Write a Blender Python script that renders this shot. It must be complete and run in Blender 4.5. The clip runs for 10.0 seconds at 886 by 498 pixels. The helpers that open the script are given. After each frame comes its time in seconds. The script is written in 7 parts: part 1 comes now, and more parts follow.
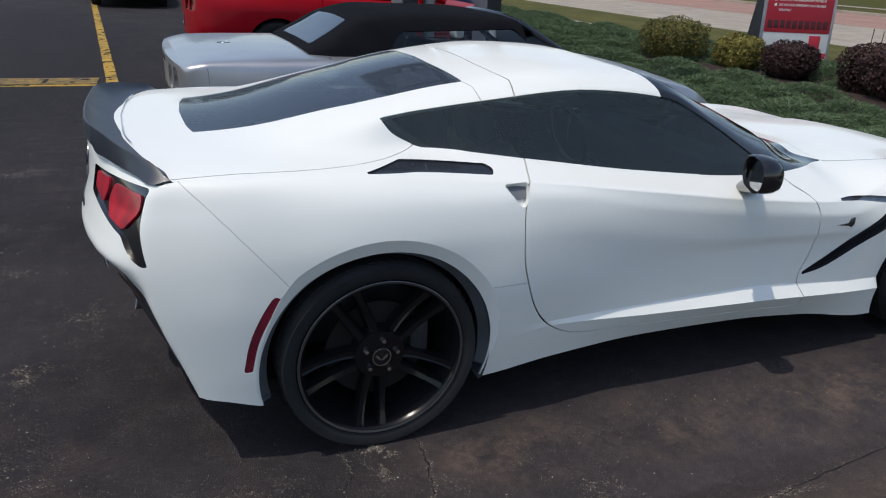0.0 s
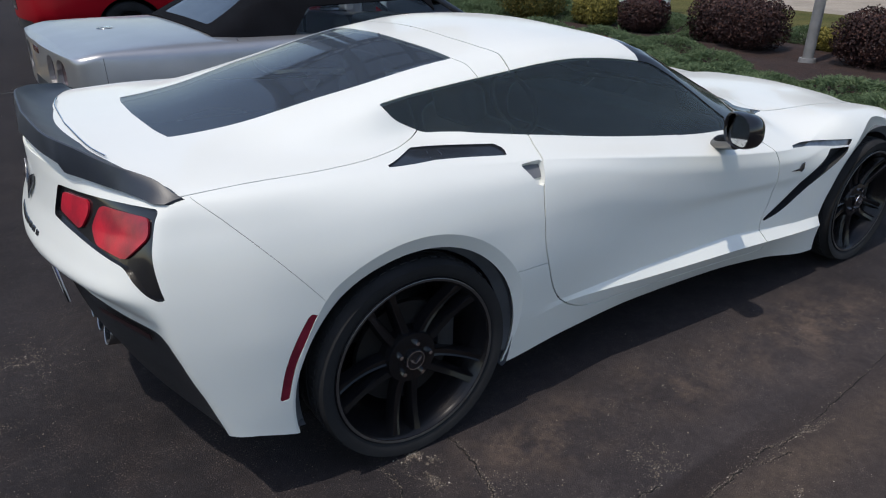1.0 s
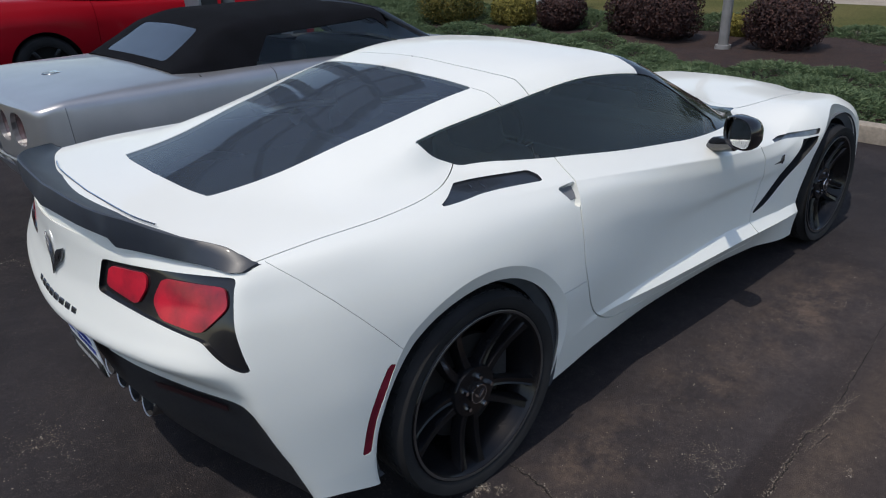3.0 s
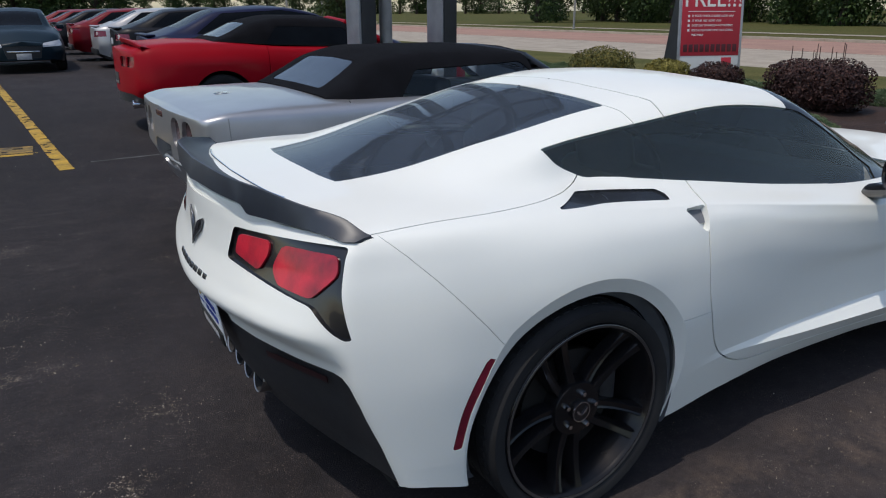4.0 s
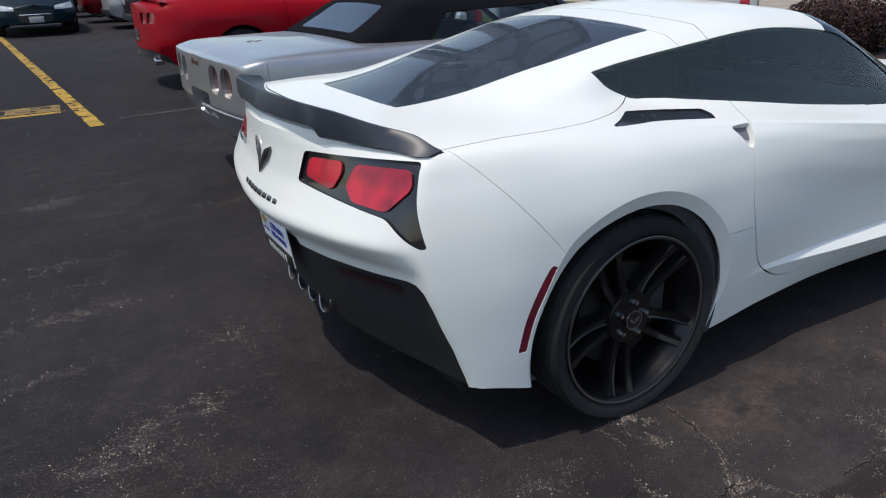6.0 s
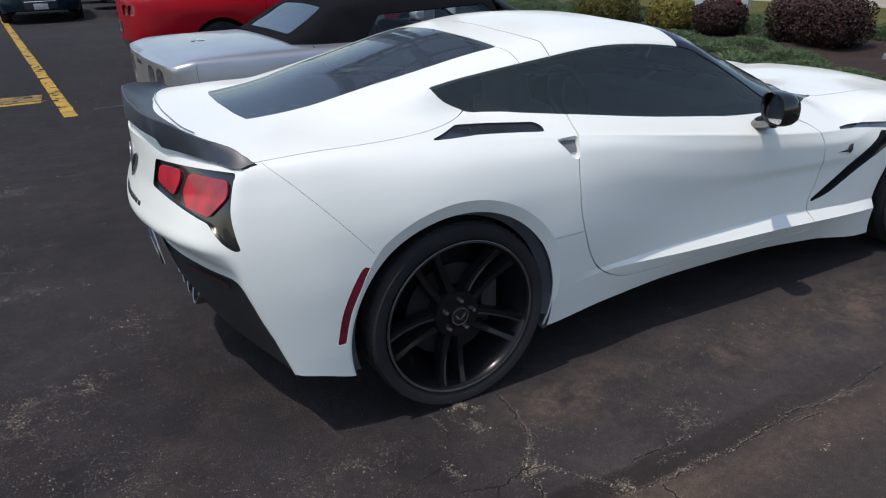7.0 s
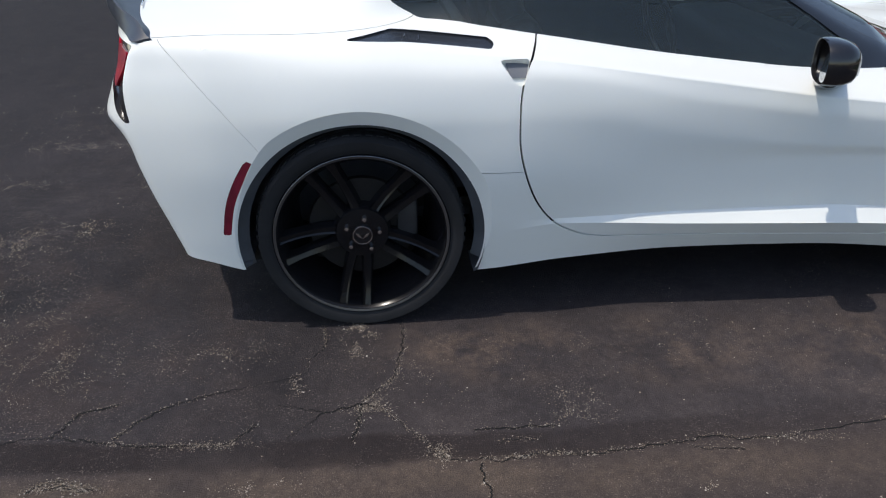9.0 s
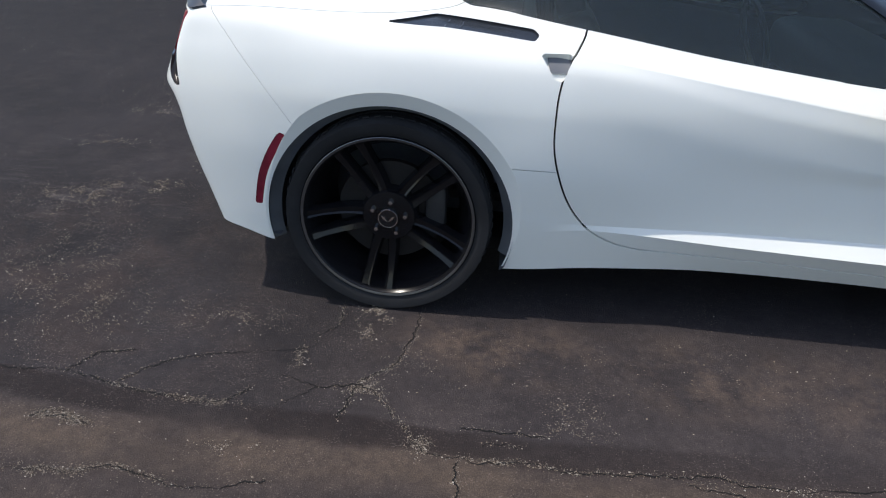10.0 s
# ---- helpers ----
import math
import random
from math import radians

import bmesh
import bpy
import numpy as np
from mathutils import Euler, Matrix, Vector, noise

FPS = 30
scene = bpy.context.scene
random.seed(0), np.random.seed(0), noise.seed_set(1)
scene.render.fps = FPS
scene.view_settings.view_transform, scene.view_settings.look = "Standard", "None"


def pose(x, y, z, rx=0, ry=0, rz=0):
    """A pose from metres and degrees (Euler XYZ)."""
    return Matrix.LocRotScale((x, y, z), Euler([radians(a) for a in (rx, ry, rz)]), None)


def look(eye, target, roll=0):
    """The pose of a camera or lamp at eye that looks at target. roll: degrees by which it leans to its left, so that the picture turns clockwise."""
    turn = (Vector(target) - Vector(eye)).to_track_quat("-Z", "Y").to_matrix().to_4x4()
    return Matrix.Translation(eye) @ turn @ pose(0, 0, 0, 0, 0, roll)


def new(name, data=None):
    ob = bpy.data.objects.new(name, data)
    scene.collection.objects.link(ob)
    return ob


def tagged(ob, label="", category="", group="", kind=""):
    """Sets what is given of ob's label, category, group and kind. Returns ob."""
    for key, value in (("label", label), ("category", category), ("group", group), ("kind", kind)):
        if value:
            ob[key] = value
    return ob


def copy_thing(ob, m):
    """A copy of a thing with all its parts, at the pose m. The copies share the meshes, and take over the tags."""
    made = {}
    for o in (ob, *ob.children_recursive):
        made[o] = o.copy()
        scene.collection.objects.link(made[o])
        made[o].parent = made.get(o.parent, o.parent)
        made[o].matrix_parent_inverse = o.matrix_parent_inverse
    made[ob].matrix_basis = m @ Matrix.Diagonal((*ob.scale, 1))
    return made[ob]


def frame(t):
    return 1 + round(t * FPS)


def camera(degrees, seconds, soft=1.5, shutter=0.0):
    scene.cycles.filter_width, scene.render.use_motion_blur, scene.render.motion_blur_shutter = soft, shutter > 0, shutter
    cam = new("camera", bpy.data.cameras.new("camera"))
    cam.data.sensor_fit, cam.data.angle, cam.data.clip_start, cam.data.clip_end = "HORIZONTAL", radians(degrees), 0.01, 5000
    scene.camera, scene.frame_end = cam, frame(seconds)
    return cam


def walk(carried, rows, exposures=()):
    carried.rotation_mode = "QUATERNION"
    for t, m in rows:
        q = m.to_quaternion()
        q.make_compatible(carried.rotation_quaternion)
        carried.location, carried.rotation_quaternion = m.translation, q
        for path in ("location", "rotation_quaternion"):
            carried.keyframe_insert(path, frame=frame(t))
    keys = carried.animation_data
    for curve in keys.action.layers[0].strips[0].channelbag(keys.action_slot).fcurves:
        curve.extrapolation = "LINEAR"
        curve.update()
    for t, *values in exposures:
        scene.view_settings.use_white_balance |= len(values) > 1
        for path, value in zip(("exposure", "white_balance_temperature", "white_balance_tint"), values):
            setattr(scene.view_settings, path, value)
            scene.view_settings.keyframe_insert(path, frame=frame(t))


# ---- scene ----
cam = camera(64.3, 10.0, soft=1.1)
PATH = [
    (0, (-0.615, -2.85, 1.572), (0.101, -1.144, 0.813), 2.8),
    (0.3, (-0.763, -2.769, 1.574), (0.143, -1.188, 0.749), 4.2),
    (0.5, (-0.829, -2.704, 1.588), (0.08, -1.137, 0.741), 2.0),
    (0.7, (-0.896, -2.618, 1.580), (0.058, -1.072, 0.742), 1.0),
    (1, (-1.009, -2.471, 1.565), (0.041, -0.981, 0.74), 1.2),
    (1.3, (-1.133, -2.340, 1.568), (-0.182, -0.797, 0.723), 0.3),
    (1.5, (-1.217, -2.271, 1.576), (-0.253, -0.737, 0.728), 0.8),
    (1.8, (-1.327, -2.199, 1.598), (-0.394, -0.648, 0.746), -1.3),
    (2, (-1.355, -2.171, 1.613), (-0.336, -0.69, 0.736), -1.6),
    (2.2, (-1.346, -2.156, 1.626), (-0.294, -0.726, 0.705), -2.3),
    (2.5, (-1.32, -2.151, 1.655), (-0.16, -0.81, 0.729), -1.5),
    (2.7, (-1.309, -2.166, 1.677), (-0.09, -0.837, 0.811), -1.4),
    (3.8, (-1.257, -2.254, 1.507), (-0.139, -0.739, 0.832), 1.3),
    (4, (-1.288, -2.271, 1.475), (-0.322, -0.641, 0.832), -0.2),
    (4.3, (-1.401, -2.264, 1.431), (-0.422, -0.638, 0.801), -2.0),
    (4.5, (-1.483, -2.255, 1.402), (-0.512, -0.646, 0.717), -2.6),
    (4.8, (-1.569, -2.240, 1.364), (-0.653, -0.639, 0.593), -1.4),
    (5, (-1.595, -2.236, 1.354), (-0.704, -0.629, 0.563), -0.7),
    (5.2, (-1.599, -2.238, 1.354), (-0.715, -0.626, 0.568), -0.8),
    (6.3, (-1.389, -2.468, 1.462), (-0.462, -0.853, 0.732), -2.1),
    (6.5, (-1.298, -2.606, 1.503), (-0.365, -0.987, 0.791), -1.4),
    (6.8, (-1.161, -2.739, 1.513), (-0.270, -1.123, 0.741), -1.7),
    (7, (-1.059, -2.778, 1.514), (-0.194, -1.155, 0.728), -1.6),
    (7.3, (-0.876, -2.801, 1.505), (-0.103, -1.138, 0.707), -0.6),
    (7.5, (-0.748, -2.808, 1.5), (0.06, -1.155, 0.715), 1.5),
    (7.8, (-0.570, -2.831, 1.501), (0.112, -1.159, 0.641), 0.2),
    (8, (-0.458, -2.876, 1.502), (0.122, -1.165, 0.643), -1.6),
    (8.5, (-0.187, -3.023, 1.447), (0.178, -1.272, 0.552), -1.6),
    (8.8, (-0.034, -2.997, 1.424), (0.201, -1.247, 0.485), -0.7),
    (9, (0.044, -2.958, 1.418), (0.231, -1.218, 0.45), 0.5),
    (9.3, (0.114, -2.891, 1.412), (0.154, -1.168, 0.399), 1.0),
    (9.5, (0.158, -2.872, 1.405), (0.119, -1.135, 0.414), 1.4),
    (10, (0.343, -2.938, 1.37), (0.207, -1.192, 0.403), 2.6),
]
walk(cam, [(t, look(eye, target, roll)) for t, eye, target, roll in PATH],
     [(t, stops, 6950, 11) for t, stops in ((0.0, -0.06), (1.0, -0.08), (2.0, -0.16), (2.5, -0.16), (4.5, -0.16), (5.2, -0.02), (6.5, 0.04), (8.0, 0.06), (8.5, 0.06), (9.0, 0.22), (9.5, 0.3), (10.0, 0.34))])

# ---- world and sun ----
SUN_WAY = Vector((0.372, 0.035, -0.928)).normalized()
world = bpy.data.worlds.new("sky_world")
scene.world = world
world.use_nodes = True
wn = world.node_tree.nodes
sky = wn.new("ShaderNodeTexSky")
sky.sky_type = "NISHITA"
sky.sun_disc = False
sky.sun_elevation = radians(68)
sky.sun_rotation = radians(265)
sky.air_density = 1.0
sky.dust_density = 1.0
sky.ozone_density = 0.8
wn["Background"].inputs["Strength"].default_value = 0.18
world.node_tree.links.new(sky.outputs["Color"], wn["Background"].inputs["Color"])
sun_data = bpy.data.lights.new("sun", "SUN")
sun_data.energy = 2.5
sun_data.angle = radians(0.53)
sun_data.color = (1.0, 0.97, 0.925)
sun = new("sun", sun_data)
sun.matrix_world = look((0, 0, 30), Vector((0, 0, 30)) + SUN_WAY)


# ---- materials ----
def mat(name, color, rough=0.5, metal=0.0, coat=0.0, spec=0.5, noise_amt=0.0, noise_scale=8.0, bump=0.0, bump_scale=60.0, color2=None,
        trans=0.0, ior=1.45, fine=0.0, fine_scale=120.0):
    """A procedural material: base colour varied at two scales, with fine relief."""
    m = bpy.data.materials.new(name)
    m.use_nodes = True
    nt = m.node_tree
    b = nt.nodes["Principled BSDF"]
    b.inputs["Base Color"].default_value = (*color, 1)
    b.inputs["Roughness"].default_value = rough
    b.inputs["Metallic"].default_value = metal
    b.inputs["Coat Weight"].default_value = coat
    b.inputs["Coat Roughness"].default_value = 0.04
    b.inputs["Specular IOR Level"].default_value = spec
    b.inputs["Transmission Weight"].default_value = trans
    b.inputs["IOR"].default_value = ior
    geo = nt.nodes.new("ShaderNodeTexCoord")
    out = None
    if noise_amt or color2:
        c2 = color2 or tuple(c * (1 - noise_amt) for c in color)
        n1 = nt.nodes.new("ShaderNodeTexNoise")
        n1.inputs["Scale"].default_value = noise_scale
        n1.inputs["Detail"].default_value = 6
        nt.links.new(geo.outputs["Object"], n1.inputs["Vector"])
        ramp = nt.nodes.new("ShaderNodeMapRange")
        ramp.inputs["From Min"].default_value, ramp.inputs["From Max"].default_value = 0.35, 0.65
        nt.links.new(n1.outputs["Fac"], ramp.inputs["Value"])
        mix = nt.nodes.new("ShaderNodeMix")
        mix.data_type = "RGBA"
        mix.inputs["A"].default_value = (*color, 1)
        mix.inputs["B"].default_value = (*c2, 1)
        nt.links.new(ramp.outputs["Result"], mix.inputs["Factor"])
        out = mix.outputs["Result"]
    if fine:
        n2 = nt.nodes.new("ShaderNodeTexNoise")
        n2.inputs["Scale"].default_value = fine_scale
        n2.inputs["Detail"].default_value = 3
        nt.links.new(geo.outputs["Object"], n2.inputs["Vector"])
        mr = nt.nodes.new("ShaderNodeMapRange")
        mr.inputs["From Min"].default_value, mr.inputs["From Max"].default_value = 0.3, 0.7
        mr.inputs["To Min"].default_value, mr.inputs["To Max"].default_value = 1 - fine, 1 + fine
        nt.links.new(n2.outputs["Fac"], mr.inputs["Value"])
        mul = nt.nodes.new("ShaderNodeMix")
        mul.data_type, mul.blend_type = "RGBA", "MULTIPLY"
        mul.inputs["Factor"].default_value = 1.0
        if out:
            nt.links.new(out, mul.inputs["A"])
        else:
            mul.inputs["A"].default_value = (*color, 1)
        nt.links.new(mr.outputs["Result"], mul.inputs["B"])
        out = mul.outputs["Result"]
    if out:
        nt.links.new(out, b.inputs["Base Color"])
    if bump:
        n3 = nt.nodes.new("ShaderNodeTexNoise")
        n3.inputs["Scale"].default_value = bump_scale
        n3.inputs["Detail"].default_value = 5
        nt.links.new(geo.outputs["Object"], n3.inputs["Vector"])
        bp = nt.nodes.new("ShaderNodeBump")
        bp.inputs["Strength"].default_value = bump
        bp.inputs["Distance"].default_value = 0.01
        nt.links.new(n3.outputs["Fac"], bp.inputs["Height"])
        nt.links.new(bp.outputs["Normal"], b.inputs["Normal"])
    return m


def tinted(name, color, clear, rough=0.02, film=None, dust_veil=(0.16, 0.26)):
    """Tinted automotive glass: a dark see-through film under a glossy surface."""
    m = bpy.data.materials.new(name)
    m.use_nodes = True
    nt = m.node_tree
    nt.nodes.remove(nt.nodes["Principled BSDF"])
    tr, gl, fr, mx = (nt.nodes.new(k) for k in ("ShaderNodeBsdfTransparent", "ShaderNodeBsdfGlossy", "ShaderNodeFresnel", "ShaderNodeMixShader"))
    tr.inputs["Color"].default_value = (*[c * clear for c in color], 1)
    gl.inputs["Roughness"].default_value = rough
    fr.inputs["IOR"].default_value = 1.55
    nt.links.new(fr.outputs["Fac"], mx.inputs["Fac"])
    nt.links.new(tr.outputs["BSDF"], mx.inputs[1])
    nt.links.new(gl.outputs["BSDF"], mx.inputs[2])
    last = mx
    if film:
        # a thin diffuse layer: some dust, and bluish colour imitating reflected sky
        df, m2, nz = nt.nodes.new("ShaderNodeBsdfDiffuse"), nt.nodes.new("ShaderNodeMixShader"), nt.nodes.new("ShaderNodeTexNoise")
        df.inputs["Color"].default_value = (*film, 1)
        nz.inputs["Scale"].default_value, nz.inputs["Detail"].default_value = 5, 6
        tc, mr = nt.nodes.new("ShaderNodeTexCoord"), nt.nodes.new("ShaderNodeMapRange")
        nt.links.new(tc.outputs["Object"], nz.inputs["Vector"])
        nt.links.new(nz.outputs["Fac"], mr.inputs["Value"])
        mr.inputs["To Min"].default_value, mr.inputs["To Max"].default_value = dust_veil
        nt.links.new(mr.outputs["Result"], m2.inputs["Fac"])
        nt.links.new(mx.outputs["Shader"], m2.inputs[1])
        nt.links.new(df.outputs["BSDF"], m2.inputs[2])
        last = m2
    nt.links.new(last.outputs["Shader"], nt.nodes["Material Output"].inputs["Surface"])
    return m


M_WHITE = mat("white_paint", (0.795, 0.81, 0.77), 0.5, coat=0.5, spec=0.3, noise_amt=0.02, noise_scale=3)
M_SILVER = mat("silver_paint", (0.46, 0.465, 0.48), 0.40, metal=0.82, coat=0.5, noise_amt=0.08, noise_scale=5, fine=0.05, fine_scale=500)
M_RED = mat("red_paint", (0.28, 0.003, 0.010), 0.5, coat=0.12, spec=0.08, noise_amt=0.06, noise_scale=3)
M_BLACKGLOSS = mat("black_gloss", (0.012, 0.012, 0.014), 0.18, coat=0.6, noise_amt=0.2)
M_CARBON = mat("dark_spoiler_paint", (0.030, 0.038, 0.053), 0.42, coat=0.03, spec=0.6, noise_amt=0.25, noise_scale=14)
M_PLASTIC = mat("black_plastic", (0.026, 0.028, 0.032), 0.5, noise_amt=0.3, noise_scale=20, bump=0.15, bump_scale=300)
M_UNDER = mat("dark_underbody", (0.006, 0.006, 0.006), 0.9, noise_amt=0.3)
# pale grey stands in for glare seen inside the wheel arches
M_LINER = mat("arch_liner_felt", (0.12, 0.13, 0.145), 0.9, spec=0.3, noise_amt=0.25, noise_scale=9, bump=0.2, bump_scale=200)
M_RUBBER = mat("tyre_rubber", (0.022, 0.0228, 0.025), 0.8, spec=0.3, noise_amt=0.3, noise_scale=10, bump=0.1, bump_scale=200)
M_RIM = mat("black_wheel_paint", (0.009, 0.009, 0.0105), 0.22, coat=0.15, spec=0.3, noise_amt=0.25, noise_scale=12)
M_RIMLIP = mat("machined_rim_edge", (0.16, 0.16, 0.165), 0.32, metal=0.8, noise_amt=0.2)
M_STEEL = mat("bare_steel", (0.35, 0.35, 0.36), 0.35, metal=1.0, noise_amt=0.3, noise_scale=30)
M_TIP = mat("polished_steel", (0.28, 0.28, 0.29), 0.34, metal=0.95, noise_amt=0.15, noise_scale=18)
M_BORE = mat("dark_bore_steel", (0.12, 0.12, 0.125), 0.5, metal=0.7, noise_amt=0.5, noise_scale=20)
M_DISC = mat("dull_brake_disc", (0.02, 0.02, 0.021), 0.5, metal=0.5, noise_amt=0.2)
M_CHROME = mat("chrome", (0.75, 0.75, 0.77), 0.1, metal=1.0, noise_amt=0.05)
M_DARKCHROME = mat("dark_chrome", (0.16, 0.17, 0.19), 0.2, metal=0.9, noise_amt=0.2)
M_REDLENS = mat("red_lens", (0.58, 0.012, 0.035), 0.3, coat=0.35, color2=(0.20, 0.007, 0.02), noise_scale=11, bump=0.05, bump_scale=160)
M_MARKER = mat("side_marker_red", (0.19, 0.012, 0.03), 0.25, coat=0.6, noise_amt=0.25, noise_scale=30)
M_GLASS = tinted("tinted_glass", (0.78, 0.90, 0.92), 0.62, 0.03, (0.16, 0.21, 0.285))
M_SIDEGLASS = tinted("side_glass", (0.80, 0.92, 0.90), 0.86, 0.03, (0.13, 0.17, 0.185), (0.11, 0.17))
M_PEARLENS = mat("pale_reversing_lens", (0.5, 0.42, 0.42), 0.25, coat=0.5, noise_amt=0.3, noise_scale=30)
M_CARGLASS = mat("dark_car_glass", (0.006, 0.008, 0.011), 0.25, spec=0.08, noise_amt=0.2)
M_VENT = mat("smoked_vent", (0.022, 0.025, 0.031), 0.2, coat=0.3, noise_amt=0.3, noise_scale=25)
M_HANDLE_SHADE = mat("pocket_shade_grey", (0.16, 0.17, 0.19), 0.5, noise_amt=0.2)
M_WSGLASS = tinted("windscreen_glass", (0.85, 0.95, 0.95), 0.85)
M_DARKSCREEN = tinted("shaded_screen_glass", (0.7, 0.85, 0.9), 0.5)
M_MIRROR = mat("mirror_glass", (0.85, 0.87, 0.88), 0.02, metal=1.0, noise_amt=0.02)
M_SEAT = mat("black_leather", (0.02, 0.02, 0.02), 0.55, noise_amt=0.3, bump=0.2, bump_scale=80)
M_CLOTHTOP = mat("black_canvas_top", (0.006, 0.0065, 0.009), 0.95, spec=0.12, noise_amt=0.35, noise_scale=6, bump=0.3, bump_scale=350)


# ---- mesh tools ----
def part(name, bm, material, parent=None, label="", smooth=True):
    """Links a bmesh, or a Piece, as one mesh object under a thing or a part."""
    if isinstance(bm, Piece):
        me = bm.mesh(name)
    else:
        me = bpy.data.meshes.new(name)
        bmesh.ops.recalc_face_normals(bm, faces=bm.faces)
        bm.to_mesh(me)
        bm.free()
        me.polygons.foreach_set("use_smooth", [smooth] * len(me.polygons))
        if smooth:
            me.set_sharp_from_angle(angle=radians(38))
    me.materials.append(material)
    ob = new(name, me)
    if parent:
        ob.parent = parent
    if label:
        tagged(ob, label)
    return ob


def thing(name, label, category, place=None, group="", kind=""):
    """An empty at the base of a thing; its parts become its children."""
    e = new(name)
    e.empty_display_size = 0.1
    if place is not None:
        e.matrix_basis = place
    return tagged(e, label, category, group, kind)


def keyed(*rows):
    """A smooth curve through (x, value) rows (monotone cubic)."""
    xs, ys = np.array([r[0] for r in rows], float), np.array([r[1] for r in rows], float)
    d = pchip_slopes(xs, ys[:, None])[:, 0]

    def f(x):
        x = np.clip(np.asarray(x, float), xs[0], xs[-1])
        i = np.clip(np.searchsorted(xs, x, side="right") - 1, 0, len(xs) - 2)
        h = xs[i + 1] - xs[i]
        t = (x - xs[i]) / h
        return ((1 + 2 * t) * (1 - t) ** 2 * ys[i] + t * (1 - t) ** 2 * h * d[i] + t * t * (3 - 2 * t) * ys[i + 1] + t * t * (t - 1) * h * d[i + 1])
    return f


def pchip_slopes(xs, ys):
    """Slopes of a monotone cubic through rows ys (n, m) at xs."""
    h = np.diff(xs)[:, None]
    s = np.diff(ys, axis=0) / h
    d = np.zeros_like(ys)
    if len(xs) > 2:
        a, b = s[:-1], s[1:]
        w1, w2 = 2 * h[1:] + h[:-1], h[1:] + 2 * h[:-1]
        with np.errstate(divide="ignore", invalid="ignore"):
            v = (w1 + w2) / (w1 / a + w2 / b)
        d[1:-1] = np.where(a * b > 0, np.nan_to_num(v), 0)
    d[0], d[-1] = s[0], s[-1]
    return d


def poly_sdf(pts, poly):
    """Signed distance of points (n, 2) to a closed polygon (inside: minus)."""
    poly = np.asarray(poly, float)
    best = np.full(len(pts), 1e9)
    inside = np.zeros(len(pts), bool)
    for a, b in zip(poly, np.roll(poly, -1, 0)):
        e, w = b - a, pts - a
        t = np.clip((w @ e) / max(e @ e, 1e-12), 0, 1)
        best = np.minimum(best, ((w - t[:, None] * e) ** 2).sum(1))
        up = (a[1] <= pts[:, 1]) != (b[1] <= pts[:, 1])
        with np.errstate(divide="ignore", invalid="ignore"):
            cross = a[0] + (pts[:, 1] - a[1]) * e[0] / (e[1] if e[1] else 1e-12)
        inside ^= up & (pts[:, 0] < cross)
    return np.where(inside, -1, 1) * np.sqrt(best)


def line_dist(pts, line):
    """Distance of points (n, 2) to an open line."""
    line = np.asarray(line, float)
    best = np.full(len(pts), 1e9)
    for a, b in zip(line[:-1], line[1:]):
        e, w = b - a, pts - a
        t = np.clip((w @ e) / max(e @ e, 1e-12), 0, 1)
        best = np.minimum(best, ((w - t[:, None] * e) ** 2).sum(1))
    return np.sqrt(best)


def rounded(poly, n=5, r=0.02):
    """A polygon with its corners rounded by about r."""
    out = []
    k = len(poly)
    for i in range(k):
        p, a, b = (np.array(poly[j % k], float) for j in (i, i - 1, i + 1))
        ra, rb = (min(r, 0.45 * np.linalg.norm(q - p)) for q in (a, b))
        s, e = p + (a - p) / np.linalg.norm(a - p) * ra, p + (b - p) / np.linalg.norm(b - p) * rb
        for j in range(n + 1):
            t = j / n
            out.append(tuple((1 - t) ** 2 * s + 2 * t * (1 - t) * p + t * t * e))
    return out


def smooth_line(pts, n=8, closed=False):
    """Catmull-Rom points along a line."""
    p = [np.array(q, float) for q in pts]
    k = len(p)
    out = []
    for i in range(k if closed else k - 1):
        if closed:
            a, b, c, d = (p[(i + j) % k] for j in (-1, 0, 1, 2))
        else:
            b, c = p[i], p[i + 1]
            a = p[i - 1] if i else 2 * b - c
            d = p[i + 2] if i + 2 < k else 2 * c - b
        for j in range(n):
            t = j / n
            out.append(tuple(0.5 * (2 * b + (c - a) * t + (2 * a - 5 * b + 4 * c - d) * t * t + (3 * b - a - 3 * c + d) * t ** 3)))
    if not closed:
        out.append(tuple(p[-1]))
    return out


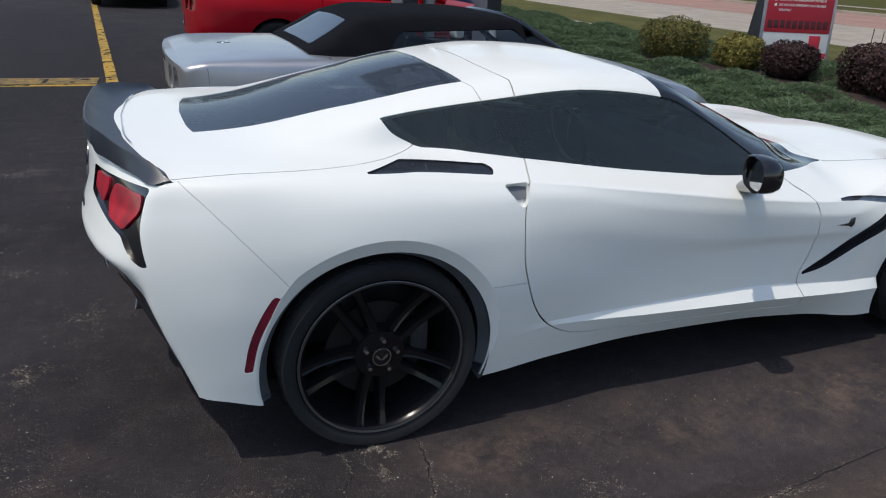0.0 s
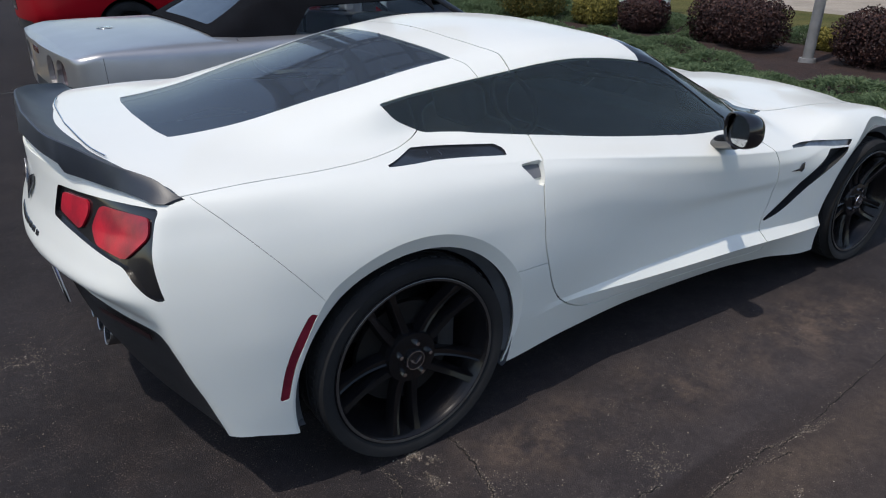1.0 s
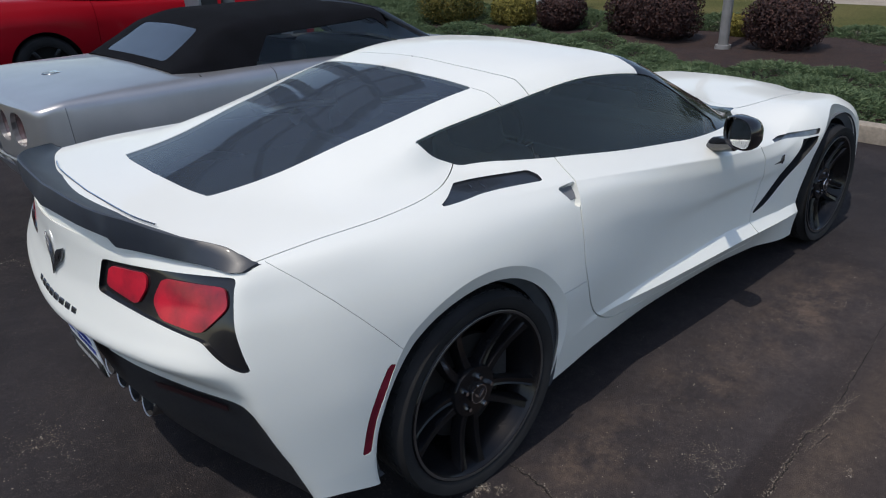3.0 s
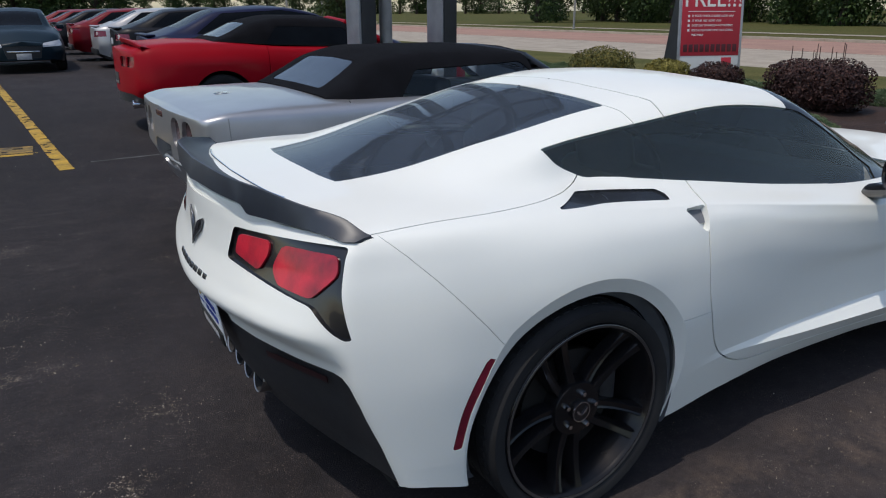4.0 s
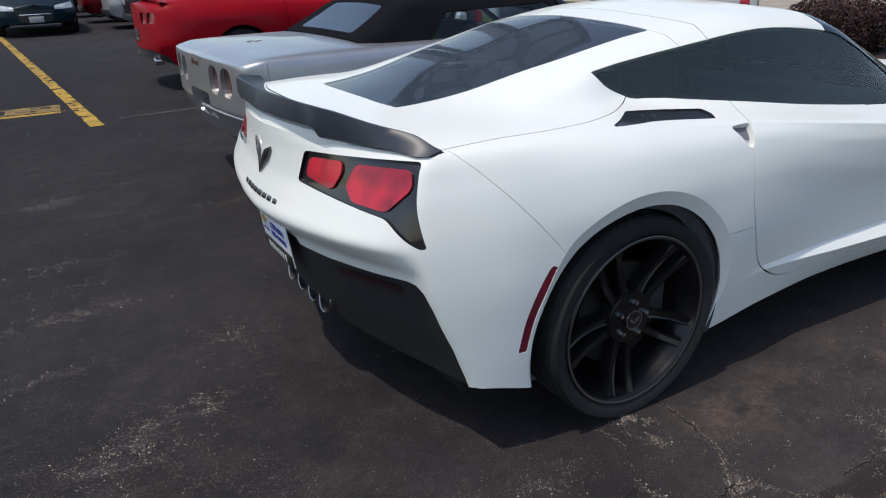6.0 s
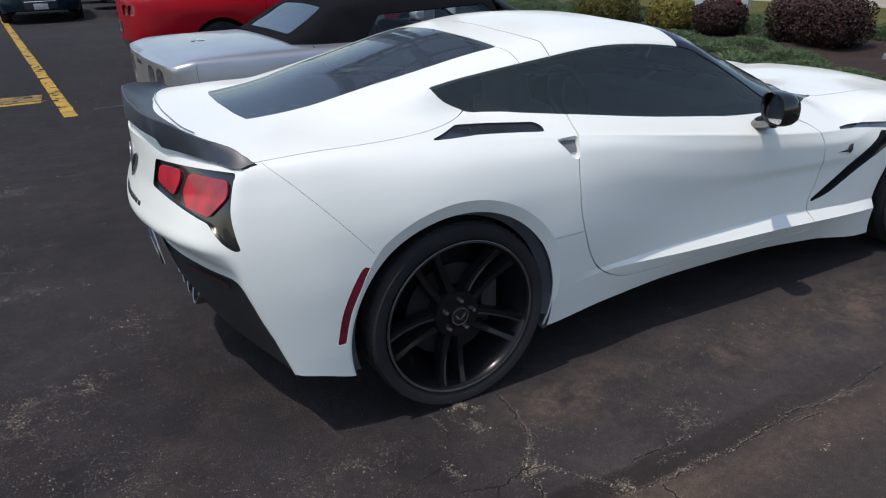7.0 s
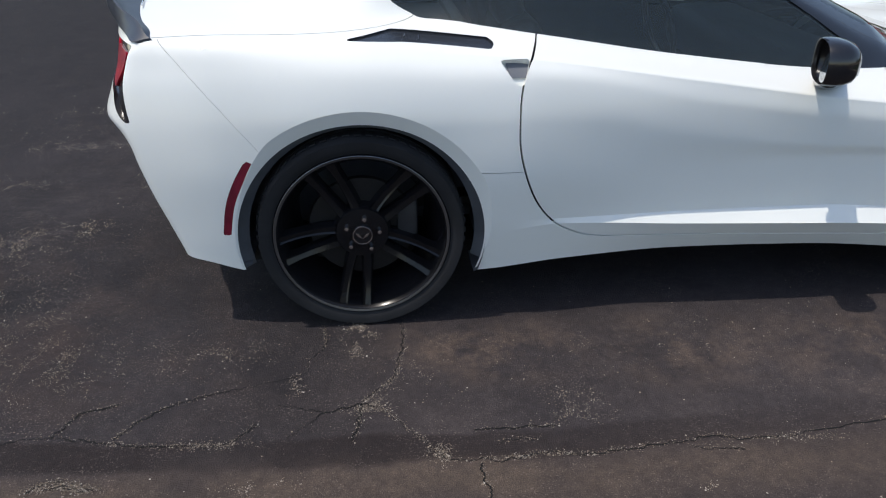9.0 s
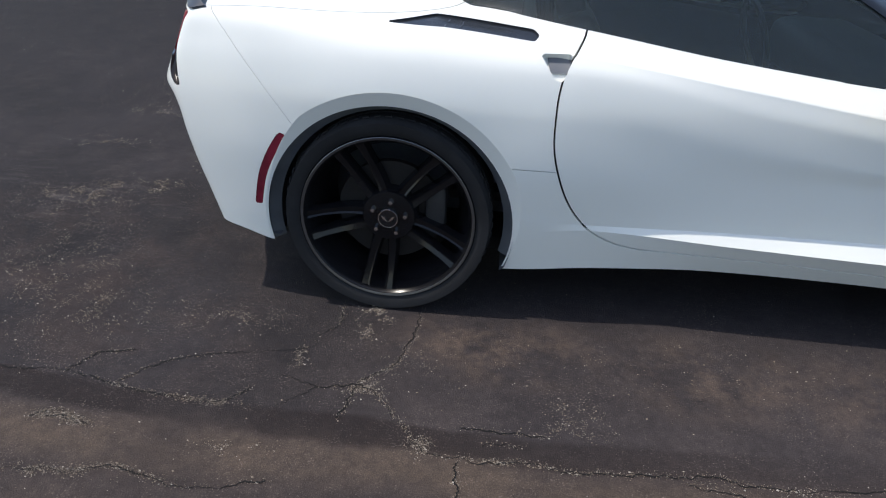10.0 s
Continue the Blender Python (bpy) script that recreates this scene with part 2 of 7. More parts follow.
class Piece:
    """A piece of a shell: vertices, normals, and triangles, that can be cut along any line drawn on it."""

    def __init__(self, v, n, f, a=None):
        self.v, self.n, self.f = v, n, f
        self.a = a if a is not None else np.zeros((len(v), 2))

    def copy(self):
        return Piece(self.v.copy(), self.n.copy(), self.f.copy(), self.a.copy())

    def take(self, f):
        used, inv = np.unique(f, return_inverse=True)
        return Piece(self.v[used], self.n[used], inv.reshape(-1, 3), self.a[used])

    def cut(self, d):
        """The parts where d < 0 and where d > 0; d has a value for each vertex."""
        d = np.where(np.abs(d) < 1e-7, 1e-7, d)
        f = self.f
        neg = d[f] < 0
        cnt = neg.sum(1)
        inn, out = [f[cnt == 3]], [f[cnt == 0]]
        mixed = f[(cnt == 1) | (cnt == 2)]
        if len(mixed):
            nm = d[mixed] < 0
            lone = np.where(nm.sum(1) == 1, nm.argmax(1), (~nm).argmax(1))
            r = np.arange(len(mixed))
            a, b, c = mixed[r, lone], mixed[r, (lone + 1) % 3], mixed[r, (lone + 2) % 3]
            edges = np.sort(np.concatenate([np.stack([a, b], 1), np.stack([a, c], 1)]), 1)
            uniq, inv = np.unique(edges, axis=0, return_inverse=True)
            inv = inv.ravel()
            t = (d[uniq[:, 0]] / (d[uniq[:, 0]] - d[uniq[:, 1]]))[:, None]
            base = len(self.v)
            mixrow = lambda q: q[uniq[:, 0]] * (1 - t) + q[uniq[:, 1]] * t
            nv, nn, na = mixrow(self.v), mixrow(self.n), mixrow(self.a)
            ab, ac = base + inv[:len(mixed)], base + inv[len(mixed):]
            tri = np.stack([a, ab, ac], 1)
            q1, q2 = np.stack([ab, b, c], 1), np.stack([ab, c, ac], 1)
            isneg = nm[r, lone]
            inn += [tri[isneg], q1[~isneg], q2[~isneg]]
            out += [tri[~isneg], q1[isneg], q2[isneg]]
            whole = Piece(np.concatenate([self.v, nv]), np.concatenate([self.n, nn]), f, np.concatenate([self.a, na]))
        else:
            whole = self
        return whole.take(np.concatenate(inn)), whole.take(np.concatenate(out))

    def moved(self, off):
        return Piece(self.v + self.n * off, self.n, self.f, self.a)

    def mirrored(self):
        s = np.array([1, -1, 1.0])
        return Piece(self.v * s, self.n * s, self.f[:, ::-1].copy(), self.a)

    def plus(self, *others):
        ps = [p for p in (self, *others) if len(p.f)]
        off = np.cumsum([0] + [len(p.v) for p in ps])
        return Piece(*(np.concatenate([q(p) for p in ps]) for q in (lambda p: p.v, lambda p: p.n)),
                     np.concatenate([p.f + o for p, o in zip(ps, off)]), np.concatenate([p.a for p in ps]))

    def rim(self, depth, keep=None):
        """Walls that go in from the open edges by depth, so that the piece has thickness. keep: leaves out edges where it is False (by place)."""
        e = np.concatenate([self.f[:, [0, 1]], self.f[:, [1, 2]], self.f[:, [2, 0]]])
        key = np.sort(e, 1)
        uniq, idx, cnt = np.unique(key, axis=0, return_index=True, return_counts=True)
        b = e[idx[cnt == 1]]
        if keep is not None and len(b):
            b = b[keep((self.v[b[:, 0]] + self.v[b[:, 1]]) / 2)]
        if not len(b):
            return self
        p, q = self.v[b[:, 0]], self.v[b[:, 1]]
        pn, qn = self.n[b[:, 0]], self.n[b[:, 1]]
        side = np.cross(q - p, (pn + qn) / 2)
        side /= np.maximum(np.linalg.norm(side, axis=1, keepdims=True), 1e-9)
        v = np.concatenate([p, q, q - qn * depth, p - pn * depth])
        k = len(b)
        i = np.arange(k)
        f = np.concatenate([np.stack([i + k, i, i + 3 * k], 1), np.stack([i + k, i + 3 * k, i + 2 * k], 1)])
        return self.plus(Piece(v, np.tile(side, (4, 1)), f, np.zeros((4 * k, 2))))

    def mesh(self, name):
        me = bpy.data.meshes.new(name)
        f = self.f.astype(np.int32)
        me.vertices.add(len(self.v))
        me.vertices.foreach_set("co", self.v.astype(np.float32).ravel())
        me.loops.add(f.size)
        me.loops.foreach_set("vertex_index", f.ravel())
        me.polygons.add(len(f))
        me.polygons.foreach_set("loop_start", np.arange(0, f.size, 3, dtype=np.int32))
        me.polygons.foreach_set("use_smooth", np.ones(len(f), bool))
        me.update(calc_edges=True)
        n = self.n / np.maximum(np.linalg.norm(self.n, axis=1, keepdims=True), 1e-9)
        me.normals_split_custom_set_from_vertices(n.astype(np.float32))
        return me


def grid_piece(p, flip=False, attr=None):
    """A piece from a grid of points (rows, columns, 3), with smooth normals."""
    du, dv = np.gradient(p, axis=1), np.gradient(p, axis=0)
    n = np.cross(du, dv)
    ln = np.linalg.norm(n, axis=2, keepdims=True)
    n = n / np.maximum(ln, 1e-9) * (-1 if flip else 1)
    r, c = p.shape[:2]
    i = np.arange(r * c).reshape(r, c)
    a, b, d, e = i[:-1, :-1].ravel(), i[:-1, 1:].ravel(), i[1:, 1:].ravel(), i[1:, :-1].ravel()
    f = np.concatenate([np.stack([a, b, d], 1), np.stack([a, d, e], 1)])
    if flip:
        f = f[:, ::-1].copy()
    return Piece(p.reshape(-1, 3), n.reshape(-1, 3), f, attr.reshape(-1, 2) if attr is not None else None)


def sections(nodes, s, counts, sharp, crease=None):
    """Half sections at the stations s through the nodes (pairs of curves for half width and height): strips of points (rows, stations, 2), broken at the sharp nodes.
    crease: a node and how crisp its edge is at every station."""
    w = np.array([n[0](s) for n in nodes])
    z = np.array([n[1](s) for n in nodes])
    stops = [0] + list(sharp) + [len(nodes) - 1]
    out = []
    for lo, hi in zip(stops[:-1], stops[1:]):
        k = np.arange(lo, hi + 1, dtype=float)
        t = np.concatenate([np.linspace(i, i + 1, counts[i], endpoint=False) for i in range(lo, hi)] + [[hi]])
        rows = []
        for vals in (w[lo:hi + 1], z[lo:hi + 1]):
            d = pchip_slopes(k, vals)
            if hi == len(nodes) - 1 and len(rows) == 1:
                d[-1] = 0
            i = np.clip((t - lo).astype(int), 0, hi - lo - 1)
            u = (t - lo - i)[:, None]
            d0, d1 = d[i], d[i + 1]
            if crease:
                run = vals[i + 1] - vals[i]
                d0 = np.where((i + lo == crease[0])[:, None], d0 + (run - d0) * crease[1][None], d0)
                d1 = np.where((i + lo + 1 == crease[0])[:, None], d1 + (run - d1) * crease[1][None], d1)
            rows.append((1 + 2 * u) * (1 - u) ** 2 * vals[i] + u * (1 - u) ** 2 * d0 + u * u * (3 - 2 * u) * vals[i + 1] + u * u * (u - 1) * d1)
        out.append((t, np.stack(rows, -1)))
    return out


def pair(*rows):
    """Curves for half width and height from (x, half width, height) rows."""
    return keyed(*[(r[0], r[1]) for r in rows]), keyed(*[(r[0], r[2]) for r in rows])


def lathe(profile, steps=48, axis="y"):
    """A bmesh turned from (radius, along) points round an axis."""
    bm = bmesh.new()
    rings = []
    for j in range(steps):
        a = 2 * math.pi * j / steps
        c, s = math.cos(a), math.sin(a)
        ring = []
        for r, h in profile:
            ring.append(bm.verts.new((r * c, h, r * s) if axis == "y" else (r * c, r * s, h) if axis == "z" else (h, r * c, r * s)))
        rings.append(ring)
    for j in range(steps):
        a, b = rings[j], rings[(j + 1) % steps]
        for i in range(len(profile) - 1):
            try:
                bm.faces.new((a[i], a[i + 1], b[i + 1], b[i]))
            except ValueError:
                pass
    bmesh.ops.remove_doubles(bm, verts=bm.verts, dist=1e-5)
    return bm


def box(sx, sy, sz, at=(0, 0, 0), bevel=0.0, seg=2, bm=None, turn=None):
    """A box with rounded edges, added to bm or new."""
    own = bmesh.new()
    bmesh.ops.create_cube(own, size=1.0)
    bmesh.ops.scale(own, vec=(sx, sy, sz), verts=own.verts)
    if bevel:
        bmesh.ops.bevel(own, geom=own.edges[:], offset=bevel, segments=seg, affect="EDGES", profile=0.5)
    m = Matrix.Translation(at) @ (turn.to_4x4() if turn else Matrix.Identity(4))
    bmesh.ops.transform(own, matrix=m, verts=own.verts)
    return own if bm is None else joined(bm, own)


def joined(bm, other):
    me = bpy.data.meshes.new("scratch")
    other.to_mesh(me)
    other.free()
    bm.from_mesh(me)
    bpy.data.meshes.remove(me)
    return bm


def prism(poly, depth, to_world, bevel=0.0):
    """A flat polygon given thickness: poly of (u, v), pushed along w by depth; to_world maps (u, v, w) to a place."""
    bm = bmesh.new()
    lo = [bm.verts.new(to_world(u, v, 0)) for u, v in poly]
    hi = [bm.verts.new(to_world(u, v, depth)) for u, v in poly]
    bm.faces.new(lo)
    top = bm.faces.new(hi)
    n = len(poly)
    for i in range(n):
        bm.faces.new((lo[i], lo[(i + 1) % n], hi[(i + 1) % n], hi[i]))
    if bevel:
        bmesh.ops.bevel(bm, geom=list(top.edges), offset=bevel, segments=2, affect="EDGES", profile=0.5)
    return bm


def tube(points, r, sides=8, closed=False, taper=None):
    """A tube along points; taper: radius factors."""
    bm = bmesh.new()
    pts = [Vector(p) for p in points]
    rings = []
    k = len(pts)
    for i, p in enumerate(pts):
        a, b = pts[max(i - 1, 0)], pts[min(i + 1, k - 1)]
        d = (b - a).normalized()
        u = d.cross(Vector((0, 0, 1)))
        u = (u if u.length > 1e-3 else d.cross(Vector((1, 0, 0)))).normalized()
        w = d.cross(u)
        rr = r * (taper[i] if taper else 1)
        rings.append([bm.verts.new(p + rr * (math.cos(2 * math.pi * j / sides) * u + math.sin(2 * math.pi * j / sides) * w)) for j in range(sides)])
    for a, b in zip(rings[:-1], rings[1:]):
        for j in range(sides):
            bm.faces.new((a[j], a[(j + 1) % sides], b[(j + 1) % sides], b[j]))
    bm.faces.new(rings[0])
    bm.faces.new(rings[-1])
    return bm


def text_mesh(name, body, size, material, parent, m, depth=0.0008, label=""):
    """Writing as a thin mesh."""
    cu = bpy.data.curves.new(name, "FONT")
    cu.body, cu.size, cu.extrude = body, size, depth
    cu.align_x, cu.align_y = "CENTER", "CENTER"
    cu.resolution_u = 3
    cu.offset = size * 0.008
    tmp = bpy.data.objects.new(name, cu)
    scene.collection.objects.link(tmp)
    me = bpy.data.meshes.new_from_object(tmp.evaluated_get(bpy.context.evaluated_depsgraph_get()))
    bpy.data.objects.remove(tmp)
    me.name = name
    me.materials.clear()
    me.materials.append(material)
    ob = new(name, me)
    ob.matrix_basis = m
    ob.parent = parent
    if label:
        tagged(ob, label)
    return ob


# ---- the white sports car: its shell ----
CORNER_X = keyed((0.15, -0.55), (0.26, -0.58), (0.36, -0.615), (0.5, -0.665), (0.6, -0.692), (0.7, -0.705), (0.8, -0.70), (0.9, -0.668), (0.945, -0.638), (1.1, -0.63))
TAIL_X = keyed((0.15, -0.70), (0.25, -0.745), (0.36, -0.80), (0.47, -0.832), (0.57, -0.856), (0.625, -0.903), (0.655, -0.909), (0.71, -0.892),
               (0.80, -0.866), (0.88, -0.858), (0.96, -0.858))
CAR_NODES = [
    pair((-0.66, 0.862, 0.265), (-0.4, 0.893, 0.218), (0.0, 0.89, 0.19), (0.39, 0.868, 0.168), (0.7, 0.85, 0.19), (1.1, 0.835, 0.205), (1.6, 0.832, 0.195),
         (2.0, 0.838, 0.165), (2.35, 0.875, 0.13), (2.7, 0.88, 0.14), (3.1, 0.85, 0.16), (3.5, 0.70, 0.20), (3.69, 0.35, 0.24)),
    pair((-0.66, 0.857, 0.32), (-0.4, 0.899, 0.31), (0.39, 0.896, 0.32), (0.67, 0.887, 0.345), (1.1, 0.902, 0.333), (1.6, 0.912, 0.318), (2.24, 0.912, 0.285),
         (2.5, 0.90, 0.28), (3.1, 0.875, 0.28), (3.5, 0.73, 0.30), (3.69, 0.36, 0.32)),
    pair((-0.66, 0.851, 0.38), (-0.4, 0.902, 0.37), (0.39, 0.905, 0.37), (0.67, 0.882, 0.362), (1.1, 0.872, 0.368), (1.6, 0.862, 0.365), (2.24, 0.88, 0.325),
         (2.5, 0.90, 0.33), (3.1, 0.88, 0.34), (3.5, 0.74, 0.36), (3.69, 0.37, 0.38)),
    pair((-0.66, 0.836, 0.52), (-0.4, 0.908, 0.53), (0.0, 0.932, 0.56), (0.39, 0.925, 0.55), (0.67, 0.902, 0.55), (1.1, 0.878, 0.54), (1.6, 0.866, 0.54),
         (2.1, 0.876, 0.52), (2.5, 0.915, 0.52), (2.9, 0.915, 0.50), (3.3, 0.83, 0.50), (3.5, 0.74, 0.50), (3.69, 0.40, 0.48)),
    pair((-0.66, 0.812, 0.70), (-0.4, 0.895, 0.70), (0.0, 0.936, 0.70), (0.39, 0.915, 0.70), (0.67, 0.898, 0.70), (1.1, 0.888, 0.65), (1.6, 0.880, 0.60),
         (2.1, 0.884, 0.58), (2.5, 0.92, 0.64), (2.9, 0.905, 0.63), (3.3, 0.80, 0.60), (3.5, 0.70, 0.58), (3.69, 0.38, 0.53)),
    pair((-0.66, 0.782, 0.85), (-0.4, 0.855, 0.86), (0.0, 0.895, 0.855), (0.39, 0.875, 0.84), (0.53, 0.868, 0.84), (1.1, 0.882, 0.745), (1.6, 0.882, 0.68),
         (2.1, 0.882, 0.64), (2.5, 0.88, 0.74), (2.9, 0.85, 0.72), (3.3, 0.74, 0.66), (3.5, 0.64, 0.62), (3.69, 0.36, 0.57)),
    pair((-0.66, 0.755, 0.938), (-0.4, 0.80, 0.942), (0.0, 0.81, 0.930), (0.25, 0.812, 0.908), (0.53, 0.828, 0.885), (1.1, 0.862, 0.815), (1.6, 0.870, 0.748),
         (2.1, 0.855, 0.705), (2.5, 0.78, 0.795), (2.9, 0.74, 0.77), (3.3, 0.62, 0.69), (3.5, 0.52, 0.645), (3.69, 0.30, 0.585)),
    pair((-0.66, 0.65, 0.962), (-0.4, 0.65, 0.968), (0.0, 0.645, 0.972), (0.19, 0.607, 0.975), (0.40, 0.675, 0.953), (0.59, 0.715, 0.930), (1.05, 0.742, 0.866), (1.5, 0.745, 0.818), (1.7, 0.735, 0.808),
         (2.0, 0.66, 0.80), (2.2, 0.56, 0.787), (2.5, 0.55, 0.79), (2.9, 0.52, 0.76), (3.3, 0.42, 0.69), (3.5, 0.33, 0.65), (3.69, 0.20, 0.59)),
    pair((-0.66, 0.50, 0.972), (-0.4, 0.50, 0.98), (-0.1, 0.54, 1.02), (0.09, 0.535, 1.06), (0.5, 0.565, 1.125), (0.85, 0.585, 1.155), (1.22, 0.59, 1.14),
         (1.5, 0.63, 1.01), (1.8, 0.62, 0.885), (2.1, 0.50, 0.805), (2.5, 0.35, 0.80), (2.9, 0.35, 0.775), (3.3, 0.30, 0.71), (3.5, 0.24, 0.665), (3.69, 0.15, 0.595)),
    pair((-0.66, 0.31, 0.978), (-0.495, 0.31, 0.982), (0.0, 0.385, 1.075), (0.44, 0.45, 1.162), (0.85, 0.46, 1.205), (1.15, 0.45, 1.195), (1.5, 0.45, 1.075),
         (1.8, 0.45, 0.95), (2.05, 0.40, 0.845), (2.5, 0.25, 0.81), (2.9, 0.25, 0.79), (3.3, 0.20, 0.72), (3.5, 0.16, 0.67), (3.69, 0.10, 0.60)),
    pair((-0.66, 0.0, 0.985), (-0.5, 0.0, 0.99), (0.0, 0.0, 1.105), (0.44, 0.0, 1.20), (0.85, 0.0, 1.235), (1.08, 0.0, 1.225), (1.3, 0.0, 1.16), (1.6, 0.0, 1.04),
         (1.9, 0.0, 0.92), (2.1, 0.0, 0.845), (2.25, 0.0, 0.83), (2.5, 0.0, 0.825), (2.9, 0.0, 0.80), (3.3, 0.0, 0.73), (3.5, 0.0, 0.68), (3.69, 0.0, 0.60)),
]


def car_shell():
    """The right half of the shell, as strips that carry the station and the node number of every point."""
    s = np.concatenate([np.arange(-0.66, 2.5, 0.0105), np.linspace(2.5, 3.69, 64)])
    counts = [8, 5, 15, 15, 15, 13, 13, 15, 13, 34]
    fade = np.clip((s + 0.66) / 0.42, 0, 1)
    fade = 1 - fade * fade * (3 - 2 * fade)
    p = np.concatenate([np.linspace(0, 0.9, 46, endpoint=False), np.linspace(0.9, 1, 12, endpoint=False)])
    strips = []
    crisp = np.clip((s - 0.15) / 0.45, 0, 1) * np.clip((2.35 - s) / 0.35, 0, 1)
    for t, wz in sections(CAR_NODES, s, counts, (1, 2), (6, crisp)):
        w, z = wz[..., 0], wz[..., 1]
        side = CORNER_X(z)
        top = -0.634 - 0.165 * (1 - np.clip(w / 0.715, 0, 1) ** 2)
        end = np.where((t >= 6)[:, None], top, side)
        x = s[None] + fade[None] * (end - s[0])
        g = np.stack([x, -w, z], -1)
        attr = np.stack([np.broadcast_to(s[None], x.shape), np.broadcast_to(t[:, None], x.shape)], -1)
        top_g = None
        if t[-1] > 6:
            j = int(np.searchsorted(t, 6 - 1e-6))
            top_g, top_a = g[j:].copy(), attr[j:].copy()
            g, attr, t, w, z, x = g[:j + 1], attr[:j + 1], t[:j + 1], w[:j + 1], z[:j + 1], x[:j + 1]
        if t[0] < 6:
            zr, wc, xc = z[:, :1], w[:, :1], x[:, :1]
            drop = np.maximum(0, (0.30 - zr)) * (1 - p ** 3)
            zz = zr + 0 * p - 0.6 * drop
            # the fascia's crease climbs towards the corners and stays crisp almost to them
            zc = zz - 0.052 * p ** 1.5
            tail = TAIL_X(zc)
            base = np.interp(zc, [0.47, 0.80], [-0.832, -0.866])
            crease = np.where((zc > 0.47) & (zc < 0.80), tail - base, 0.0)
            under = np.clip((0.648 - zc) / 0.03, 0, 1)
            tail = tail + 0.012 * under
            xx = tail + (xc - tail) * p ** 1.75 + crease * (p ** 1.75 - p ** 9) + 0.022 * under * (p ** 1.5) * (1 - p ** 8)
            rear = np.stack([xx, -wc * p, zz], -1)
            ra = np.stack([np.broadcast_to(p - 10, xx.shape), np.broadcast_to(t[:, None], xx.shape)], -1)
            g = np.concatenate([rear, g], 1)
            attr = np.concatenate([ra, attr], 1)
            k = rear.shape[1]
            lo, hi = k - 7, k + 8
            for _ in range(14):
                g[:, lo:hi, :2] = 0.25 * g[:, lo - 1:hi - 1, :2] + 0.5 * g[:, lo:hi, :2] + 0.25 * g[:, lo + 1:hi + 1, :2]
        strips.append(grid_piece(g, attr=attr))
        if top_g is not None:
            whole = grid_piece(np.concatenate([g[:, k:], top_g[1:]]), attr=None)
            n = whole.n.reshape(-1, len(s), 3)
            mine = strips[-1].n.reshape(g.shape)
            mine[-6:, k + 9:] = n[len(g) - 6:len(g), 9:]
            strips[-1].n = mine.reshape(-1, 3)
            up = grid_piece(top_g, attr=top_a)
            up.n = n[len(g) - 1:].reshape(-1, 3)
            strips.append(up)
    return strips[0].plus(*strips[1:])


XZ, YZ = (lambda p: p.v[:, [0, 2]]), (lambda p: np.abs(p.v[:, [1, 2]]))


def plan(p):
    return np.stack([p.v[:, 0], np.abs(p.v[:, 1])], 1)


ARCH_R, ARCH_F = (0.003, 0.316, 0.403), (2.745, 0.318, 0.393)
WINDOW = smooth_line([(0.094, 1.058), (0.13, 1.012), (0.205, 0.973)], 4)[:-1] + [(0.205, 0.973)] + smooth_line([(0.40, 0.940), (0.59, 0.915), (1.05, 0.850), (1.5, 0.80), (1.68, 0.80), (1.72, 0.85)], 5) \
    + smooth_line([(1.52, 0.972), (1.36, 1.06), (1.21, 1.118), (0.85, 1.150), (0.5, 1.119), (0.25, 1.086), (0.10, 1.061)], 5)
DOOR = smooth_line([(0.578, 0.99), (0.575, 0.925), (0.53, 0.868), (0.508, 0.805), (0.502, 0.72), (0.511, 0.60), (0.563, 0.455), (0.635, 0.358), (0.73, 0.303), (0.82, 0.283)], 6) \
    + [(1.2, 0.275), (1.84, 0.247)] + smooth_line([(1.905, 0.255), (1.885, 0.33), (1.878, 0.40), (1.905, 0.47), (1.918, 0.56), (1.905, 0.66), (1.868, 0.735), (1.80, 0.80), (1.78, 0.99)], 6)
HATCH_GLASS = smooth_line([(-0.535, -0.02), (-0.53, 0.1), (-0.522, 0.22), (-0.506, 0.312)], 5) + smooth_line([(-0.502, 0.317), (0.0, 0.388), (0.43, 0.447)], 6) \
    + smooth_line([(0.438, 0.44), (0.425, 0.3), (0.41, 0.15), (0.405, -0.02)], 5)
HATCH_SEAM = smooth_line([(-0.60, 0.745), (-0.45, 0.752), (-0.25, 0.755), (-0.08, 0.735), (0.04, 0.70), (0.12, 0.655), (0.20, 0.600)], 4)
ROOF_FRONT = [(0.585, 0.60), (0.60, 0.50), (0.575, 0.42), (0.555, 0.25), (0.55, -0.02)]
SCREEN = [(1.12, -0.02), (1.13, 0.2), (1.165, 0.38), (1.24, 0.545), (1.5, 0.575), (1.78, 0.575), (1.95, 0.48), (2.03, 0.25), (2.05, -0.02)]
SURROUND = [(1.095, -0.02), (1.105, 0.2), (1.14, 0.38), (1.205, 0.575), (1.215, 0.66), (1.36, 0.75), (1.66, 0.775), (1.80, 0.735), (2.0, 0.655), (2.235, 0.545), (2.12, 0.46),
            (2.10, 0.25), (2.12, -0.02)]
HOOD = [(2.2, -0.02), (2.2, 0.25), (2.235, 0.555), (2.5, 0.60), (2.9, 0.60), (3.3, 0.48), (3.5, 0.36), (3.56, -0.02)]
LAMP = rounded([(0.283, 0.797), (0.310, 0.894), (0.752, 0.926), (0.818, 0.70), (0.708, 0.774)], 4, 0.016)
VENT = rounded([(-0.04, 0.9395), (0.115, 0.953), (0.418, 0.930), (0.436, 0.918), (0.422, 0.907), (0.15, 0.9305)], 4, 0.005)
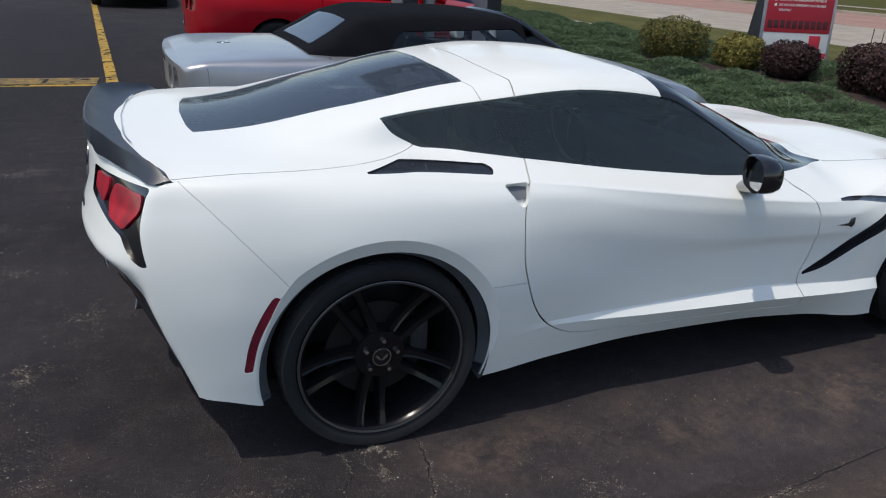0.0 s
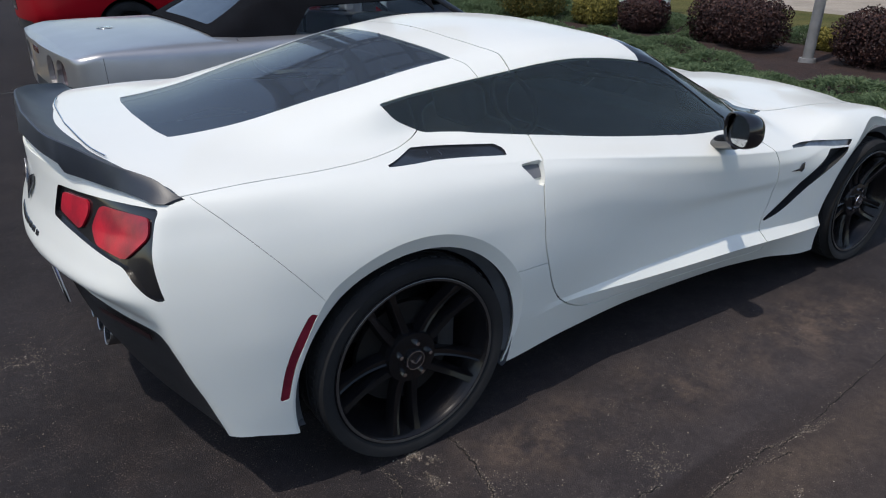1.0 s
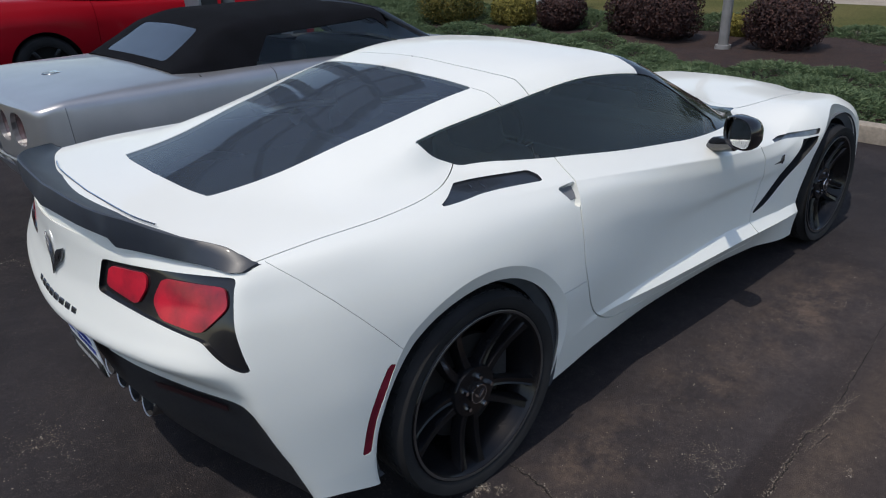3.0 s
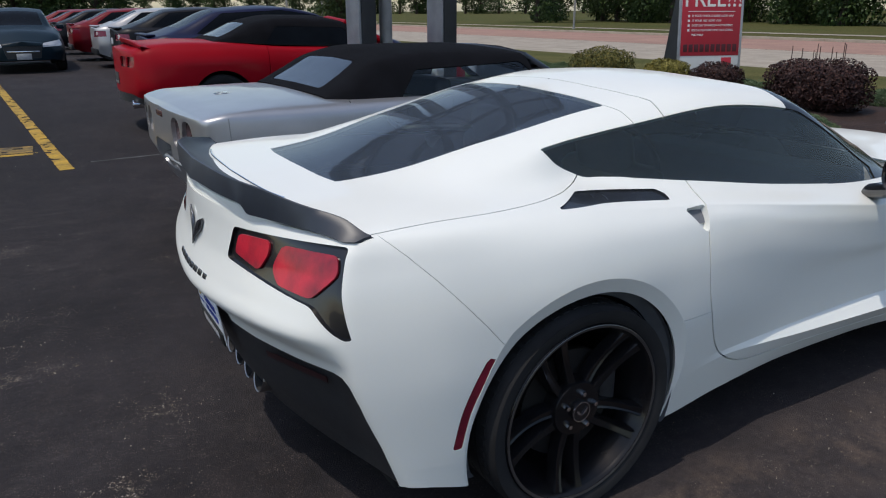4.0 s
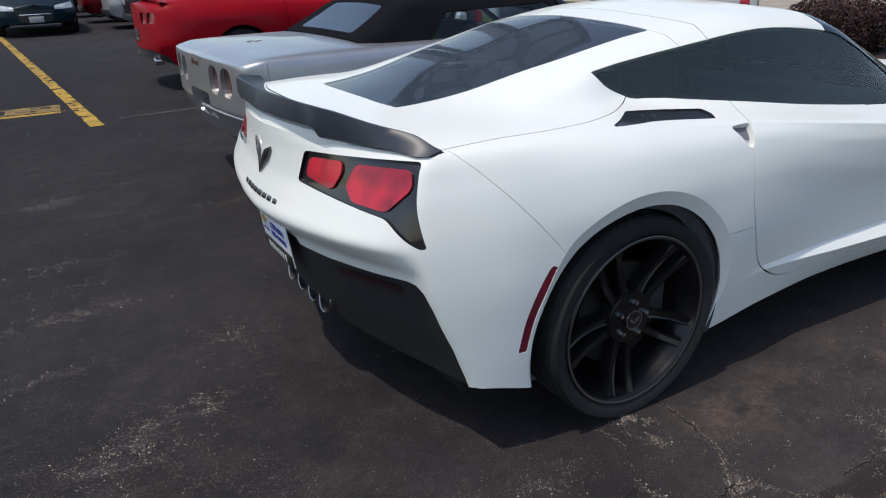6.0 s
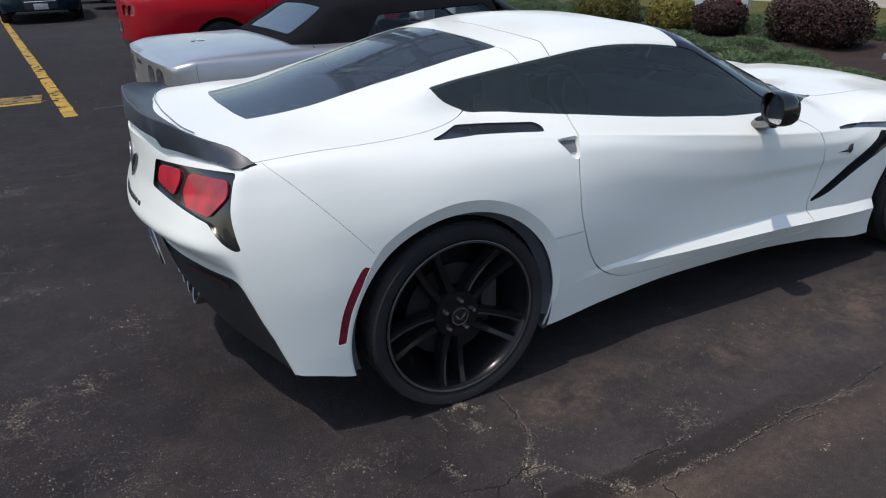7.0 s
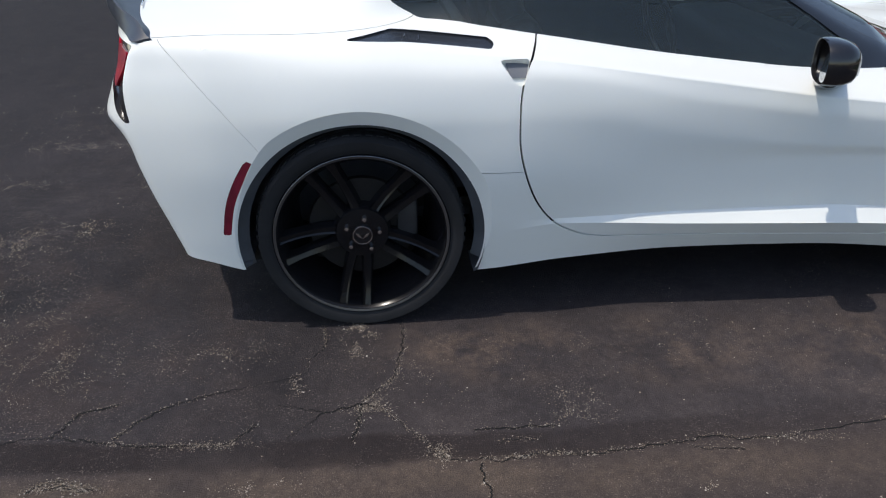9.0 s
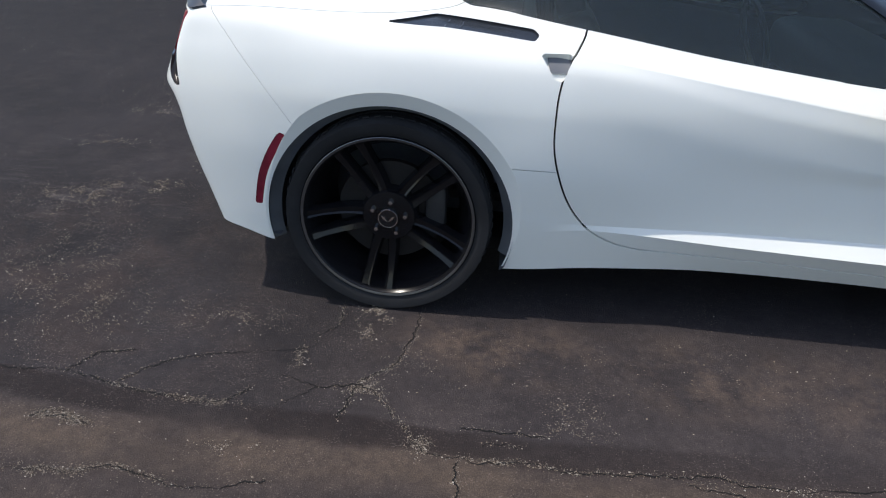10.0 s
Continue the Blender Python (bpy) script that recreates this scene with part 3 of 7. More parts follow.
HANDLE = rounded([(0.440, 0.884), (0.536, 0.886), (0.512, 0.812), (0.490, 0.818)], 4, 0.010)
GILL = smooth_line([(1.895, 0.385), (2.03, 0.418), (2.24, 0.530), (2.39, 0.625), (2.43, 0.668)], 5) + smooth_line([(2.30, 0.672), (2.26, 0.625), (2.15, 0.55), (2.02, 0.47), (1.895, 0.400)], 5)
GILL_WING = [(1.945, 0.712), (2.20, 0.715), (2.46, 0.700), (2.43, 0.676), (2.34, 0.680), (2.16, 0.698)]
MARKER = smooth_line([(-0.320, 0.606), (-0.362, 0.53), (-0.395, 0.455), (-0.418, 0.355)], 4) + smooth_line([(-0.444, 0.355), (-0.422, 0.46), (-0.387, 0.543), (-0.344, 0.612)], 4)
DIFFUSER = [(0.0, 0.10), (0.845, 0.10), (0.843, 0.26), (0.835, 0.40), (0.815, 0.52), (0.80, 0.572), (0.775, 0.592), (0.74, 0.594), (0.60, 0.575), (0.35, 0.553), (0.17, 0.545), (0.165, 0.57), (0.0, 0.57), (-0.1, 0.5)]
FASCIA_SEAMS = ([(-0.577, 0.945), (-0.52, 0.892), (-0.46, 0.830), (-0.40, 0.764), (-0.34, 0.694), (-0.27, 0.608)],)


def build_sports_car():
    car = thing("sports_car", "white fastback sports car with black wheels and dark spoiler", "car")
    shell = car_shell()
    h = 0.0030

    def arch(p, c, grow=0.0):
        return np.where(p.v[:, 2] > -1, np.hypot(p.v[:, 0] - c[0], p.v[:, 2] - c[1]) - c[2] - grow, 1)

    side = lambda p: p.a[:, 1] < 6.5
    big = lambda p, d, ok: np.where(ok, d, 1.0)
    for c in (ARCH_R, ARCH_F):
        shell = shell.cut(big(shell, arch(shell, c), side(shell) & (shell.a[:, 0] > -5)))[1]
    # bevelled lips round the wheel openings
    lips = []
    for c in (ARCH_R, ARCH_F):
        def lip_width(p, c=c):
            ang = np.degrees(np.arctan2(p.v[:, 2] - c[1], p.v[:, 0] - c[0]))
            ang = np.where(ang < -90, ang + 360, ang)
            return 0.008 + 0.036 * np.clip((ang + 12) / 40, 0, 1) * np.clip((158 - ang) / 30, 0, 1)
        ring, shell = shell.cut(big(shell, arch(shell, c) - lip_width(shell), side(shell) & (shell.a[:, 0] > -5)))
        rad = np.hypot(ring.v[:, 0] - c[0], ring.v[:, 2] - c[1])
        tilt = 0.42
        ring.v[:, 1] += tilt * np.clip(c[2] + lip_width(ring) - rad, 0, 1)
        ring.n = np.stack([-tilt * (ring.v[:, 0] - c[0]) / rad, -np.ones(len(rad)), -tilt * (ring.v[:, 2] - c[1]) / rad], 1) / math.sqrt(1 + tilt * tilt)
        lips.append(ring)
    full = shell
    # glass and dark surrounds
    win, shell = shell.cut(np.maximum(poly_sdf(XZ(shell), WINDOW), np.maximum(np.interp(shell.v[:, 0], [0.18, 0.34], [6.9, 7.03]) - shell.a[:, 1], shell.a[:, 1] - 8.3) * 0.1))
    scr, shell = shell.cut(np.maximum(poly_sdf(plan(shell), SCREEN), (7.2 - shell.a[:, 1]) * 0.1))
    sur, shell = shell.cut(np.maximum(poly_sdf(plan(shell), SURROUND), np.where(shell.v[:, 0] > 1.16, (7.02 - shell.a[:, 1]) * 0.1, 1)))
    hgl, shell = shell.cut(np.maximum(poly_sdf(plan(shell), HATCH_GLASS), (7.5 - shell.a[:, 1]) * 0.1))
    # rear: lamps, diffuser
    rear = lambda p: p.a[:, 0] < -5
    rearish = lambda p: (p.v[:, 0] < -0.57) & (p.a[:, 1] < 6)
    lamp, shell = shell.cut(big(shell, poly_sdf(YZ(shell), LAMP), rearish(shell)))
    dif, shell = shell.cut(big(shell, poly_sdf(YZ(shell), DIFFUSER), rearish(shell)))
    # side openings
    low = lambda p: (p.a[:, 1] < 7.0) & (p.a[:, 0] > -5)
    vent, shell = shell.cut(big(shell, poly_sdf(XZ(shell), VENT), low(shell)))
    hand, shell = shell.cut(big(shell, poly_sdf(XZ(shell), HANDLE), low(shell)))
    gill, shell = shell.cut(big(shell, poly_sdf(XZ(shell), GILL), low(shell)))
    wing, shell = shell.cut(big(shell, poly_sdf(XZ(shell), GILL_WING), low(shell)))
    mark, shell = shell.cut(big(shell, poly_sdf(XZ(shell), MARKER), low(shell)))
    # panel gaps
    dd = lambda p: np.maximum(poly_sdf(XZ(p), DOOR), np.where(p.a[:, 0] > -5, (p.a[:, 1] - 7.12) * 0.1, 1.0))
    door, rest = shell.cut(dd(shell) + h)
    rest = rest.cut(dd(rest) - h)[1]
    rest = seam(rest, plan, HATCH_SEAM, 0.0017, lambda p: (p.a[:, 1] > 5.7) & (p.v[:, 0] < 0.5))
    for run in FASCIA_SEAMS:
        rest = seam(rest, XZ, run, 0.0006, lambda p: (p.a[:, 1] < 6.6) & (p.a[:, 0] > -5))
    rest = seam(rest, XZ, [(0.38, 0.552), (0.52, 0.548)], 0.0012, lambda p: (p.a[:, 1] < 6) & (p.a[:, 0] > -5))
    rest = seam(rest, plan, [(0.46, 0.58), (0.455, 0.50), (0.437, 0.447)], 0.0016, lambda p: p.a[:, 1] > 6.9)
    rest = seam(rest, plan, ROOF_FRONT, 0.0028, lambda p: p.a[:, 1] > 7.5)
    roof, rest = rest.cut(np.where(rest.a[:, 1] > 7.5, np.maximum(poly_sdf(plan(rest), ROOF_FRONT + [(1.3, -0.02), (1.3, 0.7), (0.585, 0.7)]), (7.9 - rest.a[:, 1]) * 0.1), 1.0))
    hd = lambda p: np.where(p.a[:, 1] > 5.6, poly_sdf(plan(p), HOOD), 1.0)
    hood, rest = rest.cut(hd(rest) + h)
    rest = rest.cut(hd(rest) - h)[1]
    both = lambda p: p.plus(p.mirrored())
    def edged(c):
        """Edges that get a white return: all but the middle and the black recesses, which bring their own walls."""
        keep = np.abs(c[:, 1]) > 0.004
        for poly in (VENT, GILL, GILL_WING):
            keep &= ~((np.abs(poly_sdf(c[:, [0, 2]], poly)) < 0.005) & (c[:, 2] < 0.975))
        keep &= ~((c[:, 0] < -0.57) & (np.abs(poly_sdf(np.abs(c[:, 1:3]), LAMP)) < 0.005))
        return keep

    solid = lambda p, d=0.016: p.rim(d, edged)
    part("body", both(solid(rest)), M_WHITE, car, "glossy white body panels with dark panel gaps")
    for ring in lips:
        for mirror in (False, True):
            part("arch_lip", (ring.mirrored() if mirror else ring).rim(0.014), M_WHITE, car, "bevelled white wheel arch lip")
    part("roof_panel", both(solid(roof)), M_WHITE, car, "removable white roof panel")
    part("hood", both(solid(hood)), M_WHITE, car, "white sculpted hood")
    for mirror in (False, True):
        m = (lambda q: q.mirrored()) if mirror else (lambda q: q)
        sgn = 1 if mirror else -1
        d = part("door", m(solid(door)), M_WHITE, car, "white door, shut")
        part("door_handle", m(pocket_of(hand, 0.026)), M_WHITE, d, "recessed door handle pocket")
        # grey patch in the white pocket stands in for the shade there
        part("handle_shade", m(hand.moved(-0.020).cut(poly_sdf(XZ(hand), [(0.455, 0.91), (0.6, 0.91), (0.6, 0.845), (0.475, 0.842)]))[0]), M_HANDLE_SHADE, d, "grey patch imitating shade in the handle pocket")
        part("side_window", m(win.moved(-0.004)), M_SIDEGLASS, car, "dark tinted side window")
        v = part("quarter_vent", m(pocket_of(vent, 0.006)), M_VENT, car, "black vent in the rear quarter panel")
        for i in range(2):
            x0 = 0.13 + i * 0.05
            fin = vent.moved(-0.003).cut(np.maximum(np.abs(vent.v[:, 0] - x0 - (vent.v[:, 2] - 0.92) * 1.2) - 0.0035, poly_sdf(XZ(vent), VENT) + 0.004))[0]
            if len(fin.f):
                part("vent_fin", m(fin), M_STEEL, v)
        g = part("fender_vent", m(pocket_of(gill, 0.045)), M_PLASTIC, car, "black slanted gill vent behind the front wheel")
        part("fender_vent_wing", m(pocket_of(wing, 0.012)), M_STEEL, g, "grey wing above the gill")
        part("side_marker", m(mark.moved(-0.001).rim(0.01)), M_MARKER, car, "narrow red side marker lamp")
        # tail lamp: dark housing, two lenses
        tl = part("tail_lamp", m(pocket_of(lamp, 0.010)), M_BLACKGLOSS, car, "tail lamp with two red lenses in a black housing")
        for poly in ([(0.322, 0.820), (0.336, 0.878), (0.486, 0.891), (0.496, 0.860), (0.462, 0.804)], [(0.520, 0.826), (0.545, 0.892), (0.736, 0.905), (0.758, 0.862), (0.700, 0.790), (0.560, 0.792)]):
            lens = lamp.moved(-0.003).cut(poly_sdf(YZ(lamp), rounded(poly, 6, 0.017)))[0]
            part("lens", m(lens.rim(0.006)), M_REDLENS, tl, "red ribbed lens")
        # wheel housings
        for c, depth in ((ARCH_R, 0.34), (ARCH_F, 0.32)):
            bm = bmesh.new()
            ring = []
            for j in range(41):
                a = math.radians(-25 + 230 * j / 40)
                x, z = c[0] + (c[2] + 0.006) * math.cos(a), c[1] + (c[2] + 0.006) * math.sin(a)
                ring.append([bm.verts.new((x, sgn * w, max(z, 0.24 if x < c[0] else 0.17))) for w in (0.885, 0.885 - depth)])
            for a, b in zip(ring[:-1], ring[1:]):
                bm.faces.new((a[0], a[1], b[1], b[0]))
            bm.faces.new([r[1] for r in ring])
            # added flange that catches skylight, imitating the grey glare in the gap
            outer, inner = [], []
            for j in range(49):
                a = math.radians(-14 + 208 * j / 48)
                for ring_at, rad in ((outer, c[2] + 0.004), (inner, c[2] - 0.030)):
                    ring_at.append(bm.verts.new((c[0] + rad * math.cos(a), sgn * (0.872 if rad > c[2] else 0.850), c[1] + rad * math.sin(a))))
            for j in range(48):
                bm.faces.new((outer[j], outer[j + 1], inner[j + 1], inner[j]))
            part("wheel_housing", bm, M_LINER, car, "grey felt wheel arch liner with an added flange imitating glare")
    part("windshield", both(scr.moved(-0.003)), M_DARKSCREEN, car, "clear raked windshield")
    part("windshield_surround", both(solid(sur)), M_BLACKGLOSS, car, "black windshield pillars and cowl")
    part("hatch_glass", both(hgl.moved(-0.002).rim(0.01, lambda c: np.abs(c[:, 1]) > 0.004)), M_GLASS, car, "large dark tinted rear hatch glass")
    part("diffuser", both(solid(dif.moved(-0.006), 0.03)), M_PLASTIC, car, "matt black rear diffuser")
    # inner dark shell behind the gaps
    liner = full
    for reg in (lambda p: np.maximum(poly_sdf(XZ(p), WINDOW), np.maximum(6.9 - p.a[:, 1], p.a[:, 1] - 8.3) * 0.1), lambda p: np.maximum(poly_sdf(plan(p), SCREEN), (7.2 - p.a[:, 1]) * 0.1),
                lambda p: np.maximum(poly_sdf(plan(p), HATCH_GLASS), (7.5 - p.a[:, 1]) * 0.1)):
        liner = liner.cut(reg(liner) - 0.01)[1]
    for reg, ok in ((lambda p: poly_sdf(XZ(p), HANDLE), low), (lambda p: poly_sdf(XZ(p), VENT), low), (lambda p: poly_sdf(XZ(p), GILL), low), (lambda p: poly_sdf(YZ(p), LAMP), rearish)):
        liner = liner.cut(big(liner, reg(liner), ok(liner)))[1]
    part("inner_shell", both(liner.moved(-0.0165)), M_UNDER, car, "dark inner structure behind the panels")
    floor_bm = box(3.9, 1.5, 0.05, (1.4, 0, 0.2), 0.01)
    part("underbody", floor_bm, M_UNDER, car, "dark floor of the car")
    return car


def seam(p, coords, line, half, ok):
    """Cuts a narrow gap along an open line drawn on a piece."""
    line = np.asarray(line, float)
    a, b = line[0] - (line[1] - line[0]) * 3, line[-1] + (line[-1] - line[-2]) * 3

    def signed(q):
        pts = coords(q)
        best, sd = np.full(len(pts), 1e9), np.zeros(len(pts))
        run = np.concatenate([[a], line, [b]])
        for u, v in zip(run[:-1], run[1:]):
            e, w = v - u, pts - u
            t = np.clip((w @ e) / max(e @ e, 1e-12), 0, 1)
            d = np.linalg.norm(w - t[:, None] * e, axis=1)
            sg = np.sign(e[0] * w[:, 1] - e[1] * w[:, 0])
            near = d < best
            best, sd = np.where(near, d, best), np.where(near, d * sg, sd)
        return sd
    left, rest = p.cut(signed(p) + half)
    mid, right = rest.cut(signed(rest) - half)
    inside = (line_dist(coords(mid), line) < half * 1.6) & ok(mid)
    kept = mid.f[~inside[mid.f].all(1)]
    return left.plus(right, mid.take(kept)) if len(kept) else left.plus(right)


def pocket_of(p, depth):
    """The bottom and the walls of a recess under a piece cut out of the shell."""
    walls = p.rim(depth)
    k = len(p.f)
    used = walls.f[k:]
    w = walls.take(used)
    w.n = -w.n
    w.f = w.f[:, ::-1].copy()
    return p.moved(-depth).plus(w)


sports_car = build_sports_car()


# ---- wheels ----
def wheel(name, parent, place, r, width, rim_r, label):
    """A black twin-spoke alloy wheel with tyre, brake disc and caliper; its face looks along -y."""
    hub = new(name)
    hub.empty_display_size = 0.05
    hub.parent = parent
    hub.matrix_basis = place
    tagged(hub, label)
    hw = width / 2
    prof = [(rim_r, -hw + 0.012), (rim_r + 0.012, -hw + 0.002), (rim_r + 0.030, -hw - 0.006), (rim_r + 0.05, -hw - 0.007), (r - 0.022, -hw + 0.004), (r - 0.006, -hw + 0.022),
            (r, -hw + 0.045)]
    for g in (-0.055, 0.0, 0.055):
        prof += [(r, g - 0.006), (r - 0.007, g - 0.005), (r - 0.007, g + 0.005), (r, g + 0.006)]
    prof += [(r, hw - 0.045), (r - 0.02, hw - 0.004), (rim_r + 0.03, hw + 0.004), (rim_r, hw - 0.01)]
    bm = lathe(prof, 72)
    part("tyre", bm, M_RUBBER, hub, "black low-profile tyre")
    # tread blocks on the outer shoulder
    bm = bmesh.new()
    for j in range(60):
        a = 2 * math.pi * j / 60
        box(0.020, 0.036, 0.004, (0, 0, 0), 0.0, 1, bm, None)
        vs = list(bm.verts)[-8:]
        m = Matrix.Rotation(-a, 4, "Y") @ Matrix.Translation((0, -hw + 0.05, r - 0.001)) @ Matrix.Rotation(radians(-6), 4, "X")
        bmesh.ops.transform(bm, matrix=m, verts=vs)
    part("tread", bm, M_RUBBER, hub, smooth=False)
    f = -hw + 0.012
    bm = lathe([(rim_r, f), (rim_r + 0.010, f - 0.006), (rim_r + 0.006, f - 0.012), (rim_r - 0.006, f - 0.011), (rim_r - 0.012, f - 0.002), (rim_r - 0.022, f + 0.03), (rim_r - 0.05, f + 0.09), (rim_r - 0.06, hw - 0.02)], 72)
    part("rim", bm, M_RIM, hub, "gloss black rim barrel")
    bm = lathe([(rim_r - 0.004, f - 0.0115), (rim_r + 0.003, f - 0.0135), (rim_r + 0.005, f - 0.0125)], 72)
    part("rim_edge", bm, M_RIMLIP, hub, "thin bright machined rim edge")
    # spokes: five pairs
    for j in range(5):
        base = radians(46 + 72 * j)
        for side in (-1, 1):
            bm = bmesh.new()
            rows = []
            for t in np.linspace(0, 1, 9):
                rad = 0.062 + t * (rim_r - 0.075)
                ang = base + side * (0.30 - 0.10 * t - 0.02 * math.sin(t * 3.1)) * (1 - 0.25 * t)
                half = 0.018 - 0.005 * t + 0.006 * max(0, t - 0.8) * 5
                face = f + 0.030 - 0.030 * t ** 1.6 + 0.010 * math.sin(t * math.pi)
                u = Vector((math.cos(ang), 0, math.sin(ang)))
                w = Vector((-math.sin(ang), 0, math.cos(ang)))
                c = u * rad
                row = []
                for q, dpt in ((-1.25, 0.035), (-1.0, 0.010), (-0.72, 0.0), (0.35 * side * -1, 0.004), (0.72, 0.0), (1.0, 0.010), (1.25, 0.035)):
                    row.append(bm.verts.new(c + w * half * q + Vector((0, face + dpt, 0))))
                rows.append(row)
            for a, b in zip(rows[:-1], rows[1:]):
                for i in range(6):
                    bm.faces.new((a[i], a[i + 1], b[i + 1], b[i]))
            part("spoke", bm, M_RIM, hub)
    bm = lathe([(0.001, f + 0.018), (0.05, f + 0.02), (0.085, f + 0.026), (0.095, f + 0.045), (0.095, f + 0.09)], 40)
    part("hub_plate", bm, M_RIM, hub)
    cap = part("centre_cap", lathe([(0.001, f + 0.006), (0.030, f + 0.007), (0.033, f + 0.010), (0.034, f + 0.024)], 32), M_BLACKGLOSS, hub, "black centre cap with a crossed-flags badge")
    part("cap_ring", lathe([(0.030, f + 0.0055), (0.0325, f + 0.005), (0.0335, f + 0.008)], 32), M_CHROME, cap)
    for sg in (-1, 1):
        fl = prism([(0.0, -0.012), (sg * 0.012, 0.006), (sg * 0.022, 0.010), (sg * 0.016, -0.002)], 0.0015, lambda u, v, w: (u, f + 0.005 - w, v))
        part("badge_flag", fl, M_CHROME, cap)
    for j in range(5):
        a = radians(82 + 72 * j)
        bm = lathe([(0.001, f + 0.004), (0.007, f + 0.005), (0.0085, f + 0.012), (0.0085, f + 0.03)], 6)
        bmesh.ops.translate(bm, vec=(0.057 * math.cos(a), 0, 0.057 * math.sin(a)), verts=bm.verts)
        part("lug_nut", bm, M_CHROME, hub)
    part("brake_disc", lathe([(0.09, f + 0.075), (0.175, f + 0.075), (0.178, f + 0.09), (0.09, f + 0.09)], 48), M_DISC, hub, "dull steel brake disc")
    cal = box(0.07, 0.06, 0.16, (0.15, f + 0.085, 0.02), 0.015)
    part("caliper", cal, M_PLASTIC, hub)
    return hub


for x, r, wd, rr in ((0.0, 0.339, 0.275, 0.280), (2.735, 0.327, 0.25, 0.265)):
    wheel("wheel", sports_car, pose(x, -0.785, r), r, wd, rr, "gloss black twin-spoke alloy wheel with low-profile tyre")
    wheel("wheel", sports_car, pose(x, 0.785, r, 0, 0, 180), r, wd, rr, "gloss black twin-spoke alloy wheel with low-profile tyre")


# ---- the sports car: spoiler, mirrors, lamps' neighbours, plate, exhaust, cabin ----
def build_spoiler(car):
    """A dark ducktail blade, raised off the deck in its middle and seated on it at both ends."""
    lead_x = keyed((0, -0.745), (0.3, -0.73), (0.45, -0.70), (0.6, -0.655), (0.69, -0.612), (0.75, -0.588), (0.758, -0.583))
    lead_z = keyed((0, 0.985), (0.45, 0.98), (0.6, 0.971), (0.7, 0.958), (0.75, 0.944), (0.758, 0.941))
    crest_x = keyed((0, -0.85), (0.3, -0.835), (0.5, -0.765), (0.6, -0.71), (0.69, -0.645), (0.75, -0.610), (0.758, -0.600))
    crest_z = keyed((0, 1.043), (0.3, 1.045), (0.45, 1.034), (0.6, 1.006), (0.69, 0.986), (0.75, 0.956), (0.758, 0.951))
    foot_x = keyed((0, -0.866), (0.385, -0.822), (0.412, -0.805), (0.6, -0.725), (0.70, -0.677), (0.735, -0.662), (0.75, -0.650), (0.758, -0.640))
    foot_z = keyed((0, 0.976), (0.34, 0.978), (0.392, 0.975), (0.412, 0.948), (0.62, 0.945), (0.70, 0.938), (0.735, 0.934), (0.75, 0.936), (0.758, 0.936))
    bm = bmesh.new()
    rows = []
    half = np.concatenate([np.linspace(0, 0.34, 14), np.linspace(0.35, 0.45, 21), np.linspace(0.47, 0.67, 9), np.linspace(0.68, 0.758, 12)])
    ys = np.concatenate([-half[::-1], half[1:]])
    for y in ys:
        a = abs(y)
        lx, lz, cx, cz, fx, fz = (float(c(a)) for c in (lead_x, lead_z, crest_x, crest_z, foot_x, foot_z))
        dip = lambda k: (lx + (cx - lx) * k, lz + (cz - lz) * k ** 2.2)
        pts = [(lx + 0.006, lz - 0.022), (lx, lz - 0.002), dip(0.3), dip(0.6), dip(0.85), (cx + 0.004, cz - 0.0015), (cx - 0.001, cz - 0.003), (0.6 * cx + 0.4 * fx - 0.003, 0.6 * cz + 0.4 * fz),
               (fx, fz + 0.003), (fx + 0.004, fz), (fx + 0.035, fz - 0.003)]
        rows.append([bm.verts.new((px, y, pz)) for px, pz in pts])
    for a, b in zip(rows[:-1], rows[1:]):
        for i in range(len(a)):
            k = (i + 1) % len(a)
            bm.faces.new((a[i], a[k], b[k], b[i]))
    bm.faces.new(rows[0])
    bm.faces.new(rows[-1])
    part("spoiler", bm, M_CARBON, car, "dark grey ducktail spoiler along the rear deck")
    # white deck edge under the blade
    deck_z = keyed((0, 0.982), (0.38, 0.976), (0.43, 0.955), (0.65, 0.950), (0.755, 0.938))
    bm = bmesh.new()
    rows = []
    for y in np.linspace(-0.685, 0.685, 61):
        a = abs(y)
        base = float(TAIL_X(0.93))
        xf = base + (-0.66 - base) * (a / 0.762) ** 1.75
        xd = -0.634 - 0.165 * (1 - min(1, a / 0.715) ** 2)
        dz = float(deck_z(a)) - 0.012 * min(1, max(0, (a - 0.45) / 0.1))
        k = min(1, max(0, (a - 0.40) / 0.15))
        xd += 0.04 * min(1, max(0, (a - 0.45) / 0.15))
        rows.append([bm.verts.new(q) for q in ((xf + 0.006 + 0.018 * k, y, 0.905), (xf + 0.001 + 0.018 * k, y, 0.932), (0.75 * xf + 0.25 * xd, y, 0.4 * 0.935 + 0.6 * (dz - 0.006)), (xd, y, dz - 0.004), (xd + 0.02, y, dz - 0.006))])
    for a, b in zip(rows[:-1], rows[1:]):
        for i in range(4):
            bm.faces.new((a[i], a[i + 1], b[i + 1], b[i]))
    part("deck_edge", bm, M_WHITE, car, "white edge of the rear deck under the spoiler")
    # fine chrome line between deck and blade
    part("spoiler_trim", tube([(float(lead_x(abs(y))) + 0.008, y, float(lead_z(abs(y))) + 0.003) for y in np.linspace(-0.42, 0.42, 34)], 0.0028, 6), M_CHROME, car)


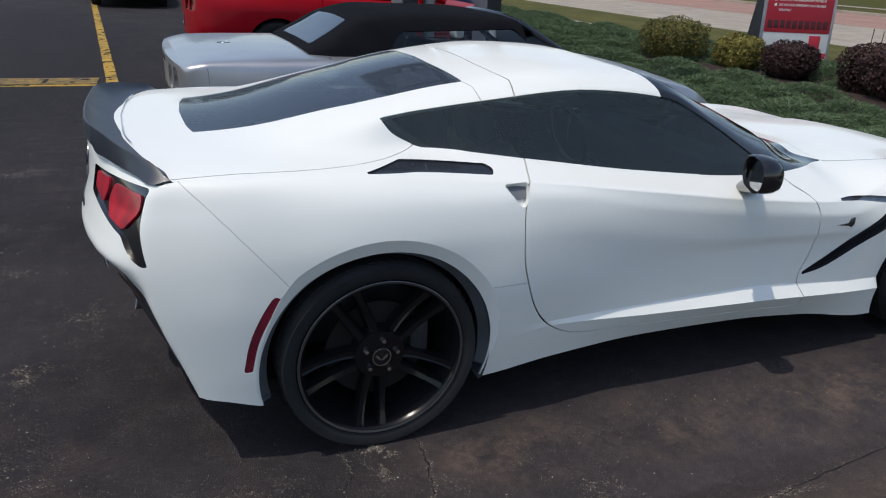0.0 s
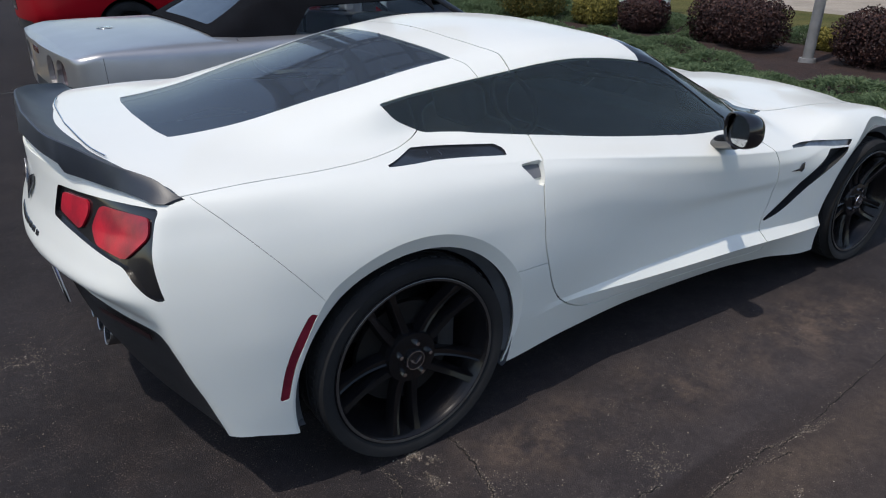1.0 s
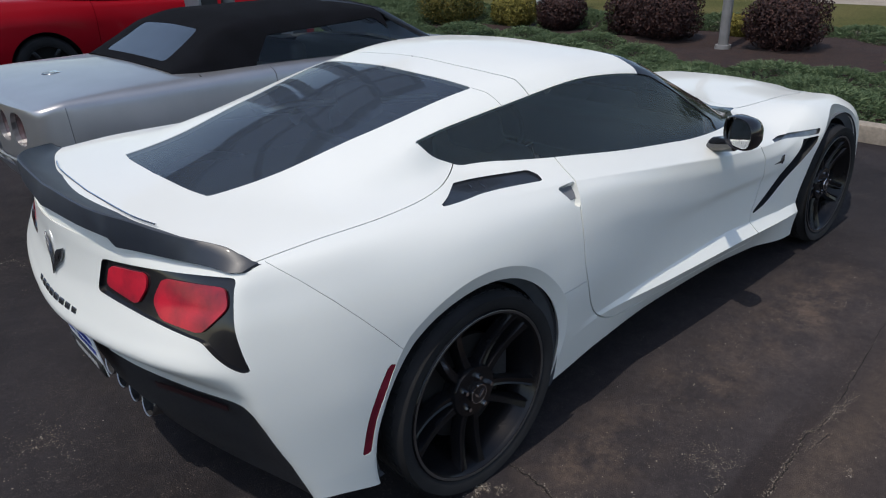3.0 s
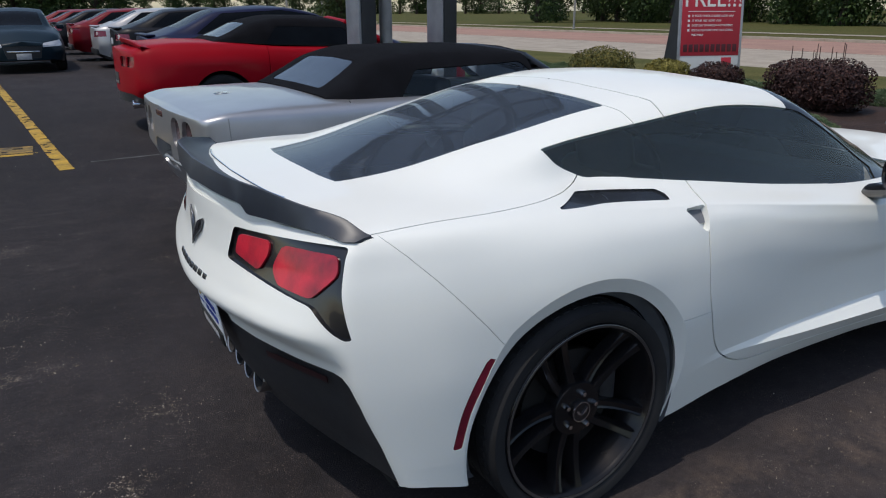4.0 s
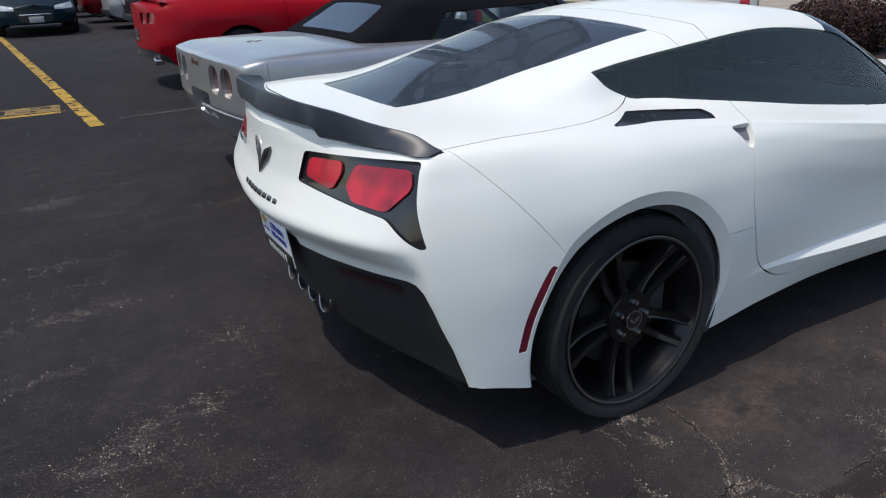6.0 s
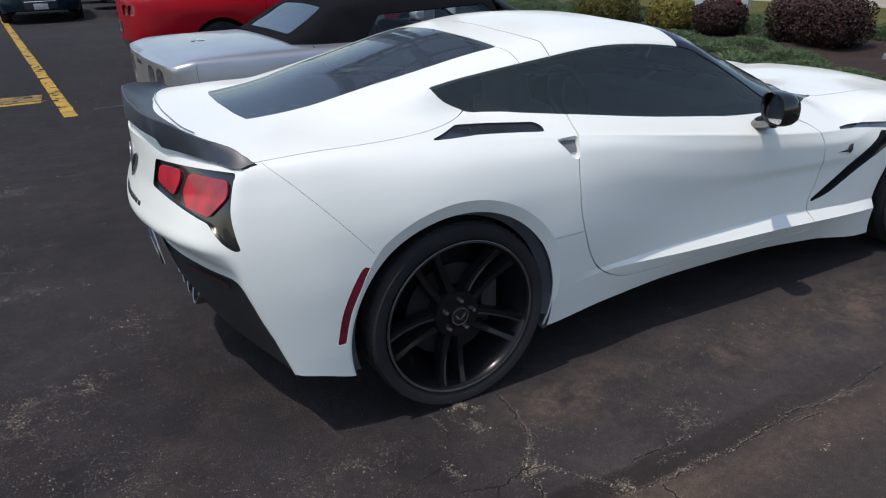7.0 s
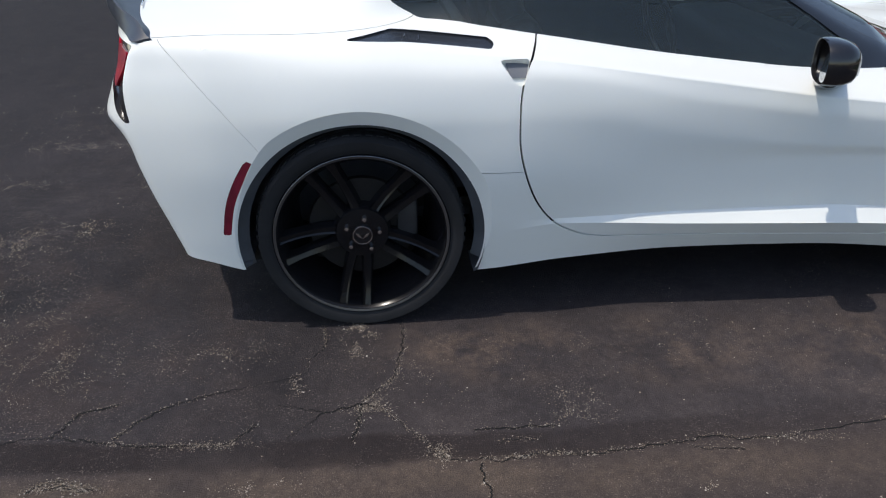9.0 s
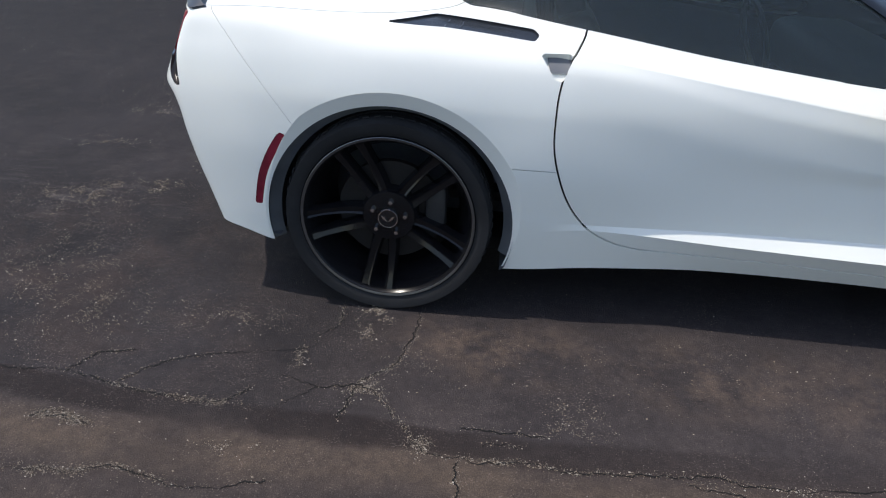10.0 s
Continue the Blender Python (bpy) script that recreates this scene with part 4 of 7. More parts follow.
def build_mirror(car, sg):
    """A door mirror: foot, rounded housing and the glass that looks back."""
    foot = bmesh.new()
    rows = []
    for t in np.linspace(0, 1, 7):
        c = Vector((1.560 - 0.10 * t, sg * (0.79 + 0.15 * t), 0.785 + 0.055 * t))
        rx, rz = 0.060 - 0.012 * t, 0.034
        rows.append([foot.verts.new(c + Vector((rx * math.cos(q), 0, rz * math.sin(q)))) for q in np.linspace(0, 2 * math.pi, 14, endpoint=False)])
    for a, b in zip(rows[:-1], rows[1:]):
        for i in range(14):
            foot.faces.new((a[i], a[(i + 1) % 14], b[(i + 1) % 14], b[i]))
    foot.faces.new(rows[-1])
    m = part("mirror", foot, M_BLACKGLOSS, car, "gloss black door mirror")
    # the housing swells from the glass and tapers forward; its back is open round the glass
    place = Matrix.Translation((1.388, sg * 0.968, 0.898)) @ Matrix.Rotation(radians(sg * 13), 4, "Z")
    bm = bmesh.new()
    rows = []
    prof = [(0.012, 0.88), (0.002, 0.90), (0.0, 0.94), (0.010, 0.985), (0.035, 1.0), (0.06, 0.96), (0.085, 0.82), (0.102, 0.55), (0.109, 0.12)]
    for dx, k in prof:
        ring = []
        for q in np.linspace(0, 2 * math.pi, 28, endpoint=False):
            cy, cz = math.cos(q), math.sin(q)
            ey = abs(cy) ** 0.7 * math.copysign(1, cy) * 0.070 * k
            ez = abs(cz) ** 0.7 * math.copysign(1, cz) * 0.065 * k
            ring.append(bm.verts.new(place @ Vector((dx, sg * ey, ez - 0.010 * cy))))
        rows.append(ring)
    for a, b in zip(rows[:-1], rows[1:]):
        for i in range(28):
            bm.faces.new((a[i], a[(i + 1) % 28], b[(i + 1) % 28], b[i]))
    bm.faces.new(rows[-1])
    part("mirror_housing", bm, M_BLACKGLOSS, m, "rounded gloss black housing")
    gl = bmesh.new()
    tilt = place @ Matrix.Translation((0.013, 0, 0)) @ Matrix.Rotation(radians(sg * 6), 4, "Z") @ Matrix.Rotation(radians(6), 4, "Y")
    ring = [gl.verts.new(tilt @ Vector((0, sg * abs(math.cos(q)) ** 0.6 * math.copysign(1, math.cos(q)) * 0.059, abs(math.sin(q)) ** 0.6 * math.copysign(1, math.sin(q)) * 0.054 - 0.010 * math.cos(q))))
            for q in np.linspace(0, 2 * math.pi, 28, endpoint=False)]
    face = gl.faces.new(ring)
    bmesh.ops.solidify(gl, geom=[face], thickness=0.003)
    part("mirror_glass", gl, M_MIRROR, m, "mirror glass looking back")


def build_tail_details(car):
    at = lambda y, z: float(TAIL_X(z)) + (float(CORNER_X(z)) - float(TAIL_X(z))) * (abs(y) / 0.79) ** 1.75
    # crossed-flags emblem: two dark wings in a V
    for sg in (-1, 1):
        flag = [(0.0, 0.764), (0.012, 0.785), (0.030, 0.800), (0.062, 0.818), (0.080, 0.838), (0.092, 0.868), (0.070, 0.860), (0.046, 0.852), (0.030, 0.842), (0.018, 0.822), (0.010, 0.800), (0.0, 0.795)]
        if sg > 0:
            flag = [(0.62 * u, v + 0.12 * u) for u, v in flag]
        w = prism([(sg * u, v) for u, v in flag], 0.006, lambda u, v, d: (at(u, v) - 0.003 - d, u, v), 0.0015)
        em = part("emblem_flag", w, M_DARKCHROME, car, "dark metal flag of the rear emblem")
        inner = prism([(sg * (0.62 if sg > 0 else 1) * u, v + (0.075 * u if sg > 0 else 0)) for u, v in ((0.024, 0.812), (0.056, 0.826), (0.074, 0.850), (0.048, 0.843), (0.032, 0.833))], 0.0015, lambda u, v, d: (at(u, v) - 0.0095 - d, u, v))
        part("emblem_field", inner, M_STEEL if sg > 0 else M_BLACKGLOSS, em)
    # raised lettering below, as plain dark bars
    for i in range(8):
        y = 0.165 - i * 0.044
        b = prism([(y, 0.696), (y - 0.030, 0.696), (y - 0.033, 0.712), (y - 0.003, 0.712)], 0.004, lambda u, v, d: (at(u, v) - 0.002 - d, u, v), 0.001)
        part("letter_bar", b, M_DARKCHROME, car)
    # dealer plate
    white = mat("plate_white", (0.75, 0.77, 0.80), 0.4, noise_amt=0.05, noise_scale=30)
    blue = mat("plate_blue", (0.02, 0.05, 0.32), 0.5, noise_amt=0.1)
    gold = mat("plate_gold", (0.55, 0.36, 0.05), 0.45, noise_amt=0.1)
    black = mat("plate_black", (0.012, 0.012, 0.012), 0.5, noise_amt=0.2)
    lit = mat("plate_letter", (0.7, 0.7, 0.7), 0.5, noise_amt=0.05)
    place = Matrix.Translation((-0.852, -0.005, 0.528)) @ Matrix.Rotation(radians(-8), 4, "Y")
    pl = part("license_plate", box(0.004, 0.305, 0.155, (0, 0, 0), 0.0015), white, car, "white dealer plate with blue lettering and a black strip")
    pl.matrix_basis = place
    turn = pose(0, 0, 0, 90, 0, -90)
    text_mesh("plate_text", "CERTIFIED", 0.033, blue, pl, Matrix.Translation((-0.0028, -0.040, 0.034)) @ turn)
    text_mesh("plate_text", "PRE-OWNED", 0.028, blue, pl, Matrix.Translation((-0.0028, -0.040, 0.000)) @ turn)
    part("plate_badge", prism([(0.145, 0.03), (0.13, 0.045), (0.115, 0.045), (0.112, 0.055), (0.092, 0.055), (0.088, 0.045), (0.07, 0.045), (0.085, 0.03), (0.10, 0.03), (0.103, 0.02), (0.123, 0.02), (0.126, 0.03)],
                              0.001, lambda u, v, d: (-0.0022 - d, u, v)), gold, pl, "gold cross-shaped badge")
    part("plate_badge_bar", prism([(0.14, -0.005), (0.075, -0.005), (0.075, 0.003), (0.14, 0.003)], 0.001, lambda u, v, d: (-0.0022 - d, u, v)), blue, pl)
    st = part("plate_strip", box(0.008, 0.29, 0.048, (-0.004, -0.0, -0.056), 0.003), black, pl, "black name strip of the plate frame")
    for i in range(7):
        part("strip_bar", box(0.001, 0.015, 0.026, (-0.0085, 0.087 - i * 0.029, -0.056), 0.0003), lit, st)
    # exhaust: four round tips
    for i, y in enumerate((-0.165, -0.055, 0.055, 0.165)):
        e = lathe([(0.034, -0.16), (0.044, -0.10), (0.0495, -0.006), (0.0505, 0.004), (0.049, 0.007), (0.0455, 0.004)], 32, "x")
        place = Matrix.Translation((-0.748, y * 1.02 + 0.005, 0.318)) @ Matrix.Rotation(math.pi, 4, "Z") @ Matrix.Rotation(radians(-14), 4, "Y")
        bmesh.ops.transform(e, matrix=place, verts=e.verts)
        tip = part("exhaust_tip", e, M_TIP, car, "round polished exhaust tip")
        bore = lathe([(0.0455, 0.004), (0.044, -0.02), (0.040, -0.055), (0.0, -0.056)], 32, "x")
        bmesh.ops.transform(bore, matrix=place, verts=bore.verts)
        part("bore", bore, M_BORE, tip, "dark steel bore of the exhaust")
    # dark red reflectors low in the diffuser
    for sg in (-1, 1):
        r = prism([(sg * 0.42, 0.520), (sg * 0.70, 0.546), (sg * 0.705, 0.566), (sg * 0.42, 0.541)], 0.002, lambda u, v, d: (at(u, v) - d + 0.001, u, v))
        part("reflector", r, mat("dark_red_reflector", (0.030, 0.006, 0.009), 0.35, noise_amt=0.2), car, "dark red reflector strip")
    # badges on the front fenders
    for sg in (-1, 1):
        b = prism([(2.010, 0.608), (2.075, 0.612), (2.085, 0.632), (2.108, 0.636), (2.112, 0.606), (2.096, 0.592), (2.072, 0.603)], 0.004, lambda u, v, d: (u, sg * (0.885 + d), v), 0.001)
        part("fender_badge", b, M_DARKCHROME, car, "small dark ray-shaped badge")


def build_cabin(car):
    part("cabin_floor", box(1.55, 1.25, 0.04, (0.95, 0, 0.32), 0.01), M_SEAT, car)
    part("dashboard", box(0.36, 1.20, 0.22, (1.72, 0, 0.70), 0.07, 3), M_SEAT, car, "black dashboard")
    part("rear_deck_floor", box(0.95, 1.05, 0.05, (-0.05, 0, 0.80), 0.02), M_SEAT, car)
    part("bulkhead", box(0.06, 1.15, 0.45, (0.42, 0, 0.62), 0.02), M_SEAT, car)
    for sg in (-1, 1):
        s = part("seat", box(0.50, 0.50, 0.14, (0.92, sg * 0.36, 0.42), 0.05, 3), M_SEAT, car, "black leather bucket seat")
        part("backrest", box(0.14, 0.48, 0.52, (0.63, sg * 0.36, 0.70), 0.06, 3, None, Matrix.Rotation(radians(-18), 3, "Y")), M_SEAT, s)
        part("headrest", box(0.10, 0.26, 0.17, (0.535, sg * 0.36, 0.985), 0.045, 3, None, Matrix.Rotation(radians(-12), 3, "Y")), M_SEAT, s)
    ring = [(1.42 - 0.05 * math.sin(a), 0.36 + 0.175 * math.cos(a), 0.74 + 0.16 * math.sin(a)) for a in np.linspace(0, 2 * math.pi, 33)]
    part("steering_wheel", tube(ring, 0.014, 8), M_SEAT, car)
    part("rear_view_mirror", box(0.025, 0.24, 0.065, (1.21, 0.0, 1.105), 0.015, 3), M_SEAT, car)


build_spoiler(sports_car)
for side in (-1, 1):
    build_mirror(sports_car, side)
build_tail_details(sports_car)
build_cabin(sports_car)


# ---- ground, planting bed, road ----
def ground_material():
    """Old asphalt: dark binder, pale aggregate, scuffed grey patches, rust-brown stains, and a damp dark seam along the car's side."""
    m = bpy.data.materials.new("old_asphalt")
    m.use_nodes = True
    nt = m.node_tree
    b = nt.nodes["Principled BSDF"]
    co = nt.nodes.new("ShaderNodeTexCoord").outputs["Object"]

    def noise_tex(scale, detail=6, rough=0.55, lo=0.4, hi=0.6):
        n = nt.nodes.new("ShaderNodeTexNoise")
        n.inputs["Scale"].default_value, n.inputs["Detail"].default_value, n.inputs["Roughness"].default_value = scale, detail, rough
        nt.links.new(co, n.inputs["Vector"])
        r = nt.nodes.new("ShaderNodeMapRange")
        r.inputs["From Min"].default_value, r.inputs["From Max"].default_value = lo, hi
        nt.links.new(n.outputs["Fac"], r.inputs["Value"])
        return r.outputs["Result"]

    def calc(op, a, c):
        q = nt.nodes.new("ShaderNodeMath")
        q.operation = op
        q.use_clamp = True
        for i, s in enumerate((a, c)):
            if isinstance(s, (int, float)):
                q.inputs[i].default_value = s
            else:
                nt.links.new(s, q.inputs[i])
        return q.outputs[0]

    def mix(a, c, fac):
        x = nt.nodes.new("ShaderNodeMix")
        x.data_type = "RGBA"
        for key, s in (("A", a), ("B", c)):
            if isinstance(s, tuple):
                x.inputs[key].default_value = (*s, 1)
            else:
                nt.links.new(s, x.inputs[key])
        nt.links.new(fac, x.inputs["Factor"])
        return x.outputs["Result"]

    def blob(x, y, sx, sy, soft=0.6):
        """1 inside an ellipse, falling to 0 outside."""
        mp = nt.nodes.new("ShaderNodeMapping")
        mp.vector_type = "TEXTURE"
        mp.inputs["Location"].default_value = (x, y, 0)
        mp.inputs["Scale"].default_value = (sx, sy, 1)
        nt.links.new(co, mp.inputs["Vector"])
        ln = nt.nodes.new("ShaderNodeVectorMath")
        ln.operation = "LENGTH"
        nt.links.new(mp.outputs["Vector"], ln.inputs[0])
        r = nt.nodes.new("ShaderNodeMapRange")
        r.inputs["From Min"].default_value, r.inputs["From Max"].default_value = 1.0, soft
        nt.links.new(ln.outputs["Value"], r.inputs["Value"])
        return r.outputs["Result"]

    col = mix((0.019, 0.0178, 0.0190), (0.041, 0.0385, 0.0395), noise_tex(0.9, 10, 0.72, 0.40, 0.60))
    col = mix(col, (0.050, 0.045, 0.042), calc("MULTIPLY", noise_tex(3.1, 10, 0.75, 0.54, 0.64), 0.7))
    # darker in the aisle behind the cars, browner and paler beside the white car
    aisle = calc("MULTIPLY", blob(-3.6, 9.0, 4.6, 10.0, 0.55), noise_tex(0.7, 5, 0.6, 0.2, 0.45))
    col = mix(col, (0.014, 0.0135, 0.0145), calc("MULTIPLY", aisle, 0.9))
    # the paleness here puts glare and brighter exposure into the colour
    glare_pale = calc("MULTIPLY", blob(0.9, -1.75, 2.6, 1.25, 0.35), noise_tex(1.3, 6, 0.65, 0.25, 0.6))
    col = mix(col, (0.112, 0.098, 0.088), calc("MULTIPLY", glare_pale, 0.55))
    # brown stains beside the car
    stain = calc("MULTIPLY", calc("MAXIMUM", calc("MAXIMUM", blob(0.40, -1.10, 0.50, 0.22, 0.1), blob(1.05, -1.15, 0.42, 0.25, 0.1)), calc("MAXIMUM", blob(1.9, -1.2, 0.8, 0.32, 0.1), blob(-0.3, -1.95, 2.6, 0.30, 0.2))),
                 noise_tex(4.0, 12, 0.78, 0.44, 0.60))
    col = mix(col, (0.205, 0.158, 0.112), calc("MULTIPLY", stain, 0.75))
    # reddish dust behind the car
    dust_veil = calc("MULTIPLY", blob(-1.2, -0.9, 1.3, 1.0, 0.1), noise_tex(2.6, 10, 0.75, 0.46, 0.62))
    col = mix(col, (0.070, 0.052, 0.042), calc("MULTIPLY", dust_veil, 0.7))
    # a dark damp gutter along the car's side, and a tan silted strip beyond it
    sep = nt.nodes.new("ShaderNodeSeparateXYZ")
    nt.links.new(co, sep.inputs[0])

    def along(points, half, soft, wobble=0.05):
        """1 near the line y = f(x) through the points, 0 farther than half."""
        u = nt.nodes.new("ShaderNodeMapRange")
        u.inputs["From Min"].default_value, u.inputs["From Max"].default_value = -4.0, 4.0
        nt.links.new(sep.outputs["X"], u.inputs["Value"])
        fc = nt.nodes.new("ShaderNodeFloatCurve")
        cv = fc.mapping.curves[0]
        rows = [((px + 4) / 8, (py + 2.5) / 2) for px, py in points]
        cv.points[0].location, cv.points[1].location = (0, rows[0][1]), (1, rows[-1][1])
        for q in rows:
            cv.points.new(*q)
        fc.mapping.update()
        nt.links.new(u.outputs["Result"], fc.inputs["Value"])
        back = nt.nodes.new("ShaderNodeMath")
        back.operation = "MULTIPLY_ADD"
        back.inputs[1].default_value, back.inputs[2].default_value = 2.0, -2.5
        nt.links.new(fc.outputs["Value"], back.inputs[0])
        wob = nt.nodes.new("ShaderNodeMath")
        wob.operation = "MULTIPLY_ADD"
        wob.inputs[1].default_value = wobble
        nt.links.new(noise_tex(2.3, 6, 0.65, 0.3, 0.7), wob.inputs[0])
        nt.links.new(back.outputs[0], wob.inputs[2])
        d = nt.nodes.new("ShaderNodeMath")
        d.operation = "SUBTRACT"
        nt.links.new(sep.outputs["Y"], d.inputs[0])
        nt.links.new(wob.outputs[0], d.inputs[1])
        ab = nt.nodes.new("ShaderNodeMath")
        ab.operation = "ABSOLUTE"
        nt.links.new(d.outputs[0], ab.inputs[0])
        r = nt.nodes.new("ShaderNodeMapRange")
        r.inputs["From Min"].default_value, r.inputs["From Max"].default_value = half, half * (1 - soft)
        nt.links.new(ab.outputs[0], r.inputs["Value"])
        return r.outputs["Result"]

    low_side = along([(-4, -2.35), (-0.8, -2.28), (0.4, -2.30), (4, -2.25)], 0.78, 0.10, 0.06)
    col = mix(col, (0.066, 0.055, 0.047), calc("MULTIPLY", low_side, 0.8))
    tan = calc("MULTIPLY", along([(-4, -1.60), (-0.83, -1.66), (-0.33, -1.68), (0.1, -1.66), (0.6, -1.70), (4, -1.66)], 0.115, 0.75), noise_tex(2.6, 8, 0.7, 0.30, 0.58))
    col = mix(col, (0.16, 0.125, 0.085), calc("MULTIPLY", tan, 0.6))
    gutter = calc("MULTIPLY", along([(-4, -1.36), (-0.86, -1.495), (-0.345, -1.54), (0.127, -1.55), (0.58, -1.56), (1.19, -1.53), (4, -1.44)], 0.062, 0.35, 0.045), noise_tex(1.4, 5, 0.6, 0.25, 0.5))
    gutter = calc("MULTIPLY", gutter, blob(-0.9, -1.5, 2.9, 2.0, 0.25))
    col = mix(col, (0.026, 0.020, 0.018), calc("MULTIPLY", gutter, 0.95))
    # pale scuffs behind the car and aggregate everywhere
    worn = calc("MULTIPLY", blob(-1.6, -0.5, 1.1, 1.8, 0.1), 0.4)
    for x, y, sx, sy in ((-1.4, 3.4, 0.9, 2.2), (-1.55, 2.84, 0.34, 0.18), (-1.6, 1.6, 0.36, 0.13), (-1.58, 0.94, 0.42, 0.11), (-1.72, 0.41, 0.24, 0.09), (-1.38, -0.13, 0.42, 0.13), (-1.58, -0.27, 0.24, 0.11), (-1.88, -0.13, 0.2, 0.14), (-0.94, -0.03, 0.10, 0.05)):
        worn = calc("MAXIMUM", worn, calc("MULTIPLY", blob(x, y, sx, sy, 0.3), 0.45 if sx > 0.5 else 1.0))
    stretch = nt.nodes.new("ShaderNodeMapping")
    stretch.inputs["Scale"].default_value = (0.45, 1.6, 1.0)
    stretch.inputs["Rotation"].default_value = (0, 0, radians(18))
    nt.links.new(co, stretch.inputs["Vector"])

    def streak_tex(scale, detail, rough, lo, hi):
        n = nt.nodes.new("ShaderNodeTexNoise")
        n.inputs["Scale"].default_value, n.inputs["Detail"].default_value, n.inputs["Roughness"].default_value = scale, detail, rough
        nt.links.new(stretch.outputs["Vector"], n.inputs["Vector"])
        r = nt.nodes.new("ShaderNodeMapRange")
        r.inputs["From Min"].default_value, r.inputs["From Max"].default_value = lo, hi
        nt.links.new(n.outputs["Fac"], r.inputs["Value"])
        return r.outputs["Result"]

    scuff = calc("MULTIPLY", worn, streak_tex(5.0, 12, 0.82, 0.52, 0.62))
    scuff = calc("MULTIPLY", scuff, noise_tex(95, 4, 0.8, 0.49, 0.56))
    col = mix(col, (0.30, 0.275, 0.245), calc("MULTIPLY", scuff, 0.8))
    # faint smears along the drive, then exposed aggregate and binder at a fine scale
    col = mix(col, (0.085, 0.076, 0.068), calc("MULTIPLY", streak_tex(2.4, 12, 0.8, 0.54, 0.70), 0.16))
    agg = noise_tex(170, 2, 0.6, 0.58, 0.66)
    col = mix(col, (0.25, 0.215, 0.175), calc("MULTIPLY", calc("MULTIPLY", agg, noise_tex(5, 10, 0.8, 0.44, 0.60)), 0.8))
    mottle = noise_tex(26, 10, 0.85, 0.40, 0.60)
    col = mix(col, (0.010, 0.0095, 0.010), calc("MULTIPLY", mottle, 0.42))
    fleck = noise_tex(75, 3, 0.7, 0.62, 0.69)
    col = mix(col, (0.15, 0.13, 0.11), calc("MULTIPLY", fleck, 0.3))
    grit = noise_tex(280, 2, 0.5, 0.35, 0.65)
    col = mix(col, (0.008, 0.008, 0.008), calc("MULTIPLY", grit, 0.4))
    tone = nt.nodes.new("ShaderNodeMix")
    tone.data_type, tone.blend_type = "RGBA", "MULTIPLY"
    tone.inputs["Factor"].default_value = 1.0
    tone.inputs["B"].default_value = (1.03, 0.96, 1.03, 1)
    nt.links.new(col, tone.inputs["A"])
    nt.links.new(tone.outputs["Result"], b.inputs["Base Color"])
    b.inputs["Roughness"].default_value = 0.85
    b.inputs["Specular IOR Level"].default_value = 0.2
    hs = nt.nodes.new("ShaderNodeMath")
    hs.operation = "ADD"
    nt.links.new(noise_tex(230, 3, 0.6, 0.2, 0.8), hs.inputs[0])
    nt.links.new(noise_tex(9, 10, 0.75, 0.1, 0.9), hs.inputs[1])
    bp = nt.nodes.new("ShaderNodeBump")
    bp.inputs["Strength"].default_value, bp.inputs["Distance"].default_value = 0.7, 0.0045
    nt.links.new(hs.outputs[0], bp.inputs["Height"])
    nt.links.new(bp.outputs["Normal"], b.inputs["Normal"])
    return m


def sheet(name, x0, x1, y0, y1, z, material, nx=1, ny=1, wave=0.0, kind="structure"):
    bm = bmesh.new()
    g = [[bm.verts.new((x0 + (x1 - x0) * i / nx, y0 + (y1 - y0) * j / ny, z + (wave * noise.noise((x0 + (x1 - x0) * i / nx, y0 + (y1 - y0) * j / ny, 3.1)) if 0 < i < nx and 0 < j < ny else 0)))
          for i in range(nx + 1)] for j in range(ny + 1)]
    for j in range(ny):
        for i in range(nx):
            bm.faces.new((g[j][i], g[j][i + 1], g[j + 1][i + 1], g[j + 1][i]))
    ob = part(name, bm, material)
    return tagged(ob, kind=kind)


M_ASPHALT = ground_material()
M_GRASS = mat("mown_grass", (0.105, 0.098, 0.040), 1.0, spec=0.05, noise_scale=0.8, color2=(0.070, 0.075, 0.028), fine=0.4, fine_scale=40, bump=0.6, bump_scale=60)
M_FARGRASS = mat("far_grass", (0.085, 0.080, 0.032), 1.0, spec=0.05, noise_scale=0.15, color2=(0.065, 0.075, 0.026), fine=0.3, fine_scale=4)
M_CONCRETE = mat("pale_concrete", (0.36, 0.31, 0.25), 0.9, noise_amt=0.25, noise_scale=1.2, fine=0.15, fine_scale=30, bump=0.2, bump_scale=40)
M_REDPAVE = mat("reddish_pavement", (0.34, 0.20, 0.155), 0.9, noise_amt=0.2, noise_scale=0.6, fine=0.12, fine_scale=12, bump=0.2, bump_scale=30)
M_MULCH = mat("bark_mulch", (0.036, 0.018, 0.013), 0.95, noise_scale=9, color2=(0.022, 0.012, 0.010), fine=0.5, fine_scale=70, bump=1.0, bump_scale=45)
M_YELLOW = mat("worn_yellow_paint", (0.48, 0.29, 0.03), 0.8, noise_scale=5, color2=(0.25, 0.16, 0.03), fine=0.25, fine_scale=50, bump=0.3, bump_scale=90)
M_WORNTAN = mat("worn_tan_paint", (0.30, 0.19, 0.04), 0.85, noise_scale=9, color2=(0.06, 0.05, 0.035), fine=0.4, fine_scale=50)
M_WORNWHITE = mat("worn_white_paint", (0.10, 0.10, 0.10), 0.85, noise_scale=6, color2=(0.03, 0.03, 0.03), fine=0.3, fine_scale=60)

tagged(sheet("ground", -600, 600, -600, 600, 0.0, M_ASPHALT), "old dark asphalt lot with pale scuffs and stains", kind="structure")
